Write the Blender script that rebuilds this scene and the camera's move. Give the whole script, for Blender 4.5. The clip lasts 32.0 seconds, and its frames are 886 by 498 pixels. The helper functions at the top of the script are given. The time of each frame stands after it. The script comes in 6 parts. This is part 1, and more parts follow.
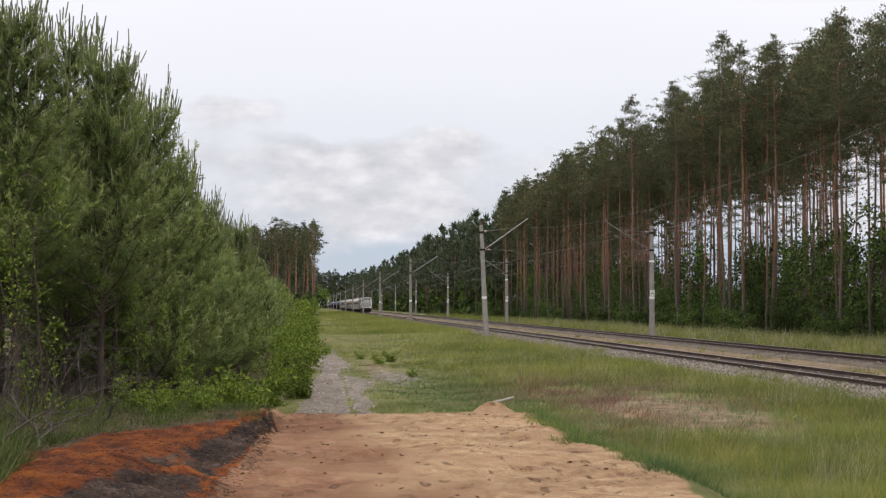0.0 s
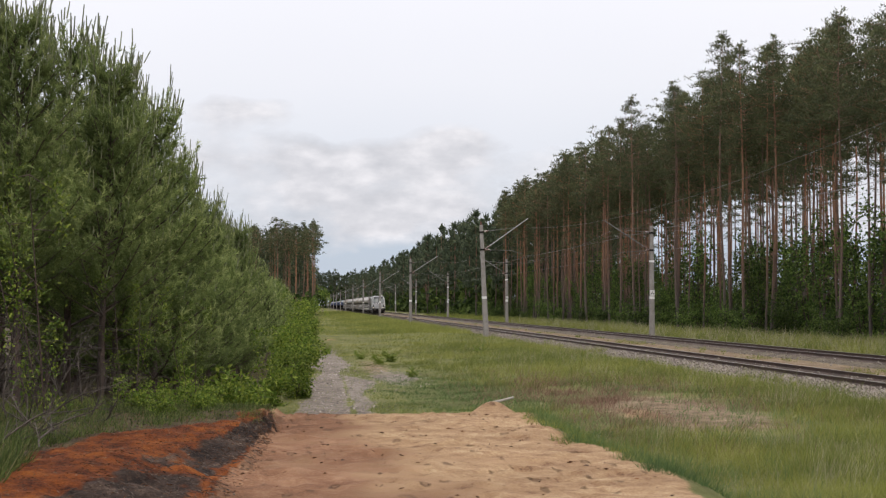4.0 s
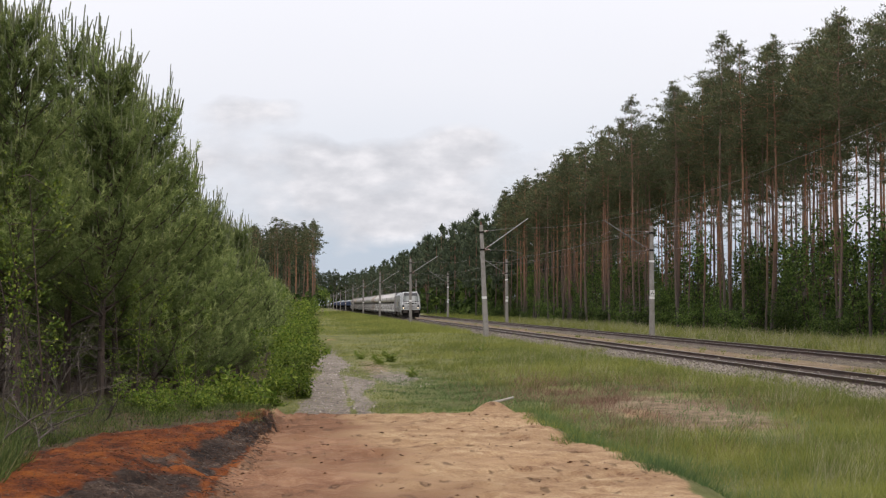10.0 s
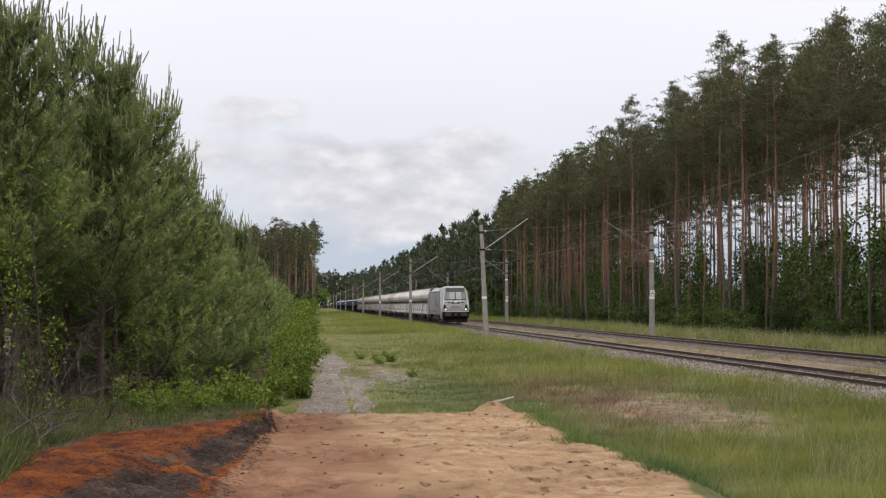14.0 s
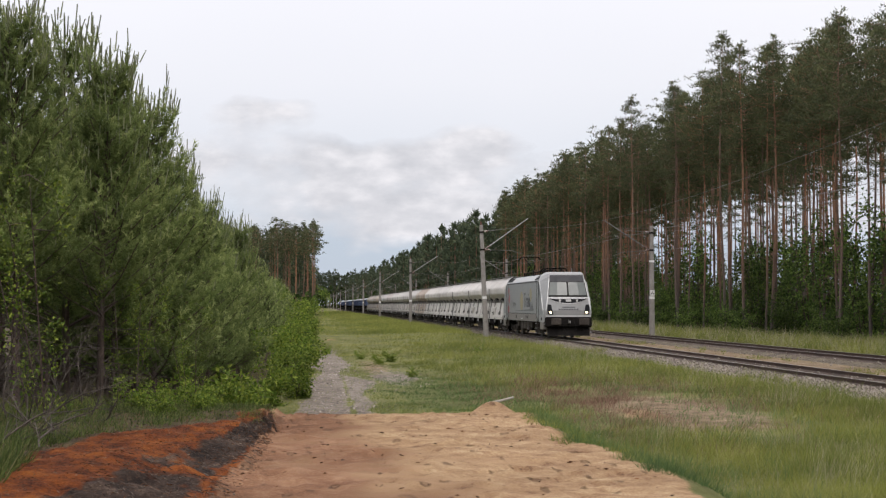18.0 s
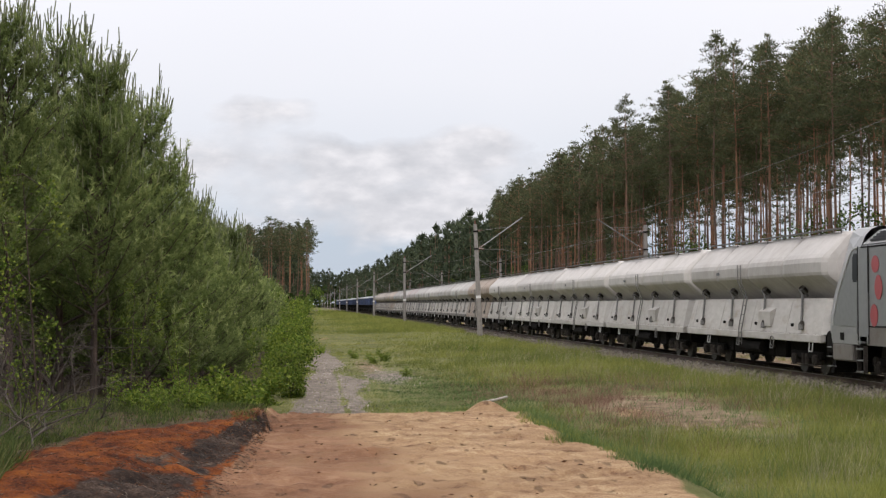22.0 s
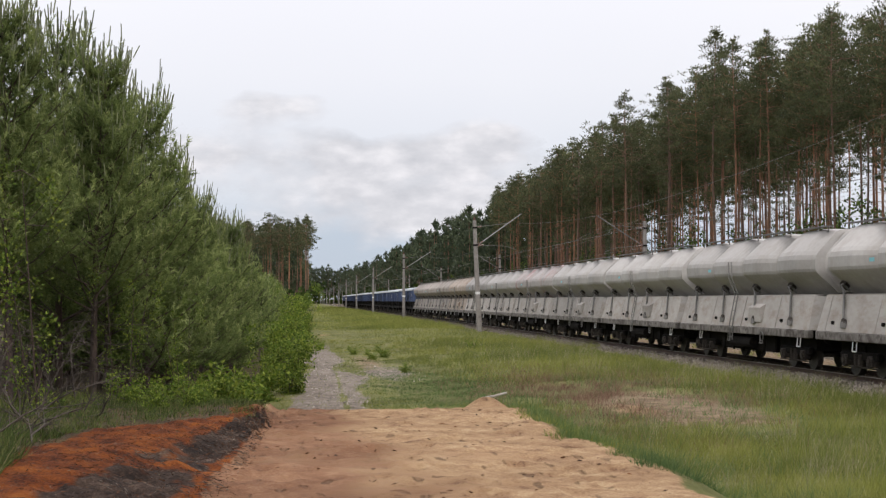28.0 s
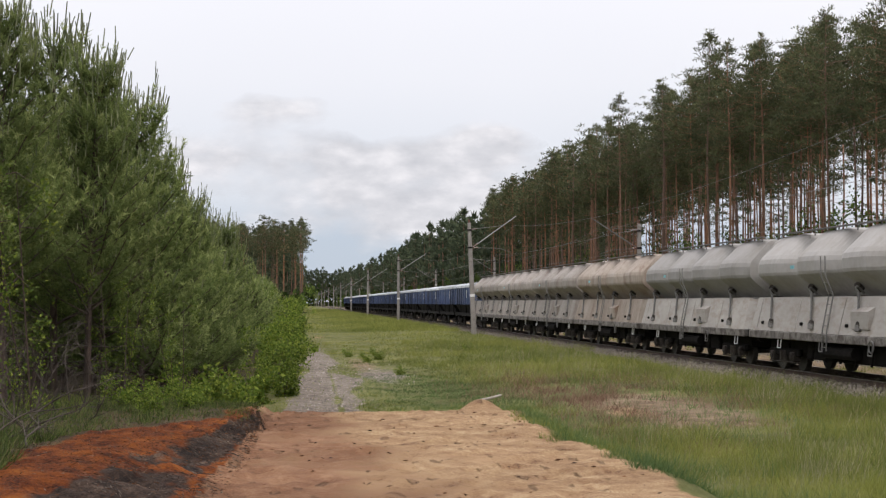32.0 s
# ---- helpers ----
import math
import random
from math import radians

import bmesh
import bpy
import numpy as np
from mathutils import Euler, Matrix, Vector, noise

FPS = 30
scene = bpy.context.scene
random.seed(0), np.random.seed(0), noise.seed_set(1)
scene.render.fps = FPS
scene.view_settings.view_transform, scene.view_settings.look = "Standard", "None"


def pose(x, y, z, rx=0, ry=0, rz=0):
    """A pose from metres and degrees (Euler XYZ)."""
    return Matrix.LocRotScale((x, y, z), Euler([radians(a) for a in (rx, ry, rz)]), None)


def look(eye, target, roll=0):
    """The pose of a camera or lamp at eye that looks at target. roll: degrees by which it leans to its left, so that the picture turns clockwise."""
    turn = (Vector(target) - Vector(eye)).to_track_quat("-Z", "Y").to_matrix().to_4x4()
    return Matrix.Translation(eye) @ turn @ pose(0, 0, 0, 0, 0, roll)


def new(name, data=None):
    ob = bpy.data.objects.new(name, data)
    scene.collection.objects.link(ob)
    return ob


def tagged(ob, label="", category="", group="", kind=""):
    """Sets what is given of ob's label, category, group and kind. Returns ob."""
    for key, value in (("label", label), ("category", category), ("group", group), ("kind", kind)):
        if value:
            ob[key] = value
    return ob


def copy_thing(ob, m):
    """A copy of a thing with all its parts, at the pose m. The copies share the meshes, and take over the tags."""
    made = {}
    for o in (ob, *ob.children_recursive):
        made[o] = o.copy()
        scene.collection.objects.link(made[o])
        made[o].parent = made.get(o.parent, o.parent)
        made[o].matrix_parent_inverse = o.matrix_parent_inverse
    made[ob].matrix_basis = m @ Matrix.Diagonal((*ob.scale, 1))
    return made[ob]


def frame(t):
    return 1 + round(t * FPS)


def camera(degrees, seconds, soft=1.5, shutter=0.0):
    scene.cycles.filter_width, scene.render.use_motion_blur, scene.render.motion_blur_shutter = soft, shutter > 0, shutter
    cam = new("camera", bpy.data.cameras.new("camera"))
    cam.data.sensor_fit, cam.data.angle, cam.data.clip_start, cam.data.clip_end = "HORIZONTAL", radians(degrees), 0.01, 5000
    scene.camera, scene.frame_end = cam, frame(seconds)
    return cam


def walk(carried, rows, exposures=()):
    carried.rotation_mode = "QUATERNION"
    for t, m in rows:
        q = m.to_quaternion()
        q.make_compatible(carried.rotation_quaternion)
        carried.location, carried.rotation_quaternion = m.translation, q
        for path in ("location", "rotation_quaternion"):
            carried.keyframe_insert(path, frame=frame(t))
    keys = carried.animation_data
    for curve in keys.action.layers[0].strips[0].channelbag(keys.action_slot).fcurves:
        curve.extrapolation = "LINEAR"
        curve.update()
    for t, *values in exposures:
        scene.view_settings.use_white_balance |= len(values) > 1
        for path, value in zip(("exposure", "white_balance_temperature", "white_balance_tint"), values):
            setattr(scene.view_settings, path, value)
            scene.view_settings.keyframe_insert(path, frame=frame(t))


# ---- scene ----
EYE = Vector((0.0, 0.0, 2.45))
RAIL_Z = 0.36
TRACK_X = (16.2, 23.0)


def aim(turn, tilt):
    """Camera pose: degrees to the right of the track's line, degrees above the horizon."""
    a, e = radians(turn), radians(tilt)
    return look(EYE, EYE + Vector((math.sin(a) * math.cos(e), math.cos(a) * math.cos(e), math.sin(e))))


cam = camera(33.8, 32.0, soft=1.3)
AIM = [(0, 5.31, 2.2), (10, 5.31, 2.2), (18.5, 5.31, 2.2), (19, 5.31, 2.2), (19.5, 5.34, 2.2), (20, 5.38, 2.2), (20.5, 5.44, 2.2),
       (21, 5.475, 2.2), (21.5, 5.51, 2.19), (22, 5.545, 2.17), (22.5, 5.61, 2.16), (23, 5.655, 2.14), (23.5, 5.685, 2.135),
       (24, 5.69, 2.135), (24.5, 5.72, 2.13), (25, 5.75, 2.09), (25.5, 5.75, 2.03), (27.5, 5.55, 2.02), (28, 5.575, 2.02),
       (28.5, 5.53, 2.02), (29, 5.555, 2.025), (29.5, 5.59, 2.05), (30, 5.635, 2.055), (30.5, 5.71, 2.06), (31, 5.785, 2.12),
       (31.5, 5.785, 2.11), (32, 5.785, 2.115)]
walk(cam, [(t, aim(a, e)) for t, a, e in AIM], [(0, 0.22, 6540, 14.5), (32, 0.22, 6540, 14.5)])

# ---- sky and sun ----
SUN_EL, SUN_AZ = radians(52), radians(170)
world = bpy.data.worlds.new("overcast_sky")
scene.world = world
world.use_nodes = True
wn, wl = world.node_tree.nodes, world.node_tree.links
wn.clear()
w_out, w_bg = wn.new("ShaderNodeOutputWorld"), wn.new("ShaderNodeBackground")
w_sky = wn.new("ShaderNodeTexSky")
w_sky.sky_type, w_sky.sun_disc = "NISHITA", False
w_sky.sun_elevation, w_sky.sun_rotation = SUN_EL, SUN_AZ
w_co = wn.new("ShaderNodeTexCoord")
w_sep = wn.new("ShaderNodeSeparateXYZ")
w_noise = wn.new("ShaderNodeTexNoise")
w_noise.inputs["Scale"].default_value, w_noise.inputs["Detail"].default_value = 2.2, 5.0
w_add = wn.new("ShaderNodeMath")
w_add.operation = "MULTIPLY_ADD"
w_add.inputs[1].default_value = 0.1
w_ramp = wn.new("ShaderNodeValToRGB")
w_stops = ((0.085, (4.5, 5.3, 6.2)), (0.115, (6.35, 6.8, 7.3)), (0.19, (7.8, 8.02, 8.3)), (0.27, (8.7, 8.85, 9.1)), (0.55, (13.0, 13.1, 13.4)), (1.0, (18.0, 18.0, 18.4)))
while len(w_ramp.color_ramp.elements) < len(w_stops):
    w_ramp.color_ramp.elements.new(0.5)
for w_el, (w_p, w_c) in zip(w_ramp.color_ramp.elements, w_stops):
    w_el.position, w_el.color = w_p, (*w_c, 1)
w_mix = wn.new("ShaderNodeMix")
w_mix.data_type = "RGBA"
w_mix.inputs["Factor"].default_value = 0.9
w_bg.inputs["Strength"].default_value = 0.1
wl.new(w_co.outputs["Generated"], w_sep.inputs["Vector"])
wl.new(w_co.outputs["Generated"], w_noise.inputs["Vector"])
wl.new(w_noise.outputs["Fac"], w_add.inputs[0])
wl.new(w_sep.outputs["Z"], w_add.inputs[2])
wl.new(w_add.outputs[0], w_ramp.inputs["Fac"])
wl.new(w_sky.outputs["Color"], w_mix.inputs["A"])
wl.new(w_ramp.outputs["Color"], w_mix.inputs["B"])
wl.new(w_mix.outputs["Result"], w_bg.inputs["Color"])
wl.new(w_bg.outputs["Background"], w_out.inputs["Surface"])
sun_data = bpy.data.lights.new("sun", "SUN")
sun_data.energy, sun_data.angle, sun_data.color = 1.4, radians(16), (1.0, 0.96, 0.9)
sun = new("sun", sun_data)
sun_way = Vector((math.sin(SUN_AZ) * math.cos(SUN_EL), math.cos(SUN_AZ) * math.cos(SUN_EL), math.sin(SUN_EL)))
sun.matrix_world = look(sun_way * 50, (0, 0, 0))


# ---- materials ----
def node_material(name):
    m = bpy.data.materials.new(name)
    m.use_nodes = True
    return m, m.node_tree.nodes, m.node_tree.links, m.node_tree.nodes["Principled BSDF"]


def ramp_of(n, stops):
    r = n.new("ShaderNodeValToRGB")
    e = r.color_ramp.elements
    while len(e) < len(stops):
        e.new(0.5)
    for el, (p, c) in zip(e, stops):
        el.position, el.color = p, (*c, 1)
    return r


def noise_of(n, l, vec, scale, detail=4.0, rough=0.6):
    t = n.new("ShaderNodeTexNoise")
    t.inputs["Scale"].default_value, t.inputs["Detail"].default_value, t.inputs["Roughness"].default_value = scale, detail, rough
    if vec:
        l.new(vec, t.inputs["Vector"])
    return t


def mix_of(n, l, fac, a, b, blend="MIX"):
    m = n.new("ShaderNodeMix")
    m.data_type, m.blend_type = "RGBA", blend
    for key, v in (("Factor", fac), ("A", a), ("B", b)):
        if isinstance(v, bpy.types.NodeSocket):
            l.new(v, m.inputs[key])
        else:
            m.inputs[key].default_value = v if key == "Factor" else (*v, 1)
    return m.outputs["Result"]


def math_of(n, l, op, a, b=0.0, clamp=False):
    m = n.new("ShaderNodeMath")
    m.operation, m.use_clamp = op, clamp
    for i, v in enumerate((a, b)):
        if isinstance(v, bpy.types.NodeSocket):
            l.new(v, m.inputs[i])
        else:
            m.inputs[i].default_value = v
    return m.outputs[0]


def surface(name, c1, c2, fine=30.0, coarse=1.5, rough=0.7, metal=0.0, bump=0.3, bump_d=0.01, dirt=None, dirt_at=(0.55, 0.7), spread=0.0, stretch=(1, 1, 1), gloss=0.5):
    """Two-scale mottled surface: base tones c1 to c2, stains of dirt, fine relief, and a spread of tone from thing to thing."""
    m, n, l, b = node_material(name)
    co = n.new("ShaderNodeTexCoord")
    mp = n.new("ShaderNodeMapping")
    mp.inputs["Scale"].default_value = stretch
    info = n.new("ShaderNodeObjectInfo")
    l.new(co.outputs["Object"], mp.inputs["Vector"])
    shift = n.new("ShaderNodeVectorMath")
    shift.operation = "ADD"
    l.new(mp.outputs["Vector"], shift.inputs[0])
    l.new(math_of(n, l, "MULTIPLY", info.outputs["Random"], 37.0), shift.inputs[1])
    v = shift.outputs[0]
    nf, nc = noise_of(n, l, v, fine, 3.0), noise_of(n, l, v, coarse, 5.0)
    tone = math_of(n, l, "ADD", math_of(n, l, "MULTIPLY", nf.outputs["Fac"], 0.45), math_of(n, l, "MULTIPLY", nc.outputs["Fac"], 0.55))
    r = ramp_of(n, [(0.36, c1), (0.64, c2)])
    l.new(tone, r.inputs["Fac"])
    col = r.outputs["Color"]
    if dirt:
        nd = noise_of(n, l, v, coarse * 2.3, 6.0, 0.7)
        d = n.new("ShaderNodeMapRange")
        d.inputs["From Min"].default_value, d.inputs["From Max"].default_value = dirt_at
        l.new(nd.outputs["Fac"], d.inputs["Value"])
        col = mix_of(n, l, d.outputs["Result"], col, dirt)
    if spread:
        hsv = n.new("ShaderNodeHueSaturation")
        l.new(math_of(n, l, "ADD", math_of(n, l, "MULTIPLY", info.outputs["Random"], 2 * spread), 1 - spread), hsv.inputs["Value"])
        l.new(col, hsv.inputs["Color"])
        col = hsv.outputs["Color"]
    l.new(col, b.inputs["Base Color"])
    b.inputs["Roughness"].default_value, b.inputs["Metallic"].default_value = rough, metal
    b.inputs["Specular IOR Level"].default_value = gloss
    bp = n.new("ShaderNodeBump")
    bp.inputs["Strength"].default_value, bp.inputs["Distance"].default_value = bump, bump_d
    l.new(nf.outputs["Fac"], bp.inputs["Height"])
    l.new(bp.outputs["Normal"], b.inputs["Normal"])
    return m


def foliage(name, stops, through_light=0.3, rough=0.7, spread=0.2, patch=1.5, sway=1.5, shoots=False):
    """Leaves, needles or blades: tone from piece to piece (or from shoot to shoot, by the mesh's tone) and from plant to plant, with light passing through."""
    m, n, l, b = node_material(name)
    geo, info = n.new("ShaderNodeNewGeometry"), n.new("ShaderNodeObjectInfo")
    r = ramp_of(n, stops)
    if shoots:
        tone = n.new("ShaderNodeAttribute")
        tone.attribute_name = "tone"
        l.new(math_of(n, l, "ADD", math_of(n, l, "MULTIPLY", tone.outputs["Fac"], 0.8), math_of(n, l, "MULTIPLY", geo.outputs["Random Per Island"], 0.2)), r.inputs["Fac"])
    else:
        l.new(geo.outputs["Random Per Island"], r.inputs["Fac"])
    co = n.new("ShaderNodeTexCoord")
    nz = noise_of(n, l, co.outputs["Object"], patch, 4.0)
    hsv = n.new("ShaderNodeHueSaturation")
    val = math_of(n, l, "ADD", math_of(n, l, "MULTIPLY", info.outputs["Random"], spread), 1 - spread)
    val = math_of(n, l, "ADD", val, math_of(n, l, "MULTIPLY", math_of(n, l, "SUBTRACT", nz.outputs["Fac"], 0.5), sway))
    l.new(val, hsv.inputs["Value"])
    l.new(r.outputs["Color"], hsv.inputs["Color"])
    l.new(hsv.outputs["Color"], b.inputs["Base Color"])
    b.inputs["Roughness"].default_value = rough
    b.inputs["Specular IOR Level"].default_value = 0.2
    tr, mx = n.new("ShaderNodeBsdfTranslucent"), n.new("ShaderNodeMixShader")
    mx.inputs["Fac"].default_value = through_light
    l.new(hsv.outputs["Color"], tr.inputs["Color"])
    l.new(b.outputs["BSDF"], mx.inputs[1])
    l.new(tr.outputs["BSDF"], mx.inputs[2])
    l.new(mx.outputs["Shader"], n["Material Output"].inputs["Surface"])
    return m


def glow(name, colour, strength):
    m, n, l, b = node_material(name)
    b.inputs["Base Color"].default_value = (*colour, 1)
    b.inputs["Emission Color"].default_value, b.inputs["Emission Strength"].default_value = (*colour, 1), strength
    return m


def bark_material(name, low, high, h0, h1, grey):
    """Pine bark: grey plates low down, orange flakes higher up the trunk."""
    m, n, l, b = node_material(name)
    co, info = n.new("ShaderNodeTexCoord"), n.new("ShaderNodeObjectInfo")
    mp = n.new("ShaderNodeMapping")
    mp.inputs["Scale"].default_value = (1, 1, 0.22)
    l.new(co.outputs["Object"], mp.inputs["Vector"])
    nz, nb = noise_of(n, l, mp.outputs["Vector"], 6, 6, 0.75), noise_of(n, l, co.outputs["Object"], 0.5, 3)
    sep = n.new("ShaderNodeSeparateXYZ")
    l.new(co.outputs["Object"], sep.inputs[0])
    mr = n.new("ShaderNodeMapRange")
    mr.inputs["From Min"].default_value, mr.inputs["From Max"].default_value = h0, h1
    l.new(math_of(n, l, "ADD", sep.outputs["Z"], math_of(n, l, "MULTIPLY", nb.outputs["Fac"], 4.0)), mr.inputs["Value"])
    r1, r2 = ramp_of(n, [(0.36, [c * 0.4 for c in low]), (0.62, [c * 1.25 for c in low])]), ramp_of(n, [(0.36, [c * 0.45 for c in high]), (0.62, [c * 1.25 for c in high])])
    l.new(nz.outputs["Fac"], r1.inputs["Fac"])
    l.new(nz.outputs["Fac"], r2.inputs["Fac"])
    col = mix_of(n, l, mr.outputs["Result"], r1.outputs["Color"], r2.outputs["Color"])
    col = mix_of(n, l, math_of(n, l, "MULTIPLY", info.outputs["Random"], 0.75), col, grey)
    l.new(col, b.inputs["Base Color"])
    b.inputs["Roughness"].default_value = 0.9
    bp = n.new("ShaderNodeBump")
    bp.inputs["Strength"].default_value, bp.inputs["Distance"].default_value = 0.8, 0.03
    l.new(nz.outputs["Fac"], bp.inputs["Height"])
    l.new(bp.outputs["Normal"], b.inputs["Normal"])
    return m


def ground_material():
    """Meadow soil under the grass, with sand, rusty earth, gravel and dry patches where the mesh's masks say."""
    m, n, l, b = node_material("ground")
    co = n.new("ShaderNodeTexCoord")
    v = co.outputs["Object"]
    n_big, n_mid, n_fine = noise_of(n, l, v, 0.35, 5), noise_of(n, l, v, 3.0, 6, 0.65), noise_of(n, l, v, 38.0, 4, 0.7)
    mid_fine = math_of(n, l, "ADD", math_of(n, l, "MULTIPLY", n_mid.outputs["Fac"], 0.6), math_of(n, l, "MULTIPLY", n_fine.outputs["Fac"], 0.4))

    def tones(stops):
        r = ramp_of(n, stops)
        l.new(mid_fine, r.inputs["Fac"])
        return r.outputs["Color"]

    big = ramp_of(n, [(0.38, (0.07, 0.09, 0.022)), (0.62, (0.15, 0.15, 0.05))])
    l.new(n_big.outputs["Fac"], big.inputs["Fac"])
    col = mix_of(n, l, 0.55, big.outputs["Color"], tones([(0.35, (0.055, 0.07, 0.018)), (0.62, (0.18, 0.165, 0.07))]))
    for mask, stops in (("litter", [(0.38, (0.03, 0.022, 0.014)), (0.6, (0.085, 0.068, 0.036))]),
                        ("dry", [(0.36, (0.09, 0.065, 0.04)), (0.5, (0.165, 0.122, 0.076)), (0.62, (0.29, 0.225, 0.145))]),
                        ("gravel", [(0.36, (0.1, 0.084, 0.068)), (0.5, (0.17, 0.146, 0.12)), (0.64, (0.27, 0.237, 0.2))]),
                        ("sand", [(0.34, (0.1, 0.052, 0.03)), (0.43, (0.235, 0.142, 0.078)), (0.53, (0.315, 0.21, 0.117)), (0.64, (0.43, 0.318, 0.19))]),
                        ("clay", [(0.34, (0.09, 0.042, 0.022)), (0.5, (0.19, 0.098, 0.054)), (0.66, (0.28, 0.17, 0.1))]),
                        ("rust", [(0.38, (0.018, 0.006, 0.003)), (0.45, (0.075, 0.019, 0.005)), (0.54, (0.155, 0.043, 0.007)), (0.68, (0.24, 0.083, 0.015))]),
                        ("peat", [(0.38, (0.007, 0.0045, 0.0035)), (0.48, (0.024, 0.0155, 0.0115)), (0.56, (0.055, 0.037, 0.027)), (0.66, (0.13, 0.095, 0.072))])):
        at = n.new("ShaderNodeAttribute")
        at.attribute_name = mask
        edge = n.new("ShaderNodeMapRange")
        edge.inputs["From Min"].default_value, edge.inputs["From Max"].default_value = 0.42, 0.58
        l.new(math_of(n, l, "ADD", at.outputs["Fac"], math_of(n, l, "MULTIPLY", math_of(n, l, "SUBTRACT", mid_fine, 0.5), 0.9)), edge.inputs["Value"])
        col = mix_of(n, l, edge.outputs["Result"], col, tones(stops))
    pits = n.new("ShaderNodeTexVoronoi")
    pits.voronoi_dimensions = "2D"
    pits.inputs["Scale"].default_value = 4.0
    pit_map = n.new("ShaderNodeMapping")
    pit_map.inputs["Scale"].default_value = (1.2, 0.42, 0.0)
    warp = n.new("ShaderNodeVectorMath")
    warp.operation = "MULTIPLY_ADD"
    warp.inputs[1].default_value = (0.3, 0.5, 0.0)
    l.new(n_mid.outputs["Color"], warp.inputs[0])
    l.new(v, warp.inputs[2])
    l.new(warp.outputs["Vector"], pit_map.inputs["Vector"])
    l.new(pit_map.outputs["Vector"], pits.inputs["Vector"])
    sep = n.new("ShaderNodeSeparateColor")
    l.new(pits.outputs["Color"], sep.inputs[0])
    rad = math_of(n, l, "MULTIPLY", math_of(n, l, "SUBTRACT", sep.outputs[0], 0.46, True), 0.55)
    pit = math_of(n, l, "MULTIPLY", math_of(n, l, "SUBTRACT", rad, math_of(n, l, "ADD", pits.outputs["Distance"], math_of(n, l, "MULTIPLY", math_of(n, l, "SUBTRACT", n_fine.outputs["Fac"], 0.5), 0.2))), 7.0, True)
    sand_at = n.new("ShaderNodeAttribute")
    sand_at.attribute_name = "sand"
    pit = math_of(n, l, "MULTIPLY", pit, sand_at.outputs["Fac"])
    # shade inside the trodden pits is put into the sand's colour
    col = mix_of(n, l, math_of(n, l, "MULTIPLY", pit, 0.55), col, (0.15, 0.088, 0.05))
    wide = ramp_of(n, [(0.35, (0.78, 0.74, 0.72)), (0.65, (1.08, 1.08, 1.08))])
    l.new(n_big.outputs["Fac"], wide.inputs["Fac"])
    col = mix_of(n, l, 1.0, col, wide.outputs["Color"], "MULTIPLY")
    l.new(col, b.inputs["Base Color"])
    b.inputs["Roughness"].default_value = 0.95
    b.inputs["Specular IOR Level"].default_value = 0.15
    bp = n.new("ShaderNodeBump")
    bp.inputs["Strength"].default_value, bp.inputs["Distance"].default_value = 0.9, 0.07
    l.new(math_of(n, l, "SUBTRACT", mid_fine, math_of(n, l, "MULTIPLY", pit, 0.9)), bp.inputs["Height"])
    l.new(bp.outputs["Normal"], b.inputs["Normal"])
    return m


M_GROUND = ground_material()
M_BALLAST = surface("ballast", (0.038, 0.029, 0.018), (0.13, 0.103, 0.067), fine=22, coarse=1.2, rough=0.95, bump=1.0, bump_d=0.05, dirt=(0.055, 0.042, 0.024))
M_STONE = surface("stone", (0.1, 0.081, 0.064), (0.29, 0.252, 0.212), fine=20, coarse=5, rough=0.9, bump=0.5)
M_RAIL = surface("rusty_rail", (0.03, 0.017, 0.012), (0.075, 0.042, 0.029), fine=40, rough=0.75, metal=0.2)
M_RAILTOP = surface("worn_rail_head", (0.3, 0.28, 0.27), (0.42, 0.4, 0.38), fine=60, rough=0.35, metal=0.9, stretch=(1, 0.1, 1))
M_SLEEPER = surface("sleeper", (0.04, 0.028, 0.021), (0.1, 0.075, 0.058), fine=30, rough=0.9, spread=0.25)
M_CONCRETE = surface("pole_concrete", (0.15, 0.138, 0.125), (0.23, 0.215, 0.198), fine=35, coarse=2, rough=0.9, dirt=(0.124, 0.112, 0.0992), spread=0.12)
M_WHITE = surface("white_paint", (0.525, 0.525, 0.51), (0.615, 0.615, 0.6), fine=30, rough=0.6)
M_STEEL = surface("galvanised_steel", (0.204, 0.204, 0.204), (0.3, 0.3, 0.294), fine=40, rough=0.5, metal=0.6)
M_WIRE = surface("wire", (0.14, 0.135, 0.13), (0.22, 0.21, 0.2), rough=0.6, metal=0.3)
M_INSUL = surface("insulator", (0.1, 0.045, 0.03), (0.16, 0.07, 0.05), rough=0.25)
M_PINE_BARK = bark_material("pine_bark", (0.075, 0.058, 0.048), (0.3, 0.142, 0.07), 3.0, 12.0, (0.088, 0.073, 0.064))
M_YOUNG_BARK = surface("young_pine_bark", (0.03, 0.021, 0.016), (0.09, 0.06, 0.046), fine=30, coarse=4, rough=0.9, bump=0.8, bump_d=0.02)
M_TWIG = surface("dead_twig", (0.022, 0.016, 0.012), (0.075, 0.058, 0.045), fine=30, coarse=3, rough=0.9)
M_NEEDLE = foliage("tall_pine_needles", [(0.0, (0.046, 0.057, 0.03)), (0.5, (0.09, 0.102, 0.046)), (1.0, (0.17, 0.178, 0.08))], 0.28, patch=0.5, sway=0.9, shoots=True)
M_SPRUCE = foliage("spruce_needles", [(0.0, (0.045, 0.064, 0.038)), (0.6, (0.07, 0.092, 0.05)), (1.0, (0.11, 0.132, 0.068))], 0.3, patch=0.3, sway=0.8)
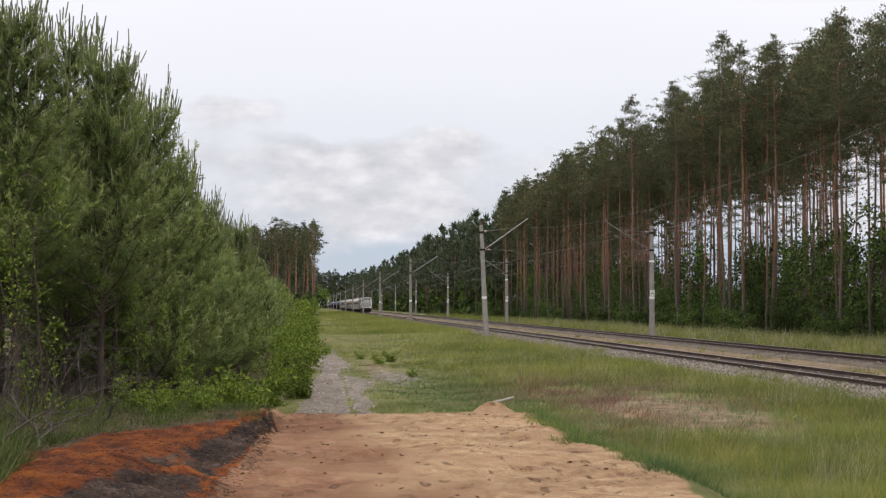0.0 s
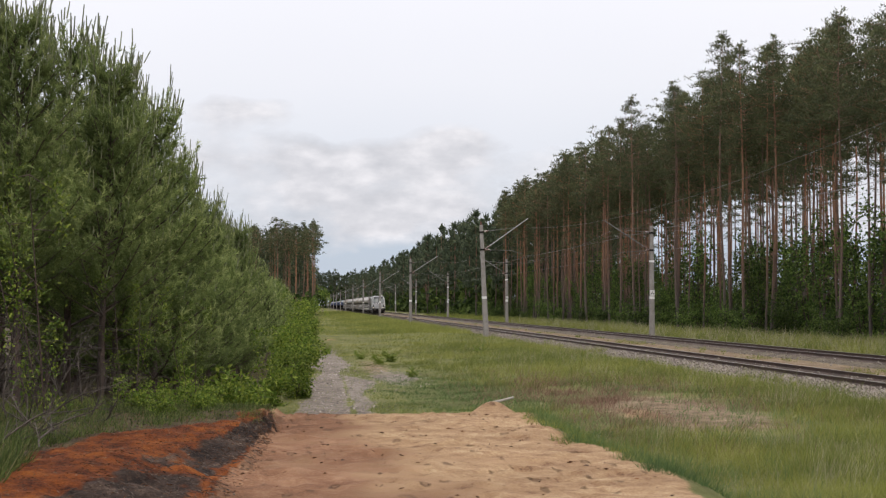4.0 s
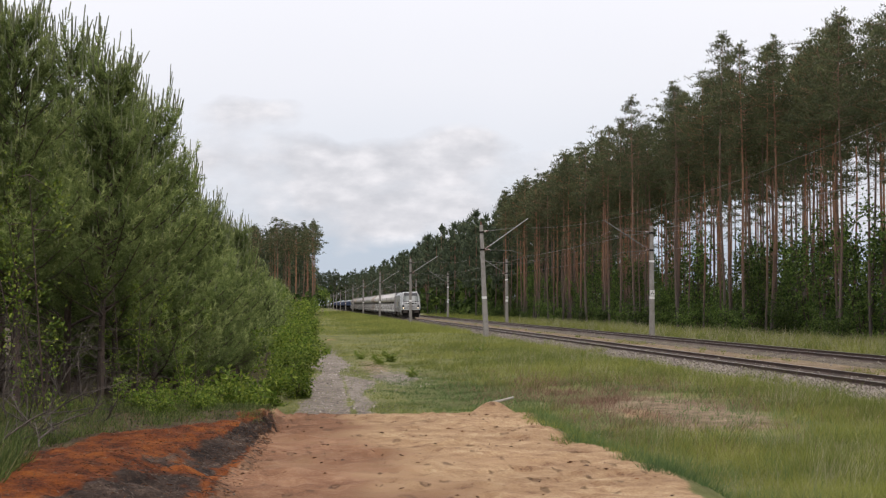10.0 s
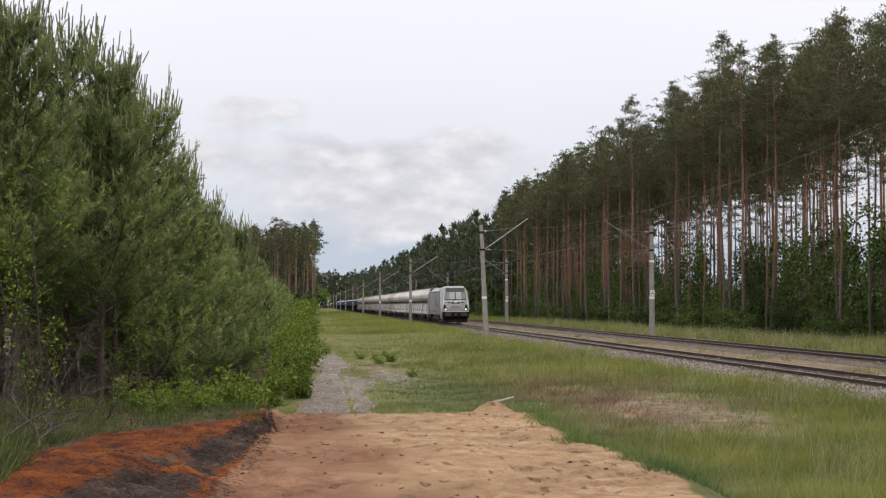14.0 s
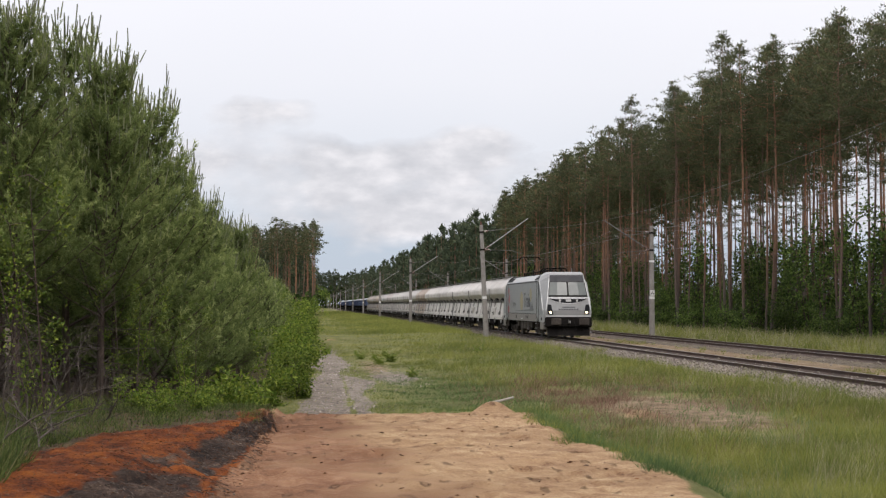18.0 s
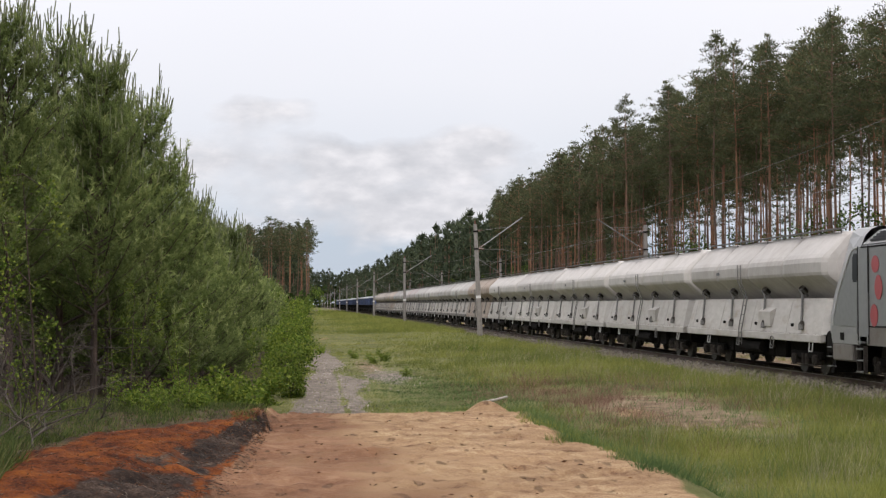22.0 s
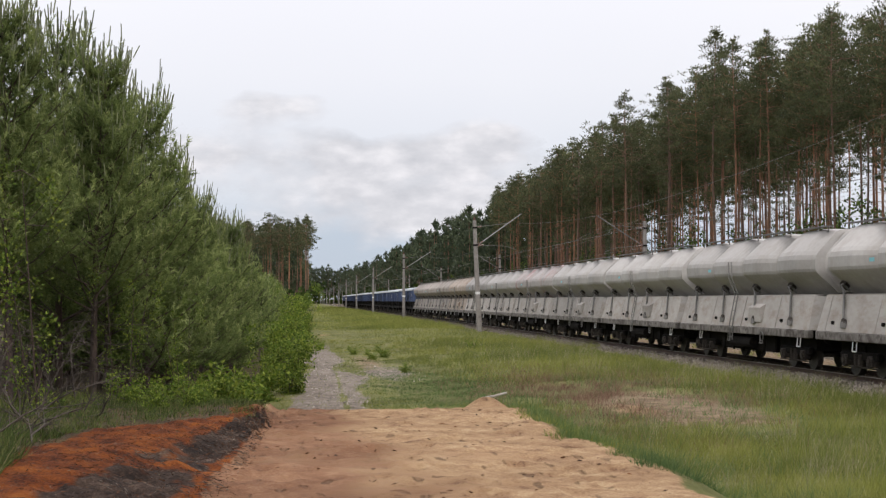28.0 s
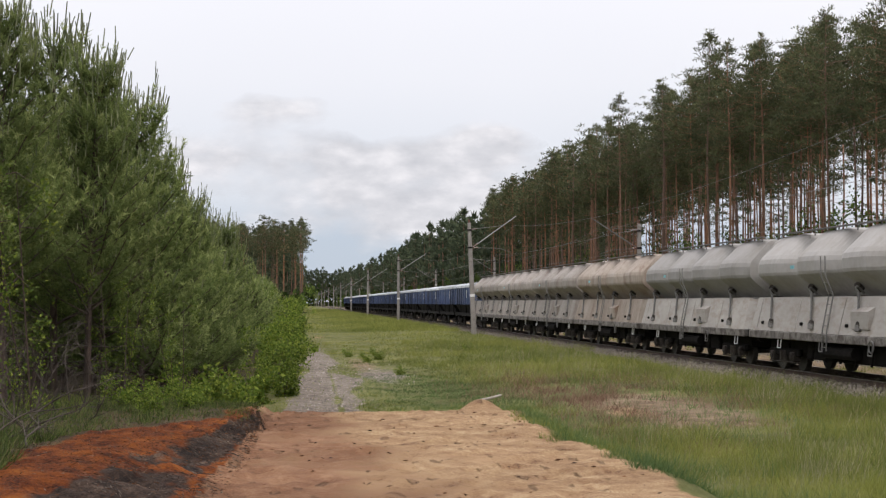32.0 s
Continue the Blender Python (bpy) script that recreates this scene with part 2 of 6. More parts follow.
M_YNEEDLE = foliage("young_pine_needles", [(0.0, (0.046, 0.07, 0.024)), (0.35, (0.108, 0.15, 0.046)), (0.7, (0.215, 0.268, 0.086)), (1.0, (0.37, 0.415, 0.165))], 0.4, patch=0.9, sway=1.4, shoots=True)
M_CANDLE = foliage("pine_candles", [(0.0, (0.14, 0.165, 0.085)), (1.0, (0.24, 0.26, 0.14))], 0.3)
M_LEAF = foliage("broad_leaves", [(0.0, (0.055, 0.1, 0.014)), (0.5, (0.125, 0.19, 0.026)), (1.0, (0.27, 0.32, 0.05))], 0.42)
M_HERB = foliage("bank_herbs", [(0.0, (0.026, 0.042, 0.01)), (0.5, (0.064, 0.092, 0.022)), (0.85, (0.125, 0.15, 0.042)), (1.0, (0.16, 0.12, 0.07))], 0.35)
M_LEAF_DARK = foliage("understory_leaves", [(0.0, (0.034, 0.062, 0.016)), (0.5, (0.09, 0.152, 0.034)), (1.0, (0.22, 0.3, 0.065))], 0.4, spread=0.6)
M_GRASS = foliage("meadow_grass", [(0.0, (0.075, 0.1, 0.03)), (0.35, (0.155, 0.185, 0.042)), (0.7, (0.285, 0.3, 0.07)), (1.0, (0.46, 0.42, 0.19))], 0.42, patch=0.3, sway=0.7, shoots=True)
M_DRYGRASS = foliage("sorrel_and_dry_grass", [(0.0, (0.14, 0.066, 0.05)), (0.5, (0.2, 0.12, 0.085)), (1.0, (0.27, 0.2, 0.13))], 0.3)
M_TUFT = foliage("lush_grass_tufts", [(0.0, (0.05, 0.092, 0.03)), (0.5, (0.098, 0.155, 0.05)), (0.9, (0.18, 0.23, 0.085)), (1.0, (0.3, 0.3, 0.16))], 0.35, patch=0.5, sway=0.8, shoots=True)
M_SEED = foliage("seed_heads", [(0.0, (0.2, 0.19, 0.1)), (1.0, (0.42, 0.39, 0.25))], 0.3)
M_ROOT = foliage("torn_roots", [(0.0, (0.02, 0.014, 0.01)), (0.7, (0.06, 0.044, 0.034)), (1.0, (0.17, 0.14, 0.11))], 0.0)
M_STICK = surface("bleached_wood", (0.2, 0.18, 0.155), (0.33, 0.305, 0.265), fine=30, coarse=4, rough=0.9)
M_PEBBLE = foliage("path_pebbles", [(0.0, (0.06, 0.05, 0.04)), (0.5, (0.2, 0.17, 0.14)), (1.0, (0.33, 0.295, 0.25))], 0.0)
M_CLOD = surface("soil_clod", (0.11, 0.06, 0.034), (0.3, 0.19, 0.11), fine=15, coarse=3, rough=0.95)
M_LITTER = foliage("litter", [(0.0, (0.025, 0.013, 0.008)), (0.5, (0.08, 0.035, 0.016)), (0.85, (0.15, 0.06, 0.022)), (1.0, (0.2, 0.16, 0.12))], 0.1)
M_LOCO_SIDE = surface("loco_side_grey", (0.165, 0.172, 0.17), (0.21, 0.217, 0.213), fine=6, coarse=0.7, rough=0.42, bump=0.03, dirt=(0.15, 0.142, 0.128), dirt_at=(0.58, 0.85))
M_LOCO_SKIRT = surface("loco_skirt_grey", (0.135, 0.122, 0.107), (0.175, 0.16, 0.145), fine=8, coarse=0.8, rough=0.5, bump=0.05, dirt=(0.11, 0.08, 0.057))
M_LOCO_LIGHT = surface("loco_silver", (0.215, 0.217, 0.213), (0.265, 0.267, 0.262), fine=6, coarse=0.8, rough=0.34, bump=0.03, dirt=(0.22, 0.212, 0.198), dirt_at=(0.6, 0.9))
M_LOCO_WHITE = surface("loco_white", (0.465, 0.465, 0.458), (0.54, 0.54, 0.532), fine=6, coarse=0.8, rough=0.38, bump=0.03)
M_LOCO_DARK = surface("loco_dark_grey", (0.05, 0.05, 0.053), (0.075, 0.075, 0.079), rough=0.75, gloss=0.15)
M_BLACK = surface("grimy_black", (0.006, 0.0055, 0.005), (0.015, 0.0135, 0.0125), fine=20, coarse=2, rough=0.9, dirt=(0.022, 0.017, 0.014), gloss=0.08)
M_GRIME = surface("dusty_grime", (0.02, 0.017, 0.015), (0.065, 0.056, 0.048), fine=20, coarse=2, rough=0.9, dirt=(0.11, 0.095, 0.08), dirt_at=(0.55, 0.75), gloss=0.15)
M_WHEEL = surface("worn_wheel_steel", (0.02, 0.018, 0.016), (0.07, 0.062, 0.055), fine=12, coarse=1.5, rough=0.6, metal=0.3)
# windscreen's pale base colour stands in for the sky reflected in it
M_GLASS = surface("windscreen", (0.092, 0.104, 0.098), (0.115, 0.126, 0.119), fine=2, rough=0.3, bump=0.0, gloss=0.3)
M_DARKGLASS = surface("dark_glass", (0.008, 0.009, 0.01), (0.015, 0.016, 0.018), rough=0.35, bump=0.0, gloss=0.12)
M_LAMP = glow("headlight", (1.0, 0.85, 0.56), 1.7)
M_LAMP_DIM = surface("lamp_glass", (0.3, 0.3, 0.29), (0.38, 0.38, 0.36), rough=0.2, bump=0.0)
M_YELLOW = surface("yellow_graphic", (0.22, 0.2, 0.13), (0.31, 0.245, 0.1), fine=8, coarse=1.5, rough=0.5, bump=0.0)
M_RED = surface("red_graphic", (0.3, 0.045, 0.05), (0.36, 0.065, 0.07), rough=0.5, bump=0.0)
M_INK = surface("grey_lettering", (0.06, 0.065, 0.07), (0.1, 0.1, 0.11), rough=0.5, bump=0.0)
M_INK_FADED = surface("faded_lettering", (0.19, 0.195, 0.2), (0.23, 0.235, 0.24), rough=0.5, bump=0.0)
M_SILL = surface("grimy_sill", (0.1, 0.09, 0.08), (0.24, 0.225, 0.205), fine=6, coarse=1.2, rough=0.9, bump=0.2, dirt=(0.06, 0.048, 0.04), dirt_at=(0.45, 0.6))
M_PIPE = surface("grey_pipe", (0.1, 0.097, 0.09), (0.19, 0.185, 0.175), rough=0.7)
M_TEAL = surface("teal_graphic", (0.1, 0.36, 0.42), (0.2, 0.46, 0.5), rough=0.6, bump=0.0)
M_TANK = surface("cement_grey_paint", (0.36, 0.342, 0.32), (0.46, 0.438, 0.412), fine=4, coarse=0.45, rough=0.8, bump=0.08, dirt=(0.3, 0.275, 0.24), dirt_at=(0.48, 0.85), spread=0.1, stretch=(1, 1, 0.7))
M_PANEL = surface("dusty_white_panel", (0.36, 0.342, 0.312), (0.48, 0.46, 0.428), fine=4, coarse=0.6, rough=0.85, bump=0.1, dirt=(0.27, 0.218, 0.165), dirt_at=(0.52, 0.8), spread=0.12, stretch=(1, 0.5, 1.2))
M_TANK_BROWN = surface("stained_beige_paint", (0.22, 0.17, 0.13), (0.34, 0.3, 0.255), fine=9, coarse=0.7, rough=0.85, bump=0.15, dirt=(0.17, 0.105, 0.068), dirt_at=(0.52, 0.75), stretch=(1, 1, 0.3))
M_TANK_BEIGE = surface("beige_grey_paint", (0.2, 0.175, 0.15), (0.31, 0.285, 0.255), fine=9, coarse=0.7, rough=0.85, bump=0.15, dirt=(0.17, 0.13, 0.105), dirt_at=(0.5, 0.72), spread=0.12, stretch=(1, 1, 0.3))
M_TANK_PINK = surface("faded_red_on_grey_paint", (0.26, 0.24, 0.225), (0.34, 0.32, 0.305), fine=9, coarse=0.28, rough=0.85, bump=0.15, dirt=(0.29, 0.16, 0.155), dirt_at=(0.5, 0.66), stretch=(1, 1, 0.5))
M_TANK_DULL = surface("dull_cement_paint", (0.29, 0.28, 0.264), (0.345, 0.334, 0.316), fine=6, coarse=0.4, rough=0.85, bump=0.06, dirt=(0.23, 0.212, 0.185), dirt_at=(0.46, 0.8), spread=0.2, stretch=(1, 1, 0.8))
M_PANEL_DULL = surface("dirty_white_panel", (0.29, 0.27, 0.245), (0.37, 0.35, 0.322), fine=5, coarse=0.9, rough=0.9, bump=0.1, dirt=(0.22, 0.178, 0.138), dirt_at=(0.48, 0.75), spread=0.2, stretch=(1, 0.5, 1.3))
M_BLUE = surface("blue_wagon_paint", (0.03, 0.047, 0.105), (0.06, 0.088, 0.175), fine=10, coarse=0.8, rough=0.6, bump=0.1, dirt=(0.12, 0.135, 0.16), spread=0.65)
M_TARP = surface("pale_roof_sheet", (0.28, 0.3, 0.315), (0.46, 0.475, 0.48), fine=8, coarse=0.6, rough=0.7, bump=0.1, dirt=(0.14, 0.17, 0.22), dirt_at=(0.5, 0.62), spread=0.3)


# ---- mesh helpers ----
def finish(name, me, mats, parent=None, label=""):
    for m in mats if isinstance(mats, (list, tuple)) else [mats]:
        me.materials.append(m)
    ob = new(name, me)
    if parent:
        ob.parent = parent
    if label:
        ob["label"] = label
    return ob


def part(name, bm, material, parent=None, label="", smooth=False):
    me = bpy.data.meshes.new(name)
    if smooth:
        for f in bm.faces:
            f.smooth = True
    bm.to_mesh(me)
    bm.free()
    return finish(name, me, material, parent, label)


def mesh_np(name, v, tris, mats, parent=None, label="", mat_index=None, quads=False, smooth=False, tone=None):
    """One mesh from arrays of vertices and of triangles or quads."""
    k = 4 if quads else 3
    me = bpy.data.meshes.new(name)
    v, tris = np.asarray(v, np.float32), np.asarray(tris, np.int32)
    me.vertices.add(len(v))
    me.vertices.foreach_set("co", v.ravel())
    me.loops.add(len(tris) * k)
    me.loops.foreach_set("vertex_index", tris.ravel())
    me.polygons.add(len(tris))
    me.polygons.foreach_set("loop_start", np.arange(0, len(tris) * k, k, dtype=np.int32))
    if mat_index is not None:
        me.polygons.foreach_set("material_index", np.asarray(mat_index, np.int32))
    if smooth:
        me.polygons.foreach_set("use_smooth", np.ones(len(tris), bool))
    if tone is not None:
        me.attributes.new("tone", "FLOAT", "POINT").data.foreach_set("value", np.asarray(tone, np.float32))
    me.update(calc_edges=True)
    me.validate()
    return finish(name, me, mats, parent, label)


def empty(name, label, category, group="", at=(0, 0, 0)):
    ob = new(name)
    ob.location = at
    return tagged(ob, label, category, group)


def add_box(bm, x0, x1, y0, y1, z0, z1, bevel=0.0):
    r = bmesh.ops.create_cube(bm, size=1.0, matrix=Matrix.LocRotScale(((x0 + x1) / 2, (y0 + y1) / 2, (z0 + z1) / 2), None, (x1 - x0, y1 - y0, z1 - z0)))
    if bevel:
        edges = list({e for v in r["verts"] for e in v.link_edges})
        bmesh.ops.bevel(bm, geom=edges, offset=bevel, segments=1, affect="EDGES")
    return bm


def add_rod(bm, p, q, r1, r2=None, n=8):
    p, q = Vector(p), Vector(q)
    d = q - p
    m = Matrix.Translation((p + q) / 2) @ d.to_track_quat("Z", "Y").to_matrix().to_4x4()
    bmesh.ops.create_cone(bm, cap_ends=True, segments=n, radius1=r1, radius2=r1 if r2 is None else r2, depth=d.length, matrix=m)
    return bm


def add_pipe(bm, pts, r, n=6):
    for p, q in zip(pts, pts[1:]):
        add_rod(bm, p, q, r, n=n)
    return bm


def add_prism(bm, outline, y0, y1):
    """A prism along y from an outline of (x, z)."""
    a = [bm.verts.new((x, y0, z)) for x, z in outline]
    b = [bm.verts.new((x, y1, z)) for x, z in outline]
    k = len(outline)
    for i in range(k):
        bm.faces.new((a[i], a[(i + 1) % k], b[(i + 1) % k], b[i]))
    bm.faces.new(a[::-1])
    bm.faces.new(b)
    bmesh.ops.recalc_face_normals(bm, faces=bm.faces[:])
    return bm


def add_side_prism(bm, outline, x0, x1):
    """A prism along x from an outline of (y, z)."""
    a = [bm.verts.new((x0, y, z)) for y, z in outline]
    b = [bm.verts.new((x1, y, z)) for y, z in outline]
    k = len(outline)
    for i in range(k):
        bm.faces.new((a[i], a[(i + 1) % k], b[(i + 1) % k], b[i]))
    bm.faces.new(a[::-1])
    bm.faces.new(b)
    bmesh.ops.recalc_face_normals(bm, faces=bm.faces[:])
    return bm


def bm_box(*a, bevel=0.0):
    return add_box(bmesh.new(), *a, bevel=bevel)


def add_loft(bm, rings, closed=True, caps=True):
    rows = [[bm.verts.new(p) for p in ring] for ring in rings]
    k = len(rows[0])
    for a, b in zip(rows, rows[1:]):
        for i in range(k if closed else k - 1):
            bm.faces.new((a[i], a[(i + 1) % k], b[(i + 1) % k], b[i]))
    if caps and closed:
        bm.faces.new(rows[0][::-1])
        bm.faces.new(rows[-1])
    bmesh.ops.recalc_face_normals(bm, faces=bm.faces[:])
    return bm


def smooth01(v, a, b):
    t = np.clip((np.asarray(v, float) - a) / (b - a), 0, 1)
    return t * t * (3 - 2 * t)


def value_noise(x, y, seed):
    xi, yi = np.floor(x), np.floor(y)
    u, v = x - xi, y - yi
    u, v = u * u * (3 - 2 * u), v * v * (3 - 2 * v)

    def corner(i, j):
        h = np.sin((xi + i) * 127.1 + (yi + j) * 311.7 + seed * 17.3) * 43758.5453
        return h - np.floor(h)

    return (corner(0, 0) * (1 - u) + corner(1, 0) * u) * (1 - v) + (corner(0, 1) * (1 - u) + corner(1, 1) * u) * v


def field(x, y, s, seed=0.0):
    """Smooth pseudo-random field in -1..1, of feature size about 1 / s metres."""
    x, y = np.asarray(x, float) * s, np.asarray(y, float) * s
    return 2 * (0.65 * value_noise(x + 0.31 * y, y - 0.27 * x, seed) + 0.35 * value_noise(2.3 * x - y, 2.1 * y + 0.8 * x, seed + 5)) - 1


# ---- ground ----
def sand_right(y):
    """The sand's right edge, by distance."""
    return 3.3 + 0.22 * smooth01(-np.asarray(y, float), -19, -13) + 0.1 * np.sin(0.9 * y) + 0.06 * np.sin(2.3 * y + 1)


def bank_edges(y):
    """Top and foot of the cut bank's face, by distance."""
    y = np.asarray(y, float)
    near = np.clip(19.3 - y, -1.5, 8)
    wob = 0.09 * field(0 * y, y, 1.1, 3) + 0.05 * field(0 * y, y, 3.5, 8)
    return -0.5 - 0.23 * np.maximum(near, 0) + wob, -0.4 - 0.045 * near + 0.6 * wob


def ground_z(x, y):
    x, y = np.asarray(x, float), np.asarray(y, float)
    top, foot = bank_edges(y)
    t = np.clip((foot - x) / np.maximum(foot - top, 0.05), 0, 1)
    shelf = (1.04 + 0.04 * field(x, y, 0.9, 6) + 0.03 * field(x, y, 4, 2) + 0.022 * field(x, y, 9, 12)) * smooth01(-y, -33, -18.6)
    sand = 0.8 * smooth01(-x, -sand_right(y) - 1.6, -sand_right(y) + 0.1) * smooth01(-y, -27, -21.8)
    z = sand * (1 - t) + shelf * t
    in_sand = smooth01(sand, 0.5, 0.75) * (1 - t)
    face = 4 * t * (1 - t) * smooth01(-y, -22, -20)
    soft = field(x, y, 0.5, 2) * 0.06 + field(x, y, 1.6, 5) * 0.03
    dents = 0.035 * field(x, y, 1.3, 3) + 0.022 * field(x, y, 4.5, 7) + 0.008 * field(x, y, 11, 9)
    heap = 0.3 * np.exp(-((x - 3.0) ** 2 + ((y - 23.6) / 1.2) ** 2) / 0.14)
    near_track = smooth01(x, 10.5, 13.0) * smooth01(-x, -30, -27)
    swell = 0.12 * smooth01(x, 4, 9) * smooth01(-x, -14, -10)
    return z + soft * (1 - in_sand) * (1 - near_track) + dents * in_sand + face * (0.06 * field(x, y, 3.2, 4) + 0.05 * field(x, y, 8.0, 1)) + heap + 0.08 * near_track + swell


def footprints(x, y):
    """Boot and hoof dents in the loose sand."""
    rng = np.random.default_rng(17)
    dz = np.zeros_like(x)
    ok = np.flatnonzero((x > -1) & (x < 4) & (y > 10) & (y < 25))
    px, py = x[ok], y[ok]
    d = np.zeros_like(px)
    for _ in range(120):
        cx, cy, a = rng.uniform(-0.6, 3.3), rng.uniform(11.5, 22.8), rng.normal() * 0.4
        rx, ry, depth = rng.uniform(0.06, 0.12), rng.uniform(0.1, 0.2), rng.uniform(0.03, 0.055)
        u, v = (px - cx) * math.cos(a) + (py - cy) * math.sin(a), (py - cy) * math.cos(a) - (px - cx) * math.sin(a)
        q = (u / rx) ** 2 + (v / ry) ** 2
        d += -depth * np.exp(-q) + 0.4 * depth * np.exp(-(np.sqrt(q) - 1.7) ** 2 * 4)
    dz[ok] = d
    return dz


def axis(*runs):
    return np.unique(np.concatenate([np.arange(a, b, s) for a, b, s in runs]).round(4))


def build_ground():
    xs = axis((-4200, -200, 500), (-200, -30, 17), (-30, -6, 1.5), (-6, -3.4, 0.2), (-3.4, 4.0, 0.075), (4.0, 8, 0.25), (8, 32, 0.8), (32, 80, 4), (80, 300, 20), (300, 4300, 500))
    ys = axis((-4200, -200, 500), (-200, 0, 20), (0, 10, 1.0), (10, 25, 0.08), (25, 31, 0.2), (31, 60, 0.6), (60, 140, 3), (140, 500, 16), (500, 4900, 200))
    gx, gy = np.meshgrid(xs, ys)
    x, y = gx.ravel(), gy.ravel()
    v = np.stack([x, y, ground_z(x, y) + footprints(x, y)], 1)
    nx, ny = len(xs), len(ys)
    i = (np.arange(ny - 1)[:, None] * nx + np.arange(nx - 1)[None, :]).ravel()
    quads = np.stack([i, i + 1, i + nx + 1, i + nx], 1)
    ob = mesh_np("ground", v, quads, M_GROUND, quads=True, smooth=True)
    r = sand_right(y)
    top, foot = bank_edges(y)
    sand = smooth01(x, foot - 0.3, foot - 0.1) * smooth01(-x, -r - 0.45, -r + 0.35) * smooth01(-y, -25.2, -23.2) * smooth01(y, -30, -20)
    for cx, cy, rx, ry in ((1.6, 104, 0.9, 6), (7.2, 31, 0.9, 3.2)):
        sand = np.maximum(sand, 0.6 * np.exp(-((x - cx) / rx) ** 2 - ((y - cy) / ry) ** 2))
    left = -2.9 + 0.12 * np.maximum(y - 12, 0) + 0.35 * field(0 * y, y, 0.6, 4) + 1.1 * smooth01(y, 16.2, 18.6)
    rust = smooth01(x, left - 0.2, left + 0.2) * smooth01(-x, -foot + 0.02, -foot + 0.2) * smooth01(-y, -20.4, -18.8) * (0.9 + 0.5 * field(x, y, 2.5, 2))
    clay = sand * np.clip(0.24 + 0.42 * smooth01(-x, -1.9, 0.6) + 0.3 * field(x, y, 0.7, 31), 0, 0.7)
    face = np.clip((foot - x) / np.maximum(foot - top, 0.05), 0, 1)
    peat = smooth01(face, 0.1, 0.3) * smooth01(-face, -1.0, -0.7) * smooth01(-y, -21, -19.4) * (0.68 + 0.5 * field(x, y, 2.2, 9) + 0.28 * field(x, y, 6.5, 19) + 0.25 * smooth01(y, 14.5, 18))
    path_c = 0.75 + 0.0085 * (y - 30)
    half = 0.72 + 0.75 * field(0 * y, y, 0.13, 21) + 0.5 * field(x, y, 0.3, 22) + 0.4 * smooth01(-y, -31, -25)
    gravel = smooth01(half - np.abs(x - path_c), -0.3, 0.3) * smooth01(y, 23.5, 25.5) * smooth01(-y, -100, -66)
    gravel *= 0.8 + 0.35 * field(x, y, 1.1, 13) + 0.25 * field(0.4 * x, y, 0.25, 14)
    gravel *= 1 - 0.55 * np.exp(-((x - path_c - 0.28) / 0.1) ** 2) * smooth01(-y, -62, -50)
    gravel = np.maximum(gravel, (0.75 + 0.5 * field(x, y, 0.6, 15)) * np.exp(-((x - 2.9) / 0.95) ** 2 - ((y - 50) / 7.0) ** 2))
    dry = 0.95 * np.exp(-((x - 8.2) / 1.9) ** 2 - ((y - 32) / 6.5) ** 2) + 0.4 * np.exp(-((x - 3.3) / 0.5) ** 2 - ((y - 23.5) / 1.5) ** 2)
    dry = np.maximum(dry, (0.45 + 0.2 * smooth01(x, 17.8, 18.6)) * smooth01(x, 12.8, 13.8) * smooth01(-x, -27, -25))
    dry = np.maximum(dry, 0.6 * np.exp(-((x - 2.6) / 1.0) ** 2 - ((y - 58) / 12.0) ** 2))
    litter = np.maximum(np.maximum(smooth01(-x, 0.7, 1.4), smooth01(-x, 0.3, 0.7) * smooth01(-y, -26, -22)), smooth01(x, 33, 37))
    for name, val in (("sand", sand), ("clay", clay), ("rust", rust), ("peat", peat), ("gravel", gravel), ("dry", dry), ("litter", litter)):
        ob.data.attributes.new(name, "FLOAT", "POINT").data.foreach_set("value", val.astype(np.float32))
    return tagged(ob, "grassy meadow ground with loose sand, rusty earth and a gravel path", "ground", kind="structure")


build_ground()

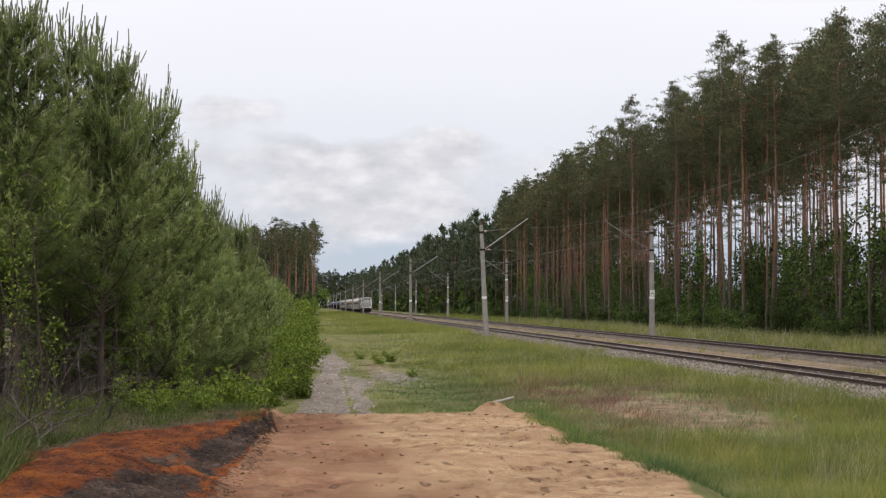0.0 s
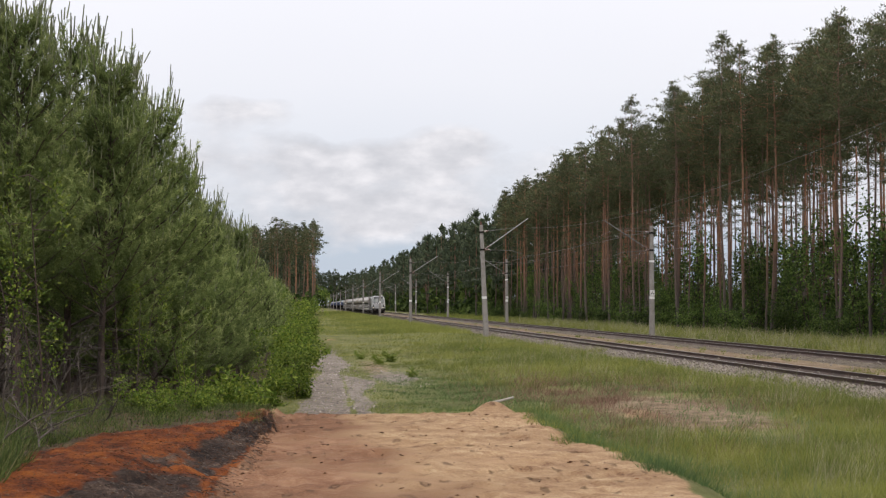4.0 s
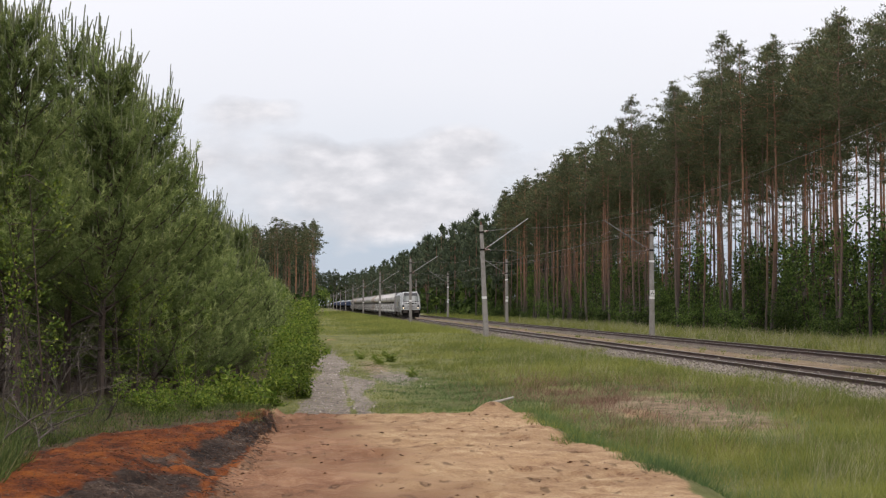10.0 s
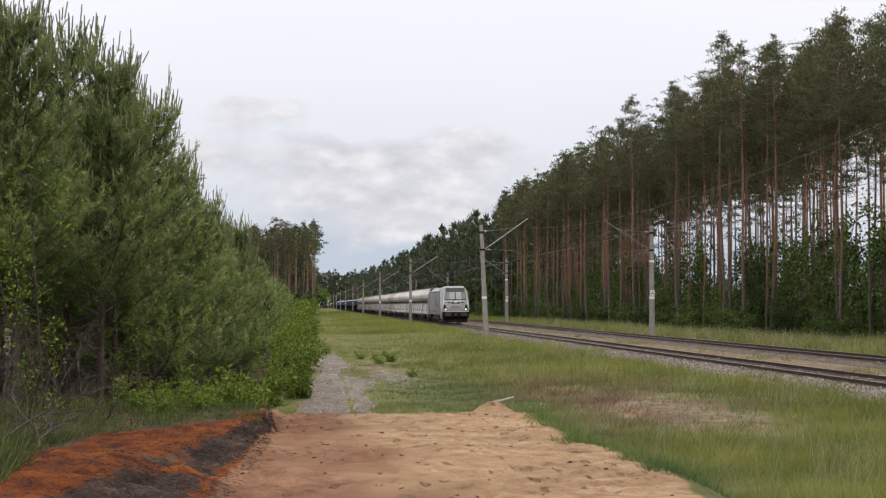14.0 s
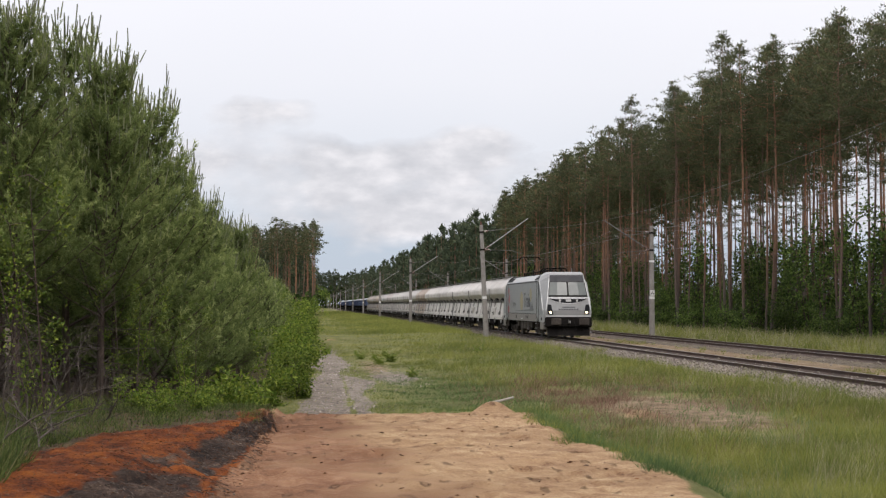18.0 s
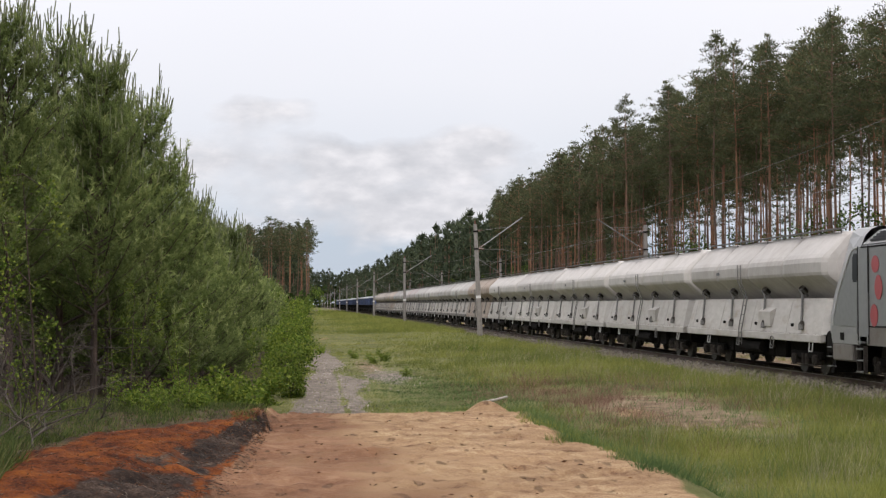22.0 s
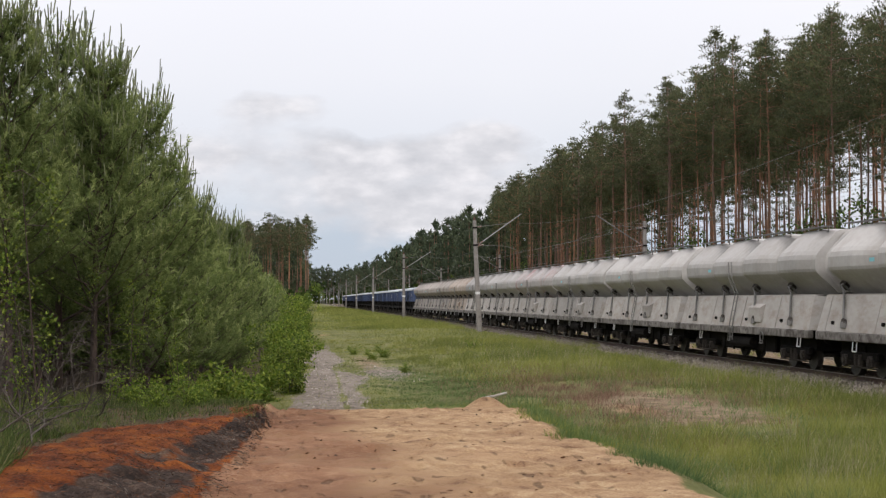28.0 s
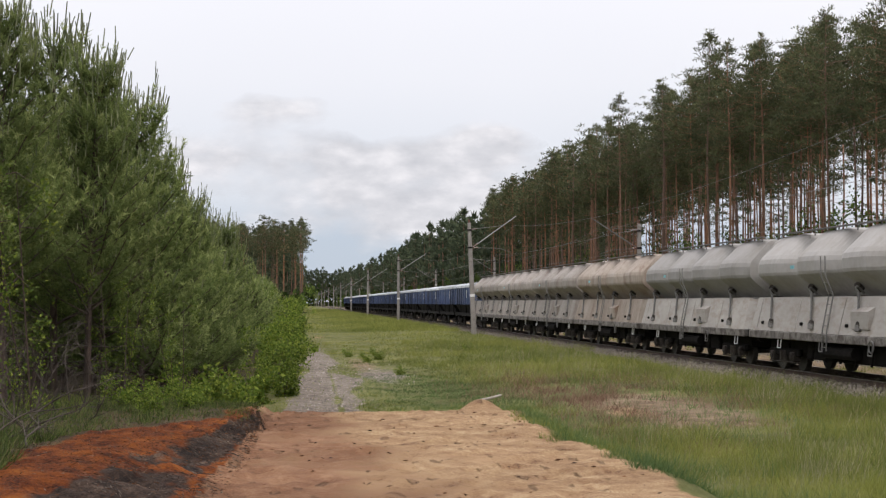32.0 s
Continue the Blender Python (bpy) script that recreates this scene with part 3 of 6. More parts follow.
# ---- drifting clouds ----
def build_clouds():
    """Far bank of grey cloud that drifts before the bright sky."""
    m = bpy.data.materials.new("cloud")
    m.use_nodes = True
    n, l = m.node_tree.nodes, m.node_tree.links
    n.clear()
    out, mx, tr, em = n.new("ShaderNodeOutputMaterial"), n.new("ShaderNodeMixShader"), n.new("ShaderNodeBsdfTransparent"), n.new("ShaderNodeEmission")
    co, mp = n.new("ShaderNodeTexCoord"), n.new("ShaderNodeMapping")
    mp.inputs["Scale"].default_value = (0.001, 0.001, 0.002)
    l.new(co.outputs["Object"], mp.inputs["Vector"])
    v = mp.outputs["Vector"]
    big, small = noise_of(n, l, v, 2.8, 6, 0.55), noise_of(n, l, v, 6.5, 7, 0.55)
    col = ramp_of(n, [(0.36, (0.485, 0.51, 0.54)), (0.5, (0.605, 0.625, 0.65)), (0.66, (0.79, 0.8, 0.815))])
    l.new(math_of(n, l, "ADD", math_of(n, l, "MULTIPLY", small.outputs["Fac"], 0.6), math_of(n, l, "MULTIPLY", big.outputs["Fac"], 0.4)), col.inputs["Fac"])
    l.new(col.outputs["Color"], em.inputs["Color"])
    at = n.new("ShaderNodeAttribute")
    at.attribute_name = "edge"
    thick = n.new("ShaderNodeMapRange")
    thick.inputs["From Min"].default_value, thick.inputs["From Max"].default_value = 0.6, 0.8
    l.new(math_of(n, l, "ADD", at.outputs["Fac"], math_of(n, l, "MULTIPLY", big.outputs["Fac"], 0.8)), thick.inputs["Value"])
    l.new(thick.outputs["Result"], mx.inputs["Fac"])
    l.new(tr.outputs["BSDF"], mx.inputs[1])
    l.new(em.outputs["Emission"], mx.inputs[2])
    l.new(mx.outputs["Shader"], out.inputs["Surface"])
    az, el = np.meshgrid(np.radians(np.arange(-30, 46, 1.0)), np.radians(np.arange(0.2, 17, 0.4)))
    a, e = az.ravel(), el.ravel()
    R = 4300.0
    p = np.stack([R * np.sin(a), R * np.cos(a), R * np.tan(e)], 1)
    nx, ny = az.shape[1], az.shape[0]
    i = (np.arange(ny - 1)[:, None] * nx + np.arange(nx - 1)[None, :]).ravel()
    ob = mesh_np("cloud_backdrop", p, np.stack([i, i + 1, i + nx + 1, i + nx], 1), m, quads=True, smooth=True)
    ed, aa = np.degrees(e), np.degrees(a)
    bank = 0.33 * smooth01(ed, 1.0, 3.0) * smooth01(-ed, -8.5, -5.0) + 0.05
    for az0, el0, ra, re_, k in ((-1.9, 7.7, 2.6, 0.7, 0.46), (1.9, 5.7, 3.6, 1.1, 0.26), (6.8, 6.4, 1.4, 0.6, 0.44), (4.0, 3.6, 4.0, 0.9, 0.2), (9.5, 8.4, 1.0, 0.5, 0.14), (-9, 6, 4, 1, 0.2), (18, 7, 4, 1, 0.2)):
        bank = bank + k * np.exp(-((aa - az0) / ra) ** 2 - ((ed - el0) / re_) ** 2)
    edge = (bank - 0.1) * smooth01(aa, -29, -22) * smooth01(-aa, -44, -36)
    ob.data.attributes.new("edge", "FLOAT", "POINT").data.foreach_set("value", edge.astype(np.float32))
    return tagged(ob, "soft grey and white clouds drifting low in the sky", "clouds", kind="structure")


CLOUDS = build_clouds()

# ---- tracks ----
TRACK_Y = (-220.0, 1000.0)


def build_track(cx, label):
    track = empty("railway_track", label, "railway track", "parallel tracks", (cx, 0, 0))
    y0, y1 = TRACK_Y
    bed = bmesh.new()
    add_prism(bed, [(-2.5, -0.1), (-1.75, 0.13), (-1.3, 0.2), (1.3, 0.2), (1.75, 0.13), (2.5, -0.1)], y0, y1)
    part("ballast_bed", bed, M_BALLAST, track, "grey-brown crushed stone ballast")
    for s in (-1, 1):
        rail = bmesh.new()
        c = s * 0.7535
        add_prism(rail, [(c - 0.075, 0.205), (c + 0.075, 0.205), (c + 0.075, 0.22), (c + 0.012, 0.245), (c + 0.012, 0.315), (c + 0.036, 0.325),
                         (c + 0.036, 0.35), (c - 0.036, 0.35), (c - 0.036, 0.325), (c - 0.012, 0.315), (c - 0.012, 0.245), (c - 0.075, 0.22)], y0, y1)
        ob = part("rail", rail, M_RAIL, track, "rust-brown steel rail")
        head = bm_box(c - 0.028, c + 0.028, y0, y1, 0.351, 0.36)
        part("rail_head", head, M_RAILTOP, ob, "worn shiny rail head")
    return track


TRACKS = [build_track(TRACK_X[0], "rusty railway track on grey ballast beside the meadow"),
          build_track(TRACK_X[1], "rusty railway track with weeds in its ballast beside the forest")]

# ---- masts and wires ----
POLE_STEP, POLE_Y0 = 79.7, 107.4
POLE_YS = [POLE_Y0 + POLE_STEP * k for k in range(-3, 12)]


def build_mast(side, m_arm):
    """Concrete catenary mast; its bracket reaches towards side."""
    mast = empty("catenary_mast", "grey concrete railway catenary mast with steel bracket and white band", "mast", "catenary masts")
    bm = bmesh.new()
    add_loft(bm, [[(sx * w, sy * w, z) for sx, sy in ((-1, -0.6), (-0.6, -1), (0.6, -1), (1, -0.6), (1, 0.6), (0.6, 1), (-0.6, 1), (-1, 0.6))]
                  for z, w in ((-0.3, 0.2), (4.0, 0.165), (8.35, 0.125))])
    part("pole", bm, M_CONCRETE, mast)
    part("white_band", add_loft(bmesh.new(), [[(sx * 0.178, sy * 0.178, z) for sx, sy in ((-1, -0.6), (-0.6, -1), (0.6, -1), (1, -0.6), (1, 0.6), (0.6, 1), (-0.6, 1), (-1, 0.6))]
                                              for z in (2.85, 3.05)]), M_WHITE, mast, "white painted number band")
    if side < 0:
        part("white_band", bm_box(-0.165, 0.165, -0.168, 0.165, 5.6, 5.74), M_WHITE, mast)
        plate = part("number_plate", bm_box(-0.16, 0.16, -0.2, -0.184, 3.1, 3.5), M_WHITE, mast, "white enamel number plate")
        for zz, xx in ((3.2, -0.07), (3.2, 0.07), (3.33, 0.0)):
            part("number_bar", bm_box(xx - 0.05, xx + 0.05, -0.206, -0.2, zz, zz + 0.08), M_BLACK, plate)
    for z in (6.45, 7.75):
        part("clamp", bm_box(-0.17, 0.17, -0.17, 0.17, z, z + 0.12), M_BLACK, mast)
    br = bmesh.new()
    add_rod(br, (side * 0.15, 0, 6.5), (side * 3.55, 0, 8.7), 0.04)
    part("strut", br, m_arm, mast, "slanted galvanised steel strut")
    part("stay", add_rod(bmesh.new(), (side * 0.15, 0, 7.85), (side * 2.6, 0, 8.05), 0.016), M_PIPE, mast)
    part("steady_arm", add_pipe(bmesh.new(), [(side * 0.15, 0, 6.5), (side * 2.2, 0, 6.35), (side * 3.0, 0, 6.05)], 0.016), M_PIPE, mast)
    for p, q in (((0.2, 0, 6.53), (0.6, 0, 6.79)), ((0.2, 0, 7.86), (0.55, 0, 7.88)), ((0.2, 0, 6.5), (0.6, 0, 6.47))):
        ib = bmesh.new()
        a, d = Vector((side * p[0], 0, p[2])), Vector((side * (q[0] - p[0]), 0, q[2] - p[2]))
        for k in range(5):
            add_rod(ib, a + d * (k / 5), a + d * (k / 5 + 0.09), 0.075, n=8)
        part("insulator", ib, M_INSUL, mast)
    part("cap_insulator", add_rod(bmesh.new(), (0, 0, 8.35), (0, 0, 8.62), 0.06, 0.04), M_INSUL, mast)
    return mast


def place_masts():
    near, far = build_mast(1, M_STEEL), build_mast(-1, M_PIPE)
    near.matrix_basis = pose(13.2, POLE_Y0, 0.05, 0, -2.6, 0)
    far.matrix_basis = pose(25.7, POLE_Y0, 0.05)
    for k, y in enumerate(POLE_YS):
        if abs(y - POLE_Y0) > 1:
            copy_thing(near, pose(13.2, y, 0.05, 0, 0.7 * math.sin(3.1 * k), 0))
            copy_thing(far, pose(25.7, y, 0.05, 0, 0.6 * math.sin(2.3 * k + 1), 0))


place_masts()


def build_wire(name, x, z_at, sag, r, label):
    bm = bmesh.new()
    for ya, yb in zip(POLE_YS, POLE_YS[1:]):
        n = 10 if ya < 500 else 5
        pts = [(x, ya + (yb - ya) * i / n, z_at - sag * 4 * (i / n) * (1 - i / n)) for i in range(n + 1)]
        add_pipe(bm, pts, r, n=4)
    return tagged(part(name, bm, M_WIRE), label, "overhead wire", "overhead wires")


for cx, tag in ((TRACK_X[0], "meadow-side"), (TRACK_X[1], "forest-side")):
    build_wire("contact_wire", cx, 6.0, 0.05, 0.006, "thin dark contact wire above the " + tag + " railway track")
    build_wire("messenger_wire", cx, 8.2, 1.2, 0.006, "thin sagging messenger wire above the " + tag + " railway track")
build_wire("auxiliary_wire", TRACK_X[1] + 0.5, 7.7, 0.75, 0.0055, "thin auxiliary wire below the forest-side messenger wire")
build_wire("feeder_wire", 25.7, 8.65, 0.6, 0.006, "thin feeder wire strung along the concrete mast tops")


# ---- train ----
def build_bogie(parent, yc, base=1.8, wheel_r=0.46, half=1.0):
    bogie = part("bogie", bm_box(-half - 0.1, -half + 0.06, yc - base / 2 - 0.45, yc + base / 2 + 0.45, 0.46, 0.68, bevel=0.04), M_BLACK, parent, "grimy black bogie")
    extra = bmesh.new()
    add_box(extra, half - 0.06, half + 0.1, yc - base / 2 - 0.45, yc + base / 2 + 0.45, 0.46, 0.68)
    add_box(extra, -half, half, yc - 0.25, yc + 0.25, 0.45, 0.85)
    part("bogie_frame", extra, M_BLACK, bogie)
    for s in (-1, 1):
        for e in (-1, 1):
            ax = bm_box(s * (half + 0.04) - 0.13, s * (half + 0.04) + 0.13, yc + e * base / 2 - 0.16, yc + e * base / 2 + 0.16, 0.3, 0.6, bevel=0.03)
            add_rod(ax, (s * (half + 0.12), yc + e * base / 2, wheel_r), (s * (half + 0.2), yc + e * base / 2, wheel_r), 0.1, n=10)
            part("axle_box", ax, M_GRIME, bogie, "dusty axle box")
        for d in (-0.16, 0.16):
            part("spring", add_rod(bmesh.new(), (s * (half + 0.08), yc + d, 0.3), (s * (half + 0.08), yc + d, 0.62), 0.09, n=8), M_GRIME, bogie)
        part("brake_rod", add_rod(bmesh.new(), (s * (half + 0.08), yc - base / 2 - 0.4, 0.27), (s * (half + 0.08), yc + base / 2 + 0.4, 0.27), 0.025, n=5), M_GRIME, bogie)
    for e in (-1, 1):
        w = bmesh.new()
        for s in (-1, 1):
            add_rod(w, (s * 0.68, yc + e * base / 2, wheel_r), (s * 0.815, yc + e * base / 2, wheel_r), wheel_r, n=16)
            add_rod(w, (s * 0.66, yc + e * base / 2, wheel_r), (s * 0.69, yc + e * base / 2, wheel_r), wheel_r + 0.03, n=16)
        add_rod(w, (-0.7, yc + e * base / 2, wheel_r), (0.7, yc + e * base / 2, wheel_r), 0.08)
        part("wheelset", w, M_WHEEL, bogie)
    return bogie


def add_buffers(bm, y, out, half=0.875, z=1.06):
    for s in (-1, 1):
        add_rod(bm, (s * half, y, z), (s * half, y + out * 0.45, z), 0.11, n=10)
        add_rod(bm, (s * half, y + out * 0.42, z), (s * half, y + out * 0.5, z), 0.26, n=14)
    add_rod(bm, (0, y, z - 0.05), (0, y + out * 0.5, z - 0.12), 0.05)
    return bm


def cab_ring(z, hw, y_side, wf, yf, yb):
    o = 0.12 if yb > yf else -0.12
    return [(-hw, yb, z), (-hw, y_side, z), (-wf, yf + o, z), (-wf * 0.55, yf + o / 6, z), (0, yf, z), (wf * 0.55, yf + o / 6, z), (wf, yf + o, z), (hw, y_side, z), (hw, yb, z)]


def build_loco():
    loco = empty("electric_locomotive", "silver-grey electric locomotive with lit headlights heading the freight train", "locomotive")
    W, L = 1.5, 20.2
    # body shell between the cabs
    add = bmesh.new()
    add_prism(add, [(-W, 1.5), (-W, 3.55), (-W + 0.06, 3.66), (W - 0.06, 3.66), (W, 3.55), (W, 1.5)], 2.85, L - 2.85)
    part("side_body", add, M_LOCO_SIDE, loco, "matt grey body side")
    sk = bmesh.new()
    add_prism(sk, [(-W - 0.004, 1.02), (-W - 0.004, 1.49), (W + 0.004, 1.49), (W + 0.004, 1.02)], 2.65, L - 2.65)
    part("skirt", sk, M_LOCO_SKIRT, loco, "brownish dirty lower skirt")
    roof = bmesh.new()
    add_prism(roof, [(-W + 0.03, 3.67), (-W + 0.5, 4.06), (W - 0.5, 4.06), (W - 0.03, 3.67)], 2.9, L - 2.9)
    part("roof_cove", roof, M_LOCO_LIGHT, loco, "white sloping roof edge")
    for s in (-1, 1):
        for y0, y1 in ((3.3, 4.7), (15.5, 16.9)):
            g = bmesh.new()
            for k in range(4):
                d0, d1 = 0.08 + k * 0.075, 0.14 + k * 0.075
                add_box(g, s * (W - 0.01 - d0 * 1.2) - 0.03, s * (W - 0.01 - d0 * 1.2) + 0.03, y0, y1, 3.67 + d0 * 0.92, 3.67 + d1 * 0.92)
            part("roof_grille", g, M_LOCO_DARK, loco, "dark ventilation grille")
    for yb, yf, out in ((2.85, 0.0, -1), (L - 2.85, L, 1)):
        y = lambda d: (yf - out * d)
        rings = [cab_ring(1.02, W, y(0.75), 1.4, y(0.36), yb), cab_ring(1.35, W, y(0.7), 1.42, y(0.26), yb), cab_ring(1.75, W, y(0.78), 1.4, y(0.22), yb),
                 cab_ring(2.45, W, y(1.24), 1.3, y(0.34), yb), cab_ring(2.62, W, y(1.36), 1.27, y(0.4), yb), cab_ring(3.4, W, y(2.05), 1.16, y(0.74), yb), cab_ring(3.6, W - 0.01, y(2.3), 1.13, y(0.83), yb),
                 cab_ring(3.9, W - 0.13, y(2.55), 1.1, y(0.95), yb), cab_ring(4.08, W - 0.3, y(2.65), 1.06, y(1.07), yb), cab_ring(4.17, W - 0.5, y(2.7), 0.98, y(1.25), yb)]
        cab = bmesh.new()
        rows = [[cab.verts.new((x, yy, z)) for x, yy, z in r] for r in rings]
        for a, b in zip(rows, rows[1:]):
            for i in range(8):
                cab.faces.new((a[i], a[i + 1], b[i + 1], b[i]))
        cab.faces.new(rows[-1])
        cab.faces.new(rows[0])
        bmesh.ops.recalc_face_normals(cab, faces=cab.faces[:])
        cabo = part("cab", cab, M_LOCO_LIGHT, loco, "silver-grey angular cab")
        if out < 0:
            # bands and panes stand a little proud of the sloping face
            def on_face(u, z, lift):
                for r0, r1 in zip(rings, rings[1:]):
                    if r0[0][2] <= z <= r1[0][2] + 1e-6:
                        t = (z - r0[0][2]) / (r1[0][2] - r0[0][2])
                        break
                xs = [r0[i][0] * (1 - t) + r1[i][0] * t for i in range(2, 7)]
                ys = [r0[i][1] * (1 - t) + r1[i][1] * t for i in range(2, 7)]
                xx = u * xs[-1]
                for i in range(4):
                    if xs[i] - 1e-6 <= xx <= xs[i + 1] + 1e-6:
                        k = (xx - xs[i]) / (xs[i + 1] - xs[i])
                        return Vector((xx, ys[i] * (1 - k) + ys[i + 1] * k - lift, z))
                return Vector((xx, ys[-1], z))

            def face(name, u0, u1, z0, z1, mat, lift=0.012, label="", parent=cabo):
                us = sorted({u0, u1, *[u for u in (-0.55, 0, 0.55) if u0 < u < u1]})
                zs = sorted({z0, z1, *[r[0][2] for r in rings if z0 < r[0][2] < z1]})
                bm = bmesh.new()
                g = [[bm.verts.new(on_face(u, z, lift)) for u in us] for z in zs]
                h = [[bm.verts.new(on_face(u, z, lift) + Vector((0, lift * 0.98 + 0.01, 0))) for u in us] for z in zs]
                for j in range(len(zs) - 1):
                    for i in range(len(us) - 1):
                        bm.faces.new((g[j][i], g[j][i + 1], g[j + 1][i + 1], g[j + 1][i]))
                loop = [(0, i) for i in range(len(us))] + [(j, len(us) - 1) for j in range(1, len(zs))] + [(len(zs) - 1, i) for i in range(len(us) - 2, -1, -1)] + [(j, 0) for j in range(len(zs) - 2, 0, -1)]
                for (j0, i0), (j1, i1) in zip(loop, loop[1:] + loop[:1]):
                    bm.faces.new((g[j0][i0], g[j1][i1], h[j1][i1], h[j0][i0]))
                bmesh.ops.recalc_face_normals(bm, faces=bm.faces[:])
                return part(name, bm, mat, parent, label)

            def strip(name, cols, mat, lift, label=""):
                """A plate on the cab's face from columns of (u, low z, high z)."""
                bm = bmesh.new()
                g, h = [], []
                for u, z0, z1 in cols:
                    pts = [on_face(u, z0 + (z1 - z0) * q / 5, lift) for q in range(6)]
                    g.append([bm.verts.new(p) for p in pts])
                    h.append([bm.verts.new(p + Vector((0, lift + 0.01, 0))) for p in pts])
                for i in range(len(cols) - 1):
                    for j in range(5):
                        bm.faces.new((g[i][j], g[i + 1][j], g[i + 1][j + 1], g[i][j + 1]))
                    for j in (0, 5):
                        bm.faces.new((g[i][j], g[i + 1][j], h[i + 1][j], h[i][j]))
                for i in (0, len(cols) - 1):
                    for j in range(5):
                        bm.faces.new((g[i][j], g[i][j + 1], h[i][j + 1], h[i][j]))
                bmesh.ops.recalc_face_normals(bm, faces=bm.faces[:])
                return part(name, bm, mat, cabo, label)

            face("roof_band", -0.97, 0.97, 3.56, 3.98, M_LOCO_DARK, 0.012, "dark grey band above the windscreen")
            for s in (-1, 1):
                part("roof_lamp", add_side_prism(bmesh.new(), [(y(0.96), 3.66), (y(0.98), 3.66), (y(1.0), 3.78)], s * 0.9 - 0.06, s * 0.9 + 0.06), M_LAMP_DIM, cabo)
            face("windscreen_frame", -0.985, 0.985, 2.6, 3.56, M_BLACK, 0.01, "dark windscreen surround")
            for a, b in ((-0.95, -0.04), (0.04, 0.95)):
                face("windscreen_pane", a, b, 2.7, 3.53, M_GLASS, 0.022, "pale reflecting windscreen glass")
            face("pale_lip", -0.99, 0.99, 1.36, 1.44, M_LOCO_WHITE, 0.016, "white lip above the buffer beam")
            low = lambda u, d: 2.2 - d + (0.3 + 2 * d) * abs(u / 0.93) ** 2.2
            us = [q / 10 * 0.93 for q in range(-10, 11)]
            strip("lamp_band_rim", [(u, low(u, 0.035), 2.56) for u in us], M_LOCO_WHITE, 0.012, "white rim of the lamp band")
            strip("lamp_band", [(u * 0.96, low(u * 0.96, 0.0) + 0.005, 2.52) for u in us], M_DARKGLASS, 0.022, "dark crescent lamp band")
            strip("lamp_brow", [(u * 0.9, 2.475, 2.505) for u in us], M_LOCO_WHITE, 0.032, "white line through the lamp band")
            for s in (-1, 1):
                st = bmesh.new()
                add_loft(st, [[(s * (w + d), y(q) - e, z) for d, e in ((-0.04, 0.02), (0.02, 0.02), (0.02, -0.05), (-0.04, -0.05))]
                              for z, w, q in ((1.75, 1.4, 0.36), (2.45, 1.3, 0.47), (2.62, 1.27, 0.53), (3.4, 1.16, 0.87), (3.95, 1.08, 1.12))])
                part("pillar_stripe", st, M_LOCO_WHITE, cabo, "white stripe along the windscreen pillar")
            for a, b in ((-0.46, -0.36), (-0.13, 0.13), (0.36, 0.46)):
                strip("lamp_lens", [(a, 2.3, 2.44), ((a + b) / 2, 2.29, 2.45), (b, 2.3, 2.44)], M_LAMP_DIM, 0.034)
            face("number_bar", -0.3, 0.3, 1.93, 1.98, M_LOCO_DARK, 0.014)
            for q in range(8):
                face("number_bar", -0.45 + q * 0.115, -0.37 + q * 0.115, 1.78, 1.86, M_LOCO_DARK, 0.014)
            for s in (-1, 1):
                cols = [(0.68, 1.5, 1.53), (0.74, 1.5, 1.8), (0.8, 1.5, 2.1), (0.86, 1.5, 2.12), (0.92, 1.52, 2.12), (0.97, 1.85, 2.12)]
                strip("headlight_surround", [(s * c, z0, z1) for c, z0, z1 in cols][::s], M_DARKGLASS, 0.018, "dark slanted headlight surround")
                hl = bmesh.new()
                bmesh.ops.create_uvsphere(hl, u_segments=14, v_segments=8, radius=0.1, matrix=Matrix.Translation((s * 1.12, y(0.31), 1.63)) @ Matrix.Diagonal((1, 0.5, 0.9, 1)))
                part("headlight", hl, M_LAMP, cabo, "lit round headlight", smooth=True)
                part("marker_light", bm_box(s * 1.0 - 0.05, s * 1.0 + 0.05, y(1.06) - 0.03, y(1.06), 3.76, 3.84), M_LAMP_DIM, cabo)
                wp = bmesh.new()
                add_pipe(wp, [(s * 0.12, y(0.4), 2.63), (s * 0.1, y(0.6), 3.05), (s * 0.07, y(0.85), 3.55)], 0.014)
                add_pipe(wp, [(s * 0.14, y(0.4), 2.63), (s * 0.4, y(0.42), 2.72)], 0.012)
                part("wiper", wp, M_BLACK, cabo)
                rail = add_pipe(bmesh.new(), [(s * 1.53, y(1.0), 1.75), (s * 1.54, y(1.08), 1.95), (s * 1.53, y(1.38), 2.6)], 0.02)
                part("handrail", rail, M_WHITE, cabo)
        for s in (-1, 1):
            x = s * (W + 0.006)
            lo, hi = min(x - s * 0.012, x + s * 0.004), max(x - s * 0.012, x + s * 0.004)
            flank = add_side_prism(bmesh.new(), [(y(0.86), 1.5), (y(0.9), 1.75), (y(1.36), 2.45), (y(2.13), 3.36), (y(2.3), 3.5), (y(2.68), 3.56), (y(2.68), 1.5)], lo, hi)
            part("cab_flank", flank, M_LOCO_SIDE, cabo, "matt grey side below the silver hood")
            edge = [(y(0.8), 1.5), (y(0.84), 1.75), (y(1.3), 2.45), (y(2.07), 3.38), (y(2.28), 3.54), (y(2.68), 3.6)]
            part("flank_stripe", add_pipe(bmesh.new(), [(x + s * 0.004, a, b) for a, b in edge], 0.022, n=5), M_LOCO_WHITE, cabo, "white stripe along the silver hood's edge")
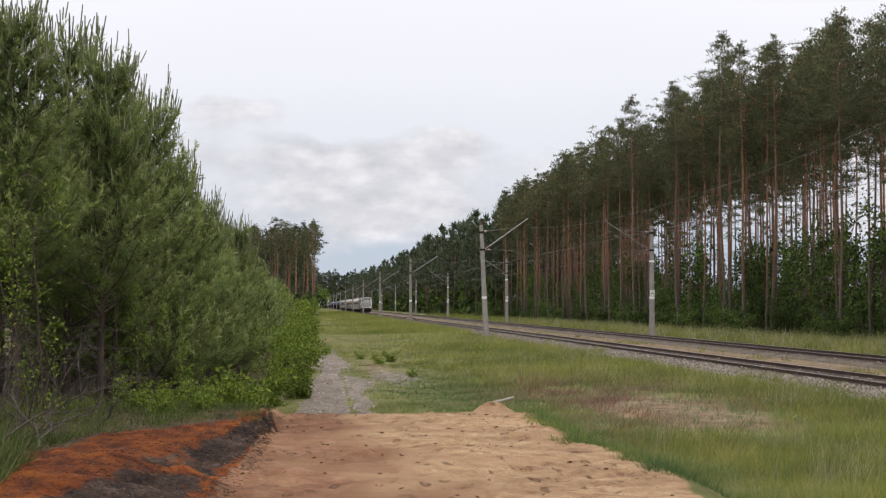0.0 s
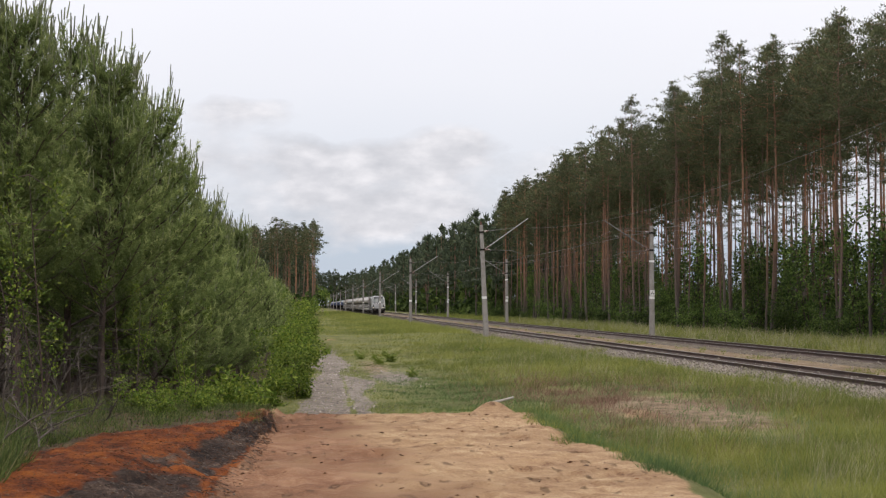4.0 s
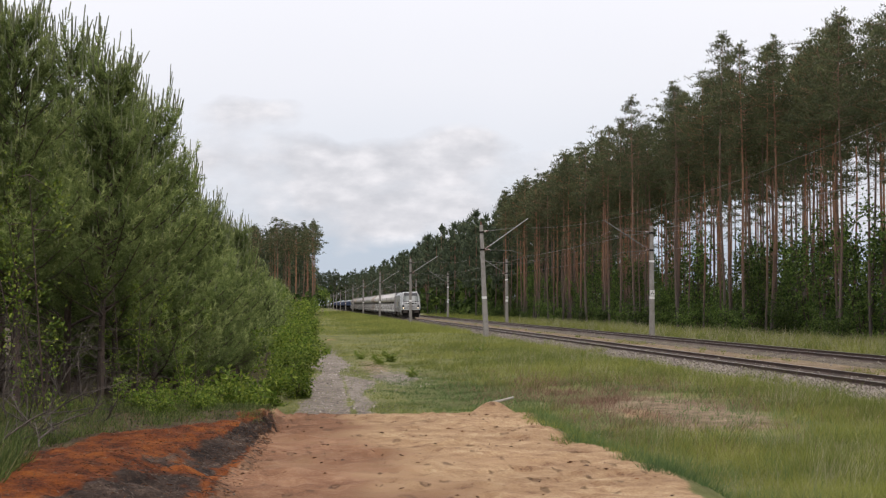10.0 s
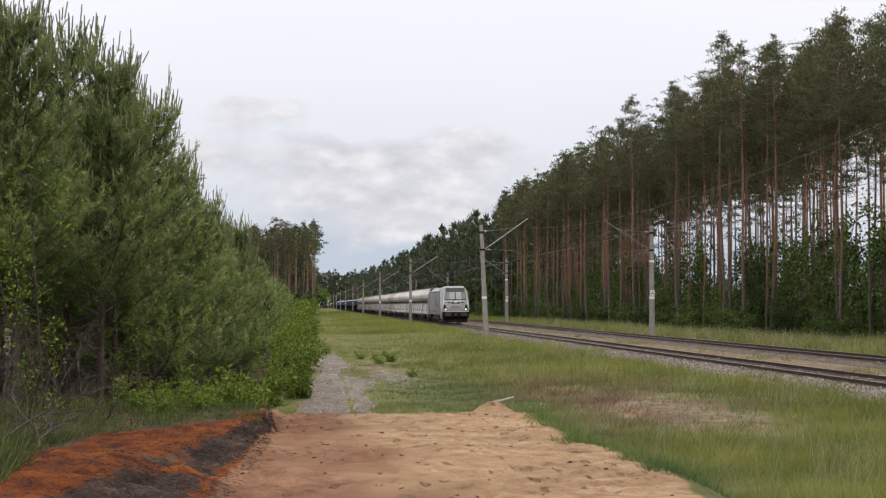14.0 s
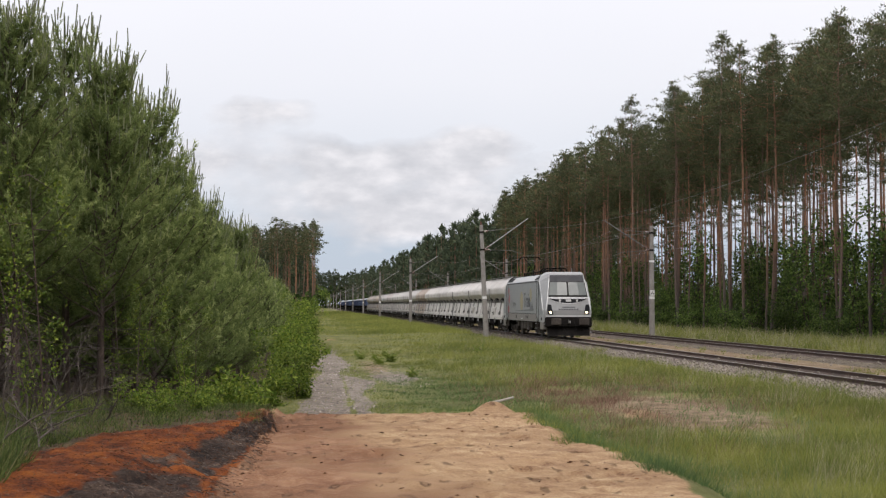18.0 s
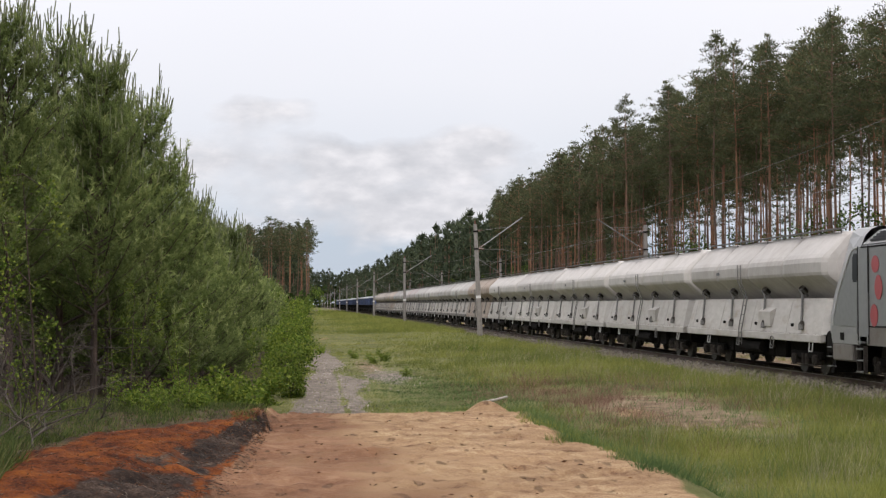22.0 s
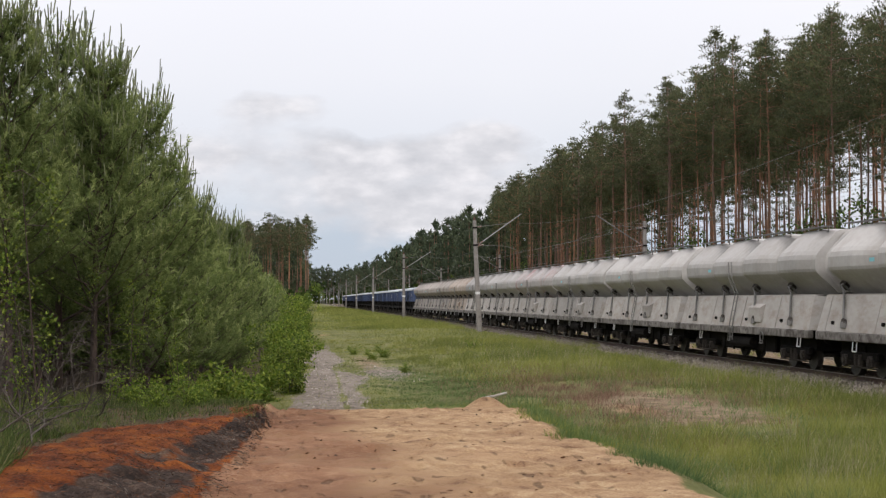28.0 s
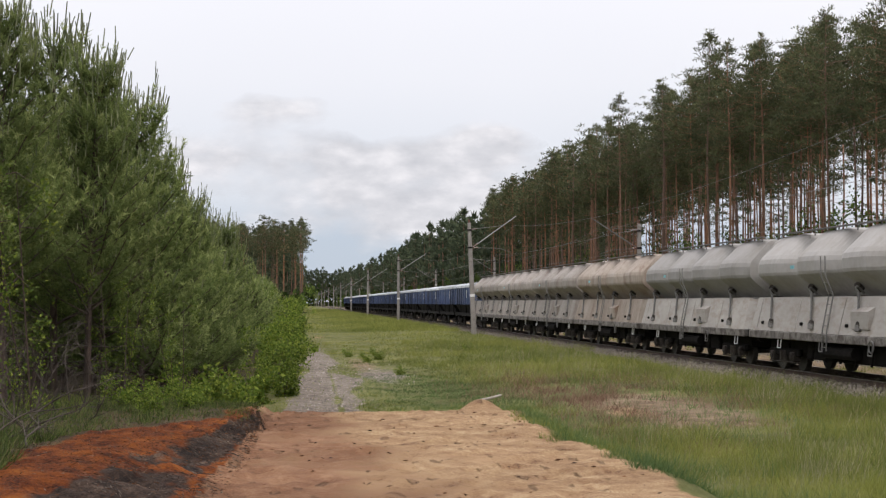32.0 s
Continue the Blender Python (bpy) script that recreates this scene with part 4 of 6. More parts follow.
            win = add_side_prism(bmesh.new(), [(y(2.28), 2.78), (y(2.34), 2.68), (y(2.58), 2.68), (y(2.63), 2.78), (y(2.63), 3.36), (y(2.58), 3.44), (y(2.4), 3.44), (y(2.3), 3.34)], x - 0.012, x + 0.012)
            part("cab_side_window", win, M_DARKGLASS, cabo, "dark tall side window")
            door = bm_box(min(x - s * 0.012, x + s * 0.012), max(x - s * 0.012, x + s * 0.012), min(y(2.7), y(3.35)), max(y(2.7), y(3.35)), 1.05, 3.6)
            do = part("cab_door", door, M_LOCO_SIDE, cabo, "grey cab door")
            for k in (2.65, 3.4):
                part("door_rail", add_rod(bmesh.new(), (x + s * 0.03, y(k), 1.3), (x + s * 0.03, y(k), 2.4), 0.016), M_STEEL, do)
            for k in (2.67, 3.38):
                part("door_seam", bm_box(min(x, x + s * 0.02), max(x, x + s * 0.02), y(k) - 0.02, y(k) + 0.02, 1.05, 3.62), M_BLACK, do)
            part("cab_vent", bm_box(min(x, x + s * 0.02), max(x, x + s * 0.02), y(1.5) - 0.12, y(1.5) + 0.12, 1.12, 1.32), M_BLACK, cabo)
            part("step_well", bm_box(min(x - s * 0.02, x + s * 0.012), max(x - s * 0.02, x + s * 0.012), y(3.03) - 0.22, y(3.03) + 0.22, 0.98, 1.24), M_BLACK, cabo)
            for zz in (0.3, 0.6, 0.9, 1.08):
                part("step", bm_box(x - 0.14, x + 0.03, y(3.03) - 0.2, y(3.03) + 0.2, zz, zz + 0.035), M_STEEL, cabo)
            for k in (2.81, 3.25):
                part("step_side", bm_box(x - 0.1, x + 0.01, y(k) - 0.02, y(k) + 0.02, 0.28, 1.0), M_GRIME, cabo)
            blk = bm_box(min(x - s * 0.25, x), max(x - s * 0.25, x), min(y(0.75), y(2.2)), max(y(0.75), y(2.2)), 0.55, 1.02, bevel=0.04)
            part("cab_skirt", blk, M_LOCO_SKIRT, cabo)
        beam = bm_box(-1.46, 1.46, min(y(0.15), y(0.9)), max(y(0.15), y(0.9)), 0.72, 1.34, bevel=0.06)
        bo = part("buffer_beam", beam, M_BLACK, loco, "black buffer beam")
        for s in (-1, 1):
            bf = add_rod(bmesh.new(), (s * 0.875, y(0.2), 1.06), (s * 0.875, y(-0.24), 1.06), 0.13, n=12)
            add_box(bf, s * 0.875 - 0.32, s * 0.875 + 0.32, min(y(-0.24), y(-0.32)), max(y(-0.24), y(-0.32)), 0.86, 1.26, bevel=0.035)
            part("buffer", bf, M_GRIME, bo, "dark grey rectangular buffer")
            for zz in (0.35, 0.62, 0.88):
                part("shunter_step", bm_box(s * 1.42 - 0.08, s * 1.42 + 0.08, min(y(0.3), y(0.6)), max(y(0.3), y(0.6)), zz, zz + 0.03), M_STEEL, bo)
        pl = bmesh.new()
        add_side_prism(pl, [(y(0.1), 0.18), (y(0.45), 0.75), (y(0.6), 0.75), (y(0.3), 0.18)], -1.3, 1.3)
        part("snow_plough", pl, M_BLACK, bo)
        for hx in (-0.75, -0.4, 0.35, 0.75):
            hose = add_pipe(bmesh.new(), [(hx, y(0.12), 1.05), (hx, y(-0.02), 0.85), (hx + 0.05, y(-0.02), 0.6), (hx + 0.12, y(0.08), 0.5)], 0.022)
            part("brake_hose", hose, M_BLACK, bo, "hanging black brake hose")
        part("coupling_hook", bm_box(-0.06, 0.06, min(y(-0.22), y(0.2)), max(y(-0.22), y(0.2)), 0.95, 1.12, bevel=0.02), M_PIPE, bo)
    # side graphics
    for s in (-1, 1):
        x = s * (W + 0.004)
        for yc, zc, r in ((6.0, 2.75, 0.45), (10.1, 2.35, 0.66)):
            c = bmesh.new()
            add_rod(c, (x, yc, zc), (x + s * 0.006, yc, zc), r, n=32)
            part("sun_disc", c, M_YELLOW, loco, "faded yellow disc")
        part("underline", add_side_prism(bmesh.new(), [(4.7, 1.78), (5.2, 1.7), (13.2, 1.68), (13.2, 1.71), (6.6, 1.8), (5.7, 2.0), (5.4, 2.25)], x - 0.005, x + s * 0.014), M_INK, loco, "dark grey swoosh line")
        for y0, z0, z1 in ((16.05, 2.9, 3.35), (15.85, 2.2, 2.85), (16.15, 1.5, 2.1)):
            part("red_petal", add_side_prism(bmesh.new(), [(y0 + 0.05 + 0.25 * (1 + math.cos(q)), (z0 + z1) / 2 + (z1 - z0) / 2 * math.sin(q)) for q in np.linspace(0, 2 * math.pi, 13)[:-1]], x - 0.005, x + s * 0.012), M_RED, loco, "red petal graphic")
        for text, yc, size in (("Train", 7.5, 1.4), ("Cargo", 13.8, 0.8)):
            cu = bpy.data.curves.new("lettering", "FONT")
            cu.body, cu.size, cu.align_x = text, size, "CENTER"
            cu.extrude = 0.004
            tmp = bpy.data.objects.new("lettering", cu)
            me = bpy.data.meshes.new_from_object(tmp)
            bpy.data.objects.remove(tmp)
            ob = finish("lettering", me, M_INK if text == "Train" else M_INK_FADED, loco, "dark grey word " + text)
            ob.matrix_basis = Matrix.Translation((x + s * 0.012, yc, 1.95)) @ Matrix(((0, 0, s, 0), (s, 0, 0, 0), (0, 1, 0, 0), (0, 0, 0, 1)))
        part("gutter", bm_box(min(x, x + s * 0.02), max(x, x + s * 0.02), 2.9, L - 2.9, 3.57, 3.61), M_BLACK, loco)
        part("seam", bm_box(min(x, x + s * 0.008), max(x, x + s * 0.008), 2.9, L - 2.9, 1.5, 1.53), M_BLACK, loco)
        part("number_bar", bm_box(min(x, x + s * 0.012), max(x, x + s * 0.012), 9.6, 10.3, 1.14, 1.2), M_WHITE, loco)
        for yc in (7.3, 8.0, 12.6):
            part("vent", bm_box(min(x, x + s * 0.012), max(x, x + s * 0.012), yc - 0.12, yc + 0.12, 1.2, 1.38), M_BLACK, loco)
    # roof gear
    gear = bmesh.new()
    for y0, y1, h in ((3.2, 5.0, 4.12), (5.4, 8.6, 4.1), (8.8, 10.4, 4.16), (10.8, 15.5, 4.1)):
        add_box(gear, -0.85, 0.85, y0, y1, 3.98, h, bevel=0.03)
    for k in range(12):
        add_rod(gear, (-0.6, 3.6 + k, 4.1), (-0.6, 3.6 + k, 4.32), 0.05, n=6)
    add_rod(gear, (-0.6, 3.4, 4.34), (-0.6, 15.0, 4.34), 0.03, n=6)
    part("roof_equipment", gear, M_BLACK, loco, "dark roof gear with insulators")
    for yc, up in ((4.8, 0), (15.8, 1), (6.2, 0)):
        pg = bmesh.new()
        top = 5.58 if up else 4.5
        knee = (0, yc - 1.0, 4.2 + (top - 4.2) * 0.5)
        for s in (-1, 1):
            add_rod(pg, (s * 0.25, yc + 0.5, 4.15), (s * 0.15, knee[1], knee[2]), 0.03, n=6)
            add_rod(pg, (s * 0.15, knee[1], knee[2]), (s * 0.4, yc + 0.3, top - 0.08), 0.022, n=6)
        for d in (-0.2, 0.2):
            add_pipe(pg, [(-0.8, yc + 0.3 + d, top - 0.2), (-0.6, yc + 0.3 + d, top), (0.6, yc + 0.3 + d, top), (0.8, yc + 0.3 + d, top - 0.2)], 0.022)
        part("pantograph", pg, M_BLACK, loco, "raised pantograph" if up else "folded pantograph")
    part("antenna", add_rod(bmesh.new(), (0.5, 1.9, 4.1), (0.5, 1.9, 4.4), 0.02), M_STEEL, loco)
    for yc in (4.4, L - 4.4):
        build_bogie(loco, yc, 2.6, 0.62, 1.05)
    for s in (-1, 1):
        for yc, w, z0 in ((6.6, 0.35, 0.6), (8.0, 0.6, 0.42), (9.4, 0.5, 0.5), (10.8, 0.6, 0.42), (12.6, 0.3, 0.6)):
            part("equipment_box", bm_box(min(s * 1.2, s * 1.38), max(s * 1.2, s * 1.38), yc - w, yc + w, z0, 0.98, bevel=0.03), M_GRIME, loco)
    part("underframe_box", bm_box(-1.25, 1.25, 7.0, 12.0, 0.45, 1.02, bevel=0.05), M_BLACK, loco)
    return loco


TANK_L = 15.05


def tank_ring(y, k, top):
    """Cross-section of a cement tank at y; k draws the flanks in."""
    pts = [(0.3, top), (0.56, top - 0.03), (0.7, top - 0.1), (1.34, 3.56), (1.44, 3.44), (1.49, 3.3), (1.49, 3.02), (1.455, 2.93), (1.38, 2.86), (0.6, 2.27)]
    pts = [(x * (1 - k * 0.085), 3.1 + (z - 3.1) * (1 - k * 0.018)) for x, z in pts]
    return [(-x, y, z) for x, z in pts] + [(x, y, z) for x, z in reversed(pts)]


def build_hopper(m_tank, m_panel, bulge, label):
    """Four-compartment cement wagon: tank above, sloping side panels with discharge pipes, sill and bogies."""
    w = empty("cement_hopper_wagon", label, "hopper wagon", "cement wagons in the train")
    y0, y1 = 0.42, TANK_L - 0.42
    step = (y1 - y0) / 4
    rings = [tank_ring(y0 - 0.05, 4.5, 4.2), tank_ring(y0, 2.4, 4.24)]
    for i in range(4):
        a = y0 + i * step
        ends = [(q, 4.4 * max(0.0, (abs(2 * q - 1) - 0.42) / 0.58) ** 1.25) for q in (0.02, 0.06, 0.11, 0.16, 0.21, 0.26, 0.32, 0.5, 0.68, 0.74, 0.79, 0.84, 0.89, 0.94, 0.98)] + [(1.0, 4.9)] if bulge else [(q, 0.25 + 1.15 * abs(2 * q - 1) ** 5) for q in (0.03, 0.08, 0.15, 0.25, 0.38, 0.5, 0.62, 0.75, 0.85, 0.92, 0.97)] + [(1.0, 2.0)]
        for t, k in ends:
            rings.append(tank_ring(a + step * t, k if i < 3 or t < 1 else 2.4, 4.24))
    rings.append(tank_ring(y1 + 0.05, 4.5, 4.2))
    tank = part("tank", add_loft(bmesh.new(), rings), m_tank, w, "pale dusty cement tank with four bulging sections")
    for i in range(4):
        yc = y0 + (i + 0.5) * step
        part("filling_hatch", add_rod(bmesh.new(), (0, yc, 4.2), (0, yc, 4.27), 0.3, 0.26, n=16), m_tank, tank)
    for s in (-1, 1):
        walkway = bmesh.new()
        add_box(walkway, s * 0.62 - 0.12, s * 0.62 + 0.12, y0 + 0.3, y1 - 0.3, 4.28, 4.305)
        for k in range(9):
            yy = y0 + 0.4 + k * (y1 - y0 - 0.8) / 8
            add_rod(walkway, (s * 0.62, yy, 4.12), (s * 0.62, yy, 4.29), 0.02, n=4)
        part("roof_walkway", walkway, M_PIPE, tank)
        # sloping panel with raised ends
        pan = bmesh.new()
        a, b, c, d = (s * 1.44, 0.34, 1.22), (s * 1.18, 0.5, 2.24), (s * 1.18, TANK_L - 0.5, 2.24), (s * 1.44, TANK_L - 0.34, 1.22)
        inner = [(x - s * 0.05, y, z) for x, y, z in (a, b, c, d)]
        o, n_ = [pan.verts.new(p) for p in (a, b, c, d)], [pan.verts.new(p) for p in inner]
        pan.faces.new(o)
        pan.faces.new(n_[::-1])
        for i in range(4):
            pan.faces.new((o[i], o[(i + 1) % 4], n_[(i + 1) % 4], n_[i]))
        bmesh.ops.recalc_face_normals(pan, faces=pan.faces[:])
        panel = part("side_panel", pan, m_panel, w, "whitish sloping side panel")
        for flip in (0, 1):
            q = [(s * 1.44, 0.338, 1.22), (s * 1.18, 0.498, 2.24), (s * 0.92, 0.24, 2.2), (s * 1.12, 0.06, 1.22)]
            q = [(x, TANK_L - y, z) if flip else (x, y, z) for x, y, z in q]
            wing = add_loft(bmesh.new(), [q, [(x - s * 0.03, y + (-0.03 if flip else 0.03), z) for x, y, z in q]])
            part("panel_end", wing, m_panel, panel, "slanted end of the side panel")
        slope = lambda z: s * (1.44 - (z - 1.22) * 0.2549)
        for i in range(4):
            yc = y0 + (i + 0.5) * step - 0.25
            pp = bmesh.new()
            add_pipe(pp, [(s * 0.95, yc + 0.78, 2.34), (s * 1.08, yc + 0.74, 2.47), (s * 1.2, yc + 0.66, 2.53), (s * 1.29, yc + 0.57, 2.48), (slope(2.36) + s * 0.08, yc + 0.5, 2.37), (slope(2.2) + s * 0.07, yc + 0.42, 2.22), (slope(1.4) + s * 0.06, yc, 1.4)], 0.036, n=7)
            add_rod(pp, (slope(1.42) + s * 0.06, yc, 1.5), (slope(1.38) + s * 0.06, yc - 0.02, 1.34), 0.09, n=8)
            pipe = part("discharge_pipe", pp, M_PIPE, panel, "bent grey discharge pipe")
            part("inlet_valve", add_rod(bmesh.new(), (s * 0.98, yc + 0.92, 2.46), (s * 1.14, yc + 0.82, 2.58), 0.1, n=10), M_GRIME, pipe, "dark round inlet valve")
            part("flange", add_rod(bmesh.new(), (slope(1.46) + s * 0.02, yc + 0.03, 1.47), (slope(1.46) + s * 0.1, yc + 0.03, 1.49), 0.12, n=8), M_GRIME, pipe)
            part("weld_seam", add_prism(bmesh.new(), [(slope(1.24) - s * 0.01, 1.24), (slope(1.24) + s * 0.012, 1.24), (slope(2.22) + s * 0.012, 2.22), (slope(2.22) - s * 0.01, 2.22)], yc + 1.42, yc + 1.46), m_panel, panel)
            bracket = add_pipe(bmesh.new(), [(s * 1.42, yc - 0.9, 1.0), (s * 1.45, yc - 0.9, 0.72), (s * 1.45, yc - 0.62, 0.72), (s * 1.42, yc - 0.62, 1.0)], 0.018, n=4)
            part("stirrup", bracket, M_WHITE if i in (0, 3) else M_PIPE, w, "pale steel step stirrup")
            vl = bmesh.new()
            add_box(vl, min(slope(1.5), slope(1.5) + s * 0.07), max(slope(1.5), slope(1.5) + s * 0.07), yc + 0.85, yc + 1.0, 1.42, 1.52, bevel=0.02)
            part("valve", vl, M_BLACK, panel)
        hatch = bmesh.new()
        yc = TANK_L * 0.36
        out = [(slope(1.4) - s * 0.02, 1.4), (s * 1.45, 1.4), (s * 1.45, 1.86), (slope(2.0) - s * 0.02, 2.0)]
        add_prism(hatch, out, yc - 0.6, yc + 0.6)
        part("hatch_box", hatch, m_panel, panel)
        ledge = bm_box(min(s * 0.8, s * 1.17), max(s * 0.8, s * 1.17), 0.5, TANK_L - 0.5, 2.24, 2.27)
        part("panel_ledge", ledge, m_panel, panel, "pale ledge above the side panel")
        yc = TANK_L * 0.52
        ladder = None
        for d in (-0.17, 0.17):
            ld = add_pipe(bmesh.new(), [(s * 1.52, yc + d, 0.75), (s * 1.5, yc + d, 1.3), (s * 1.3, yc + d, 2.3), (s * 1.52, yc + d, 2.85), (s * 1.53, yc + d, 3.4)], 0.02, n=5)
            ladder = part("ladder", ld, M_PIPE, w) if ladder is None else part("ladder_rail", ld, M_PIPE, ladder) and ladder
        for k in range(8):
            z = 0.85 + k * 0.3
            xx = 1.52 if z < 1.3 else (1.5 - (z - 1.3) * 0.2 if z < 2.3 else 1.3 + (z - 2.3) * 0.38)
            part("rung", add_rod(bmesh.new(), (s * xx, yc - 0.17, z), (s * xx, yc + 0.17, z), 0.015, n=5), M_PIPE, ladder)
        part("sill", bm_box(min(s * 1.3, s * 1.47), max(s * 1.3, s * 1.47), 0.3, TANK_L - 0.3, 0.98, 1.21, bevel=0.02), M_SILL if bulge else m_panel, w, "dusty grey side sill")
        wheel = bmesh.new()
        bmesh.ops.create_cone(wheel, segments=16, radius1=0.16, radius2=0.16, depth=0.04, matrix=Matrix.Translation((s * 1.5, TANK_L * 0.3, 0.95)) @ Matrix.Rotation(radians(90), 4, "Y"))
        part("brake_wheel", wheel, M_PIPE, w)
        part("label_plate", bm_box(min(s * 1.485, s * 1.5), max(s * 1.485, s * 1.5), 10.3, 10.62, 3.1, 3.2), M_TEAL if bulge and s < 0 else M_INK, w, "small painted marking")
    inner = bmesh.new()
    add_prism(inner, [(-0.85, 2.2), (-1.1, 1.25), (1.1, 1.25), (0.85, 2.2)], 0.7, TANK_L - 0.7)
    part("hopper_cone", inner, M_TANK, w)
    fr = bmesh.new()
    add_box(fr, -1.2, 1.2, 0.5, TANK_L - 0.5, 0.95, 1.24)
    add_buffers(fr, 0.5, -1)
    add_buffers(fr, TANK_L - 0.5, 1)
    add_box(fr, -1.05, 1.05, 4.5, 10.5, 0.42, 0.95, bevel=0.05)
    add_box(fr, -0.95, 0.95, 1.0, 4.3, 0.6, 0.95)
    add_box(fr, -0.95, 0.95, TANK_L - 4.3, TANK_L - 1.0, 0.6, 0.95)
    for k in range(5):
        add_rod(fr, (-1.15, 5.2 + k * 1.1, 0.95), (-1.15, 5.35 + k * 1.1, 0.4), 0.04, n=5)
    add_rod(fr, (-1.2, 6.2, 0.7), (-1.2, 8.6, 0.7), 0.18, n=10)
    part("underframe", fr, M_BLACK, w, "grimy black underframe")
    for yc in (2.6, TANK_L - 2.6):
        build_bogie(w, yc)
    return w


BLUE_L = 14.04


def build_blue_wagon():
    w = empty("blue_covered_wagon", "dull blue ribbed freight wagon with pale roof cover", "freight wagon", "blue wagons at the train's end")
    L = BLUE_L
    body = bmesh.new()
    add_prism(body, [(-1.4, 1.95), (-1.46, 3.4), (1.46, 3.4), (1.4, 1.95)], 0.55, L - 0.55)
    bo = part("body", body, M_BLUE, w, "dull blue steel body")
    for s in (-1, 1):
        for k in range(9):
            yc = 0.75 + k * (L - 1.5) / 8
            part("rib", bm_box(min(s * 1.41, s * 1.53), max(s * 1.41, s * 1.53), yc - 0.07, yc + 0.07, 1.95, 3.4), M_BLUE, bo)
        part("marking", bm_box(min(s * 1.46, s * 1.475), max(s * 1.46, s * 1.475), 3.2, 3.5, 2.5, 3.2), M_WHITE, bo, "white marking panel")
        part("marking", bm_box(min(s * 1.46, s * 1.475), max(s * 1.46, s * 1.475), 8.6, 8.85, 2.6, 3.1), M_WHITE, bo, "white marking panel")
    roof = bmesh.new()
    add_prism(roof, [(-1.54, 3.41), (-1.5, 3.6), (-0.9, 3.82), (0, 3.9), (0.9, 3.82), (1.5, 3.6), (1.54, 3.41)], 0.45, L - 0.45)
    part("roof_cover", roof, M_TARP, w, "pale grey roof cover")
    low = bmesh.new()
    add_prism(low, [(-1.35, 1.94), (-0.9, 1.2), (0.9, 1.2), (1.35, 1.94)], 1.2, L - 1.2)
    add_box(low, -1.35, 1.35, 0.5, L - 0.5, 0.95, 1.22)
    add_buffers(low, 0.5, -1)
    add_buffers(low, L - 0.5, 1)
    for s in (-1, 1):
        for k in range(4):
            add_rod(low, (s * 1.3, 1.0 + k * 4, 1.2), (s * 1.3, 1.0 + k * 4, 1.95), 0.05, n=5)
    part("underframe", low, M_BLACK, w, "dark hopper chute and underframe")
    for yc in (2.4, L - 2.4):
        build_bogie(w, yc)
    return w


def build_train():
    """The train's things with their place behind the locomotive's front."""
    train = [(build_loco(), -0.6)]
    clean = build_hopper(M_TANK, M_PANEL, False, "pale dusty cement hopper wagon with sloping side panels")
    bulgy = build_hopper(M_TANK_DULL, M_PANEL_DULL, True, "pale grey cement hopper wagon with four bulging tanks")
    brown = build_hopper(M_TANK_BROWN, M_TANK_BROWN, False, "beige cement hopper wagon with brown stains")
    pink = build_hopper(M_TANK_PINK, M_PANEL_DULL, True, "pale cement hopper wagon with faded red patch")
    tan = build_hopper(M_TANK_BROWN, M_TANK_BROWN, True, "beige stained cement hopper wagon with bulging tanks")
    beige = build_hopper(M_TANK_BEIGE, M_TANK_BEIGE, True, "grey-beige cement hopper wagon with dirty panels")
    kinds = [clean, clean, clean, clean, clean, brown, bulgy, bulgy, bulgy, bulgy, pink, bulgy, bulgy, tan, beige, beige, beige]
    used = set()
    for i, k in enumerate(kinds):
        ob = k if k.name not in used else copy_thing(k, pose(0, 0, 0))
        used.add(k.name)
        train.append((ob, 19.6 + i * TANK_L))
    blue = build_blue_wagon()
    for i in range(23):
        train.append((blue if i == 0 else copy_thing(blue, pose(0, 0, 0)), 19.6 + 17 * TANK_L + i * BLUE_L))
    return train


TRAIN = build_train()
FRONT_Y, SPEED = 403.3, 17.4


def motions():
    for ob, back in TRAIN:
        walk(ob, [(t, pose(TRACK_X[0], FRONT_Y + back - SPEED * t, RAIL_Z)) for t in (0, 16, 32)])
    gust_t, gust_a = zip(*GUSTS)
    for i, (tree, at, az) in enumerate(SWAYING):
        lean = lambda t: float(np.interp(t, gust_t, gust_a)) + 0.16 * math.sin(1.9 * t + i * 1.7)
        walk(tree, [(t, pose(*at, 0.12 * math.sin(1.4 * t + i), lean(t), 0) @ pose(0, 0, 0, 0, 0, az)) for t in range(33)])
    walk(CLOUDS, [(t, pose(0, 0, 0, 0, 0, 1.05 - 2.1 * t / 32)) for t in (0, 16, 32)])


# ---- plants ----
RNG = np.random.default_rng(7)


def unit(v):
    return v / np.maximum(np.linalg.norm(v, axis=-1, keepdims=True), 1e-9)


def blades(p, d, length, width, rng):
    """Flat pointed blades: from p along d. Returns vertices and triangles."""
    n = len(p)
    side = unit(np.cross(d, rng.normal(size=(n, 3)))) * (np.asarray(width).reshape(-1, 1) / 2)
    tip = p + d * np.asarray(length).reshape(-1, 1)
    v = np.stack([p - side, p + side, tip], 1).reshape(-1, 3)
    return v, np.arange(3 * n).reshape(-1, 3)


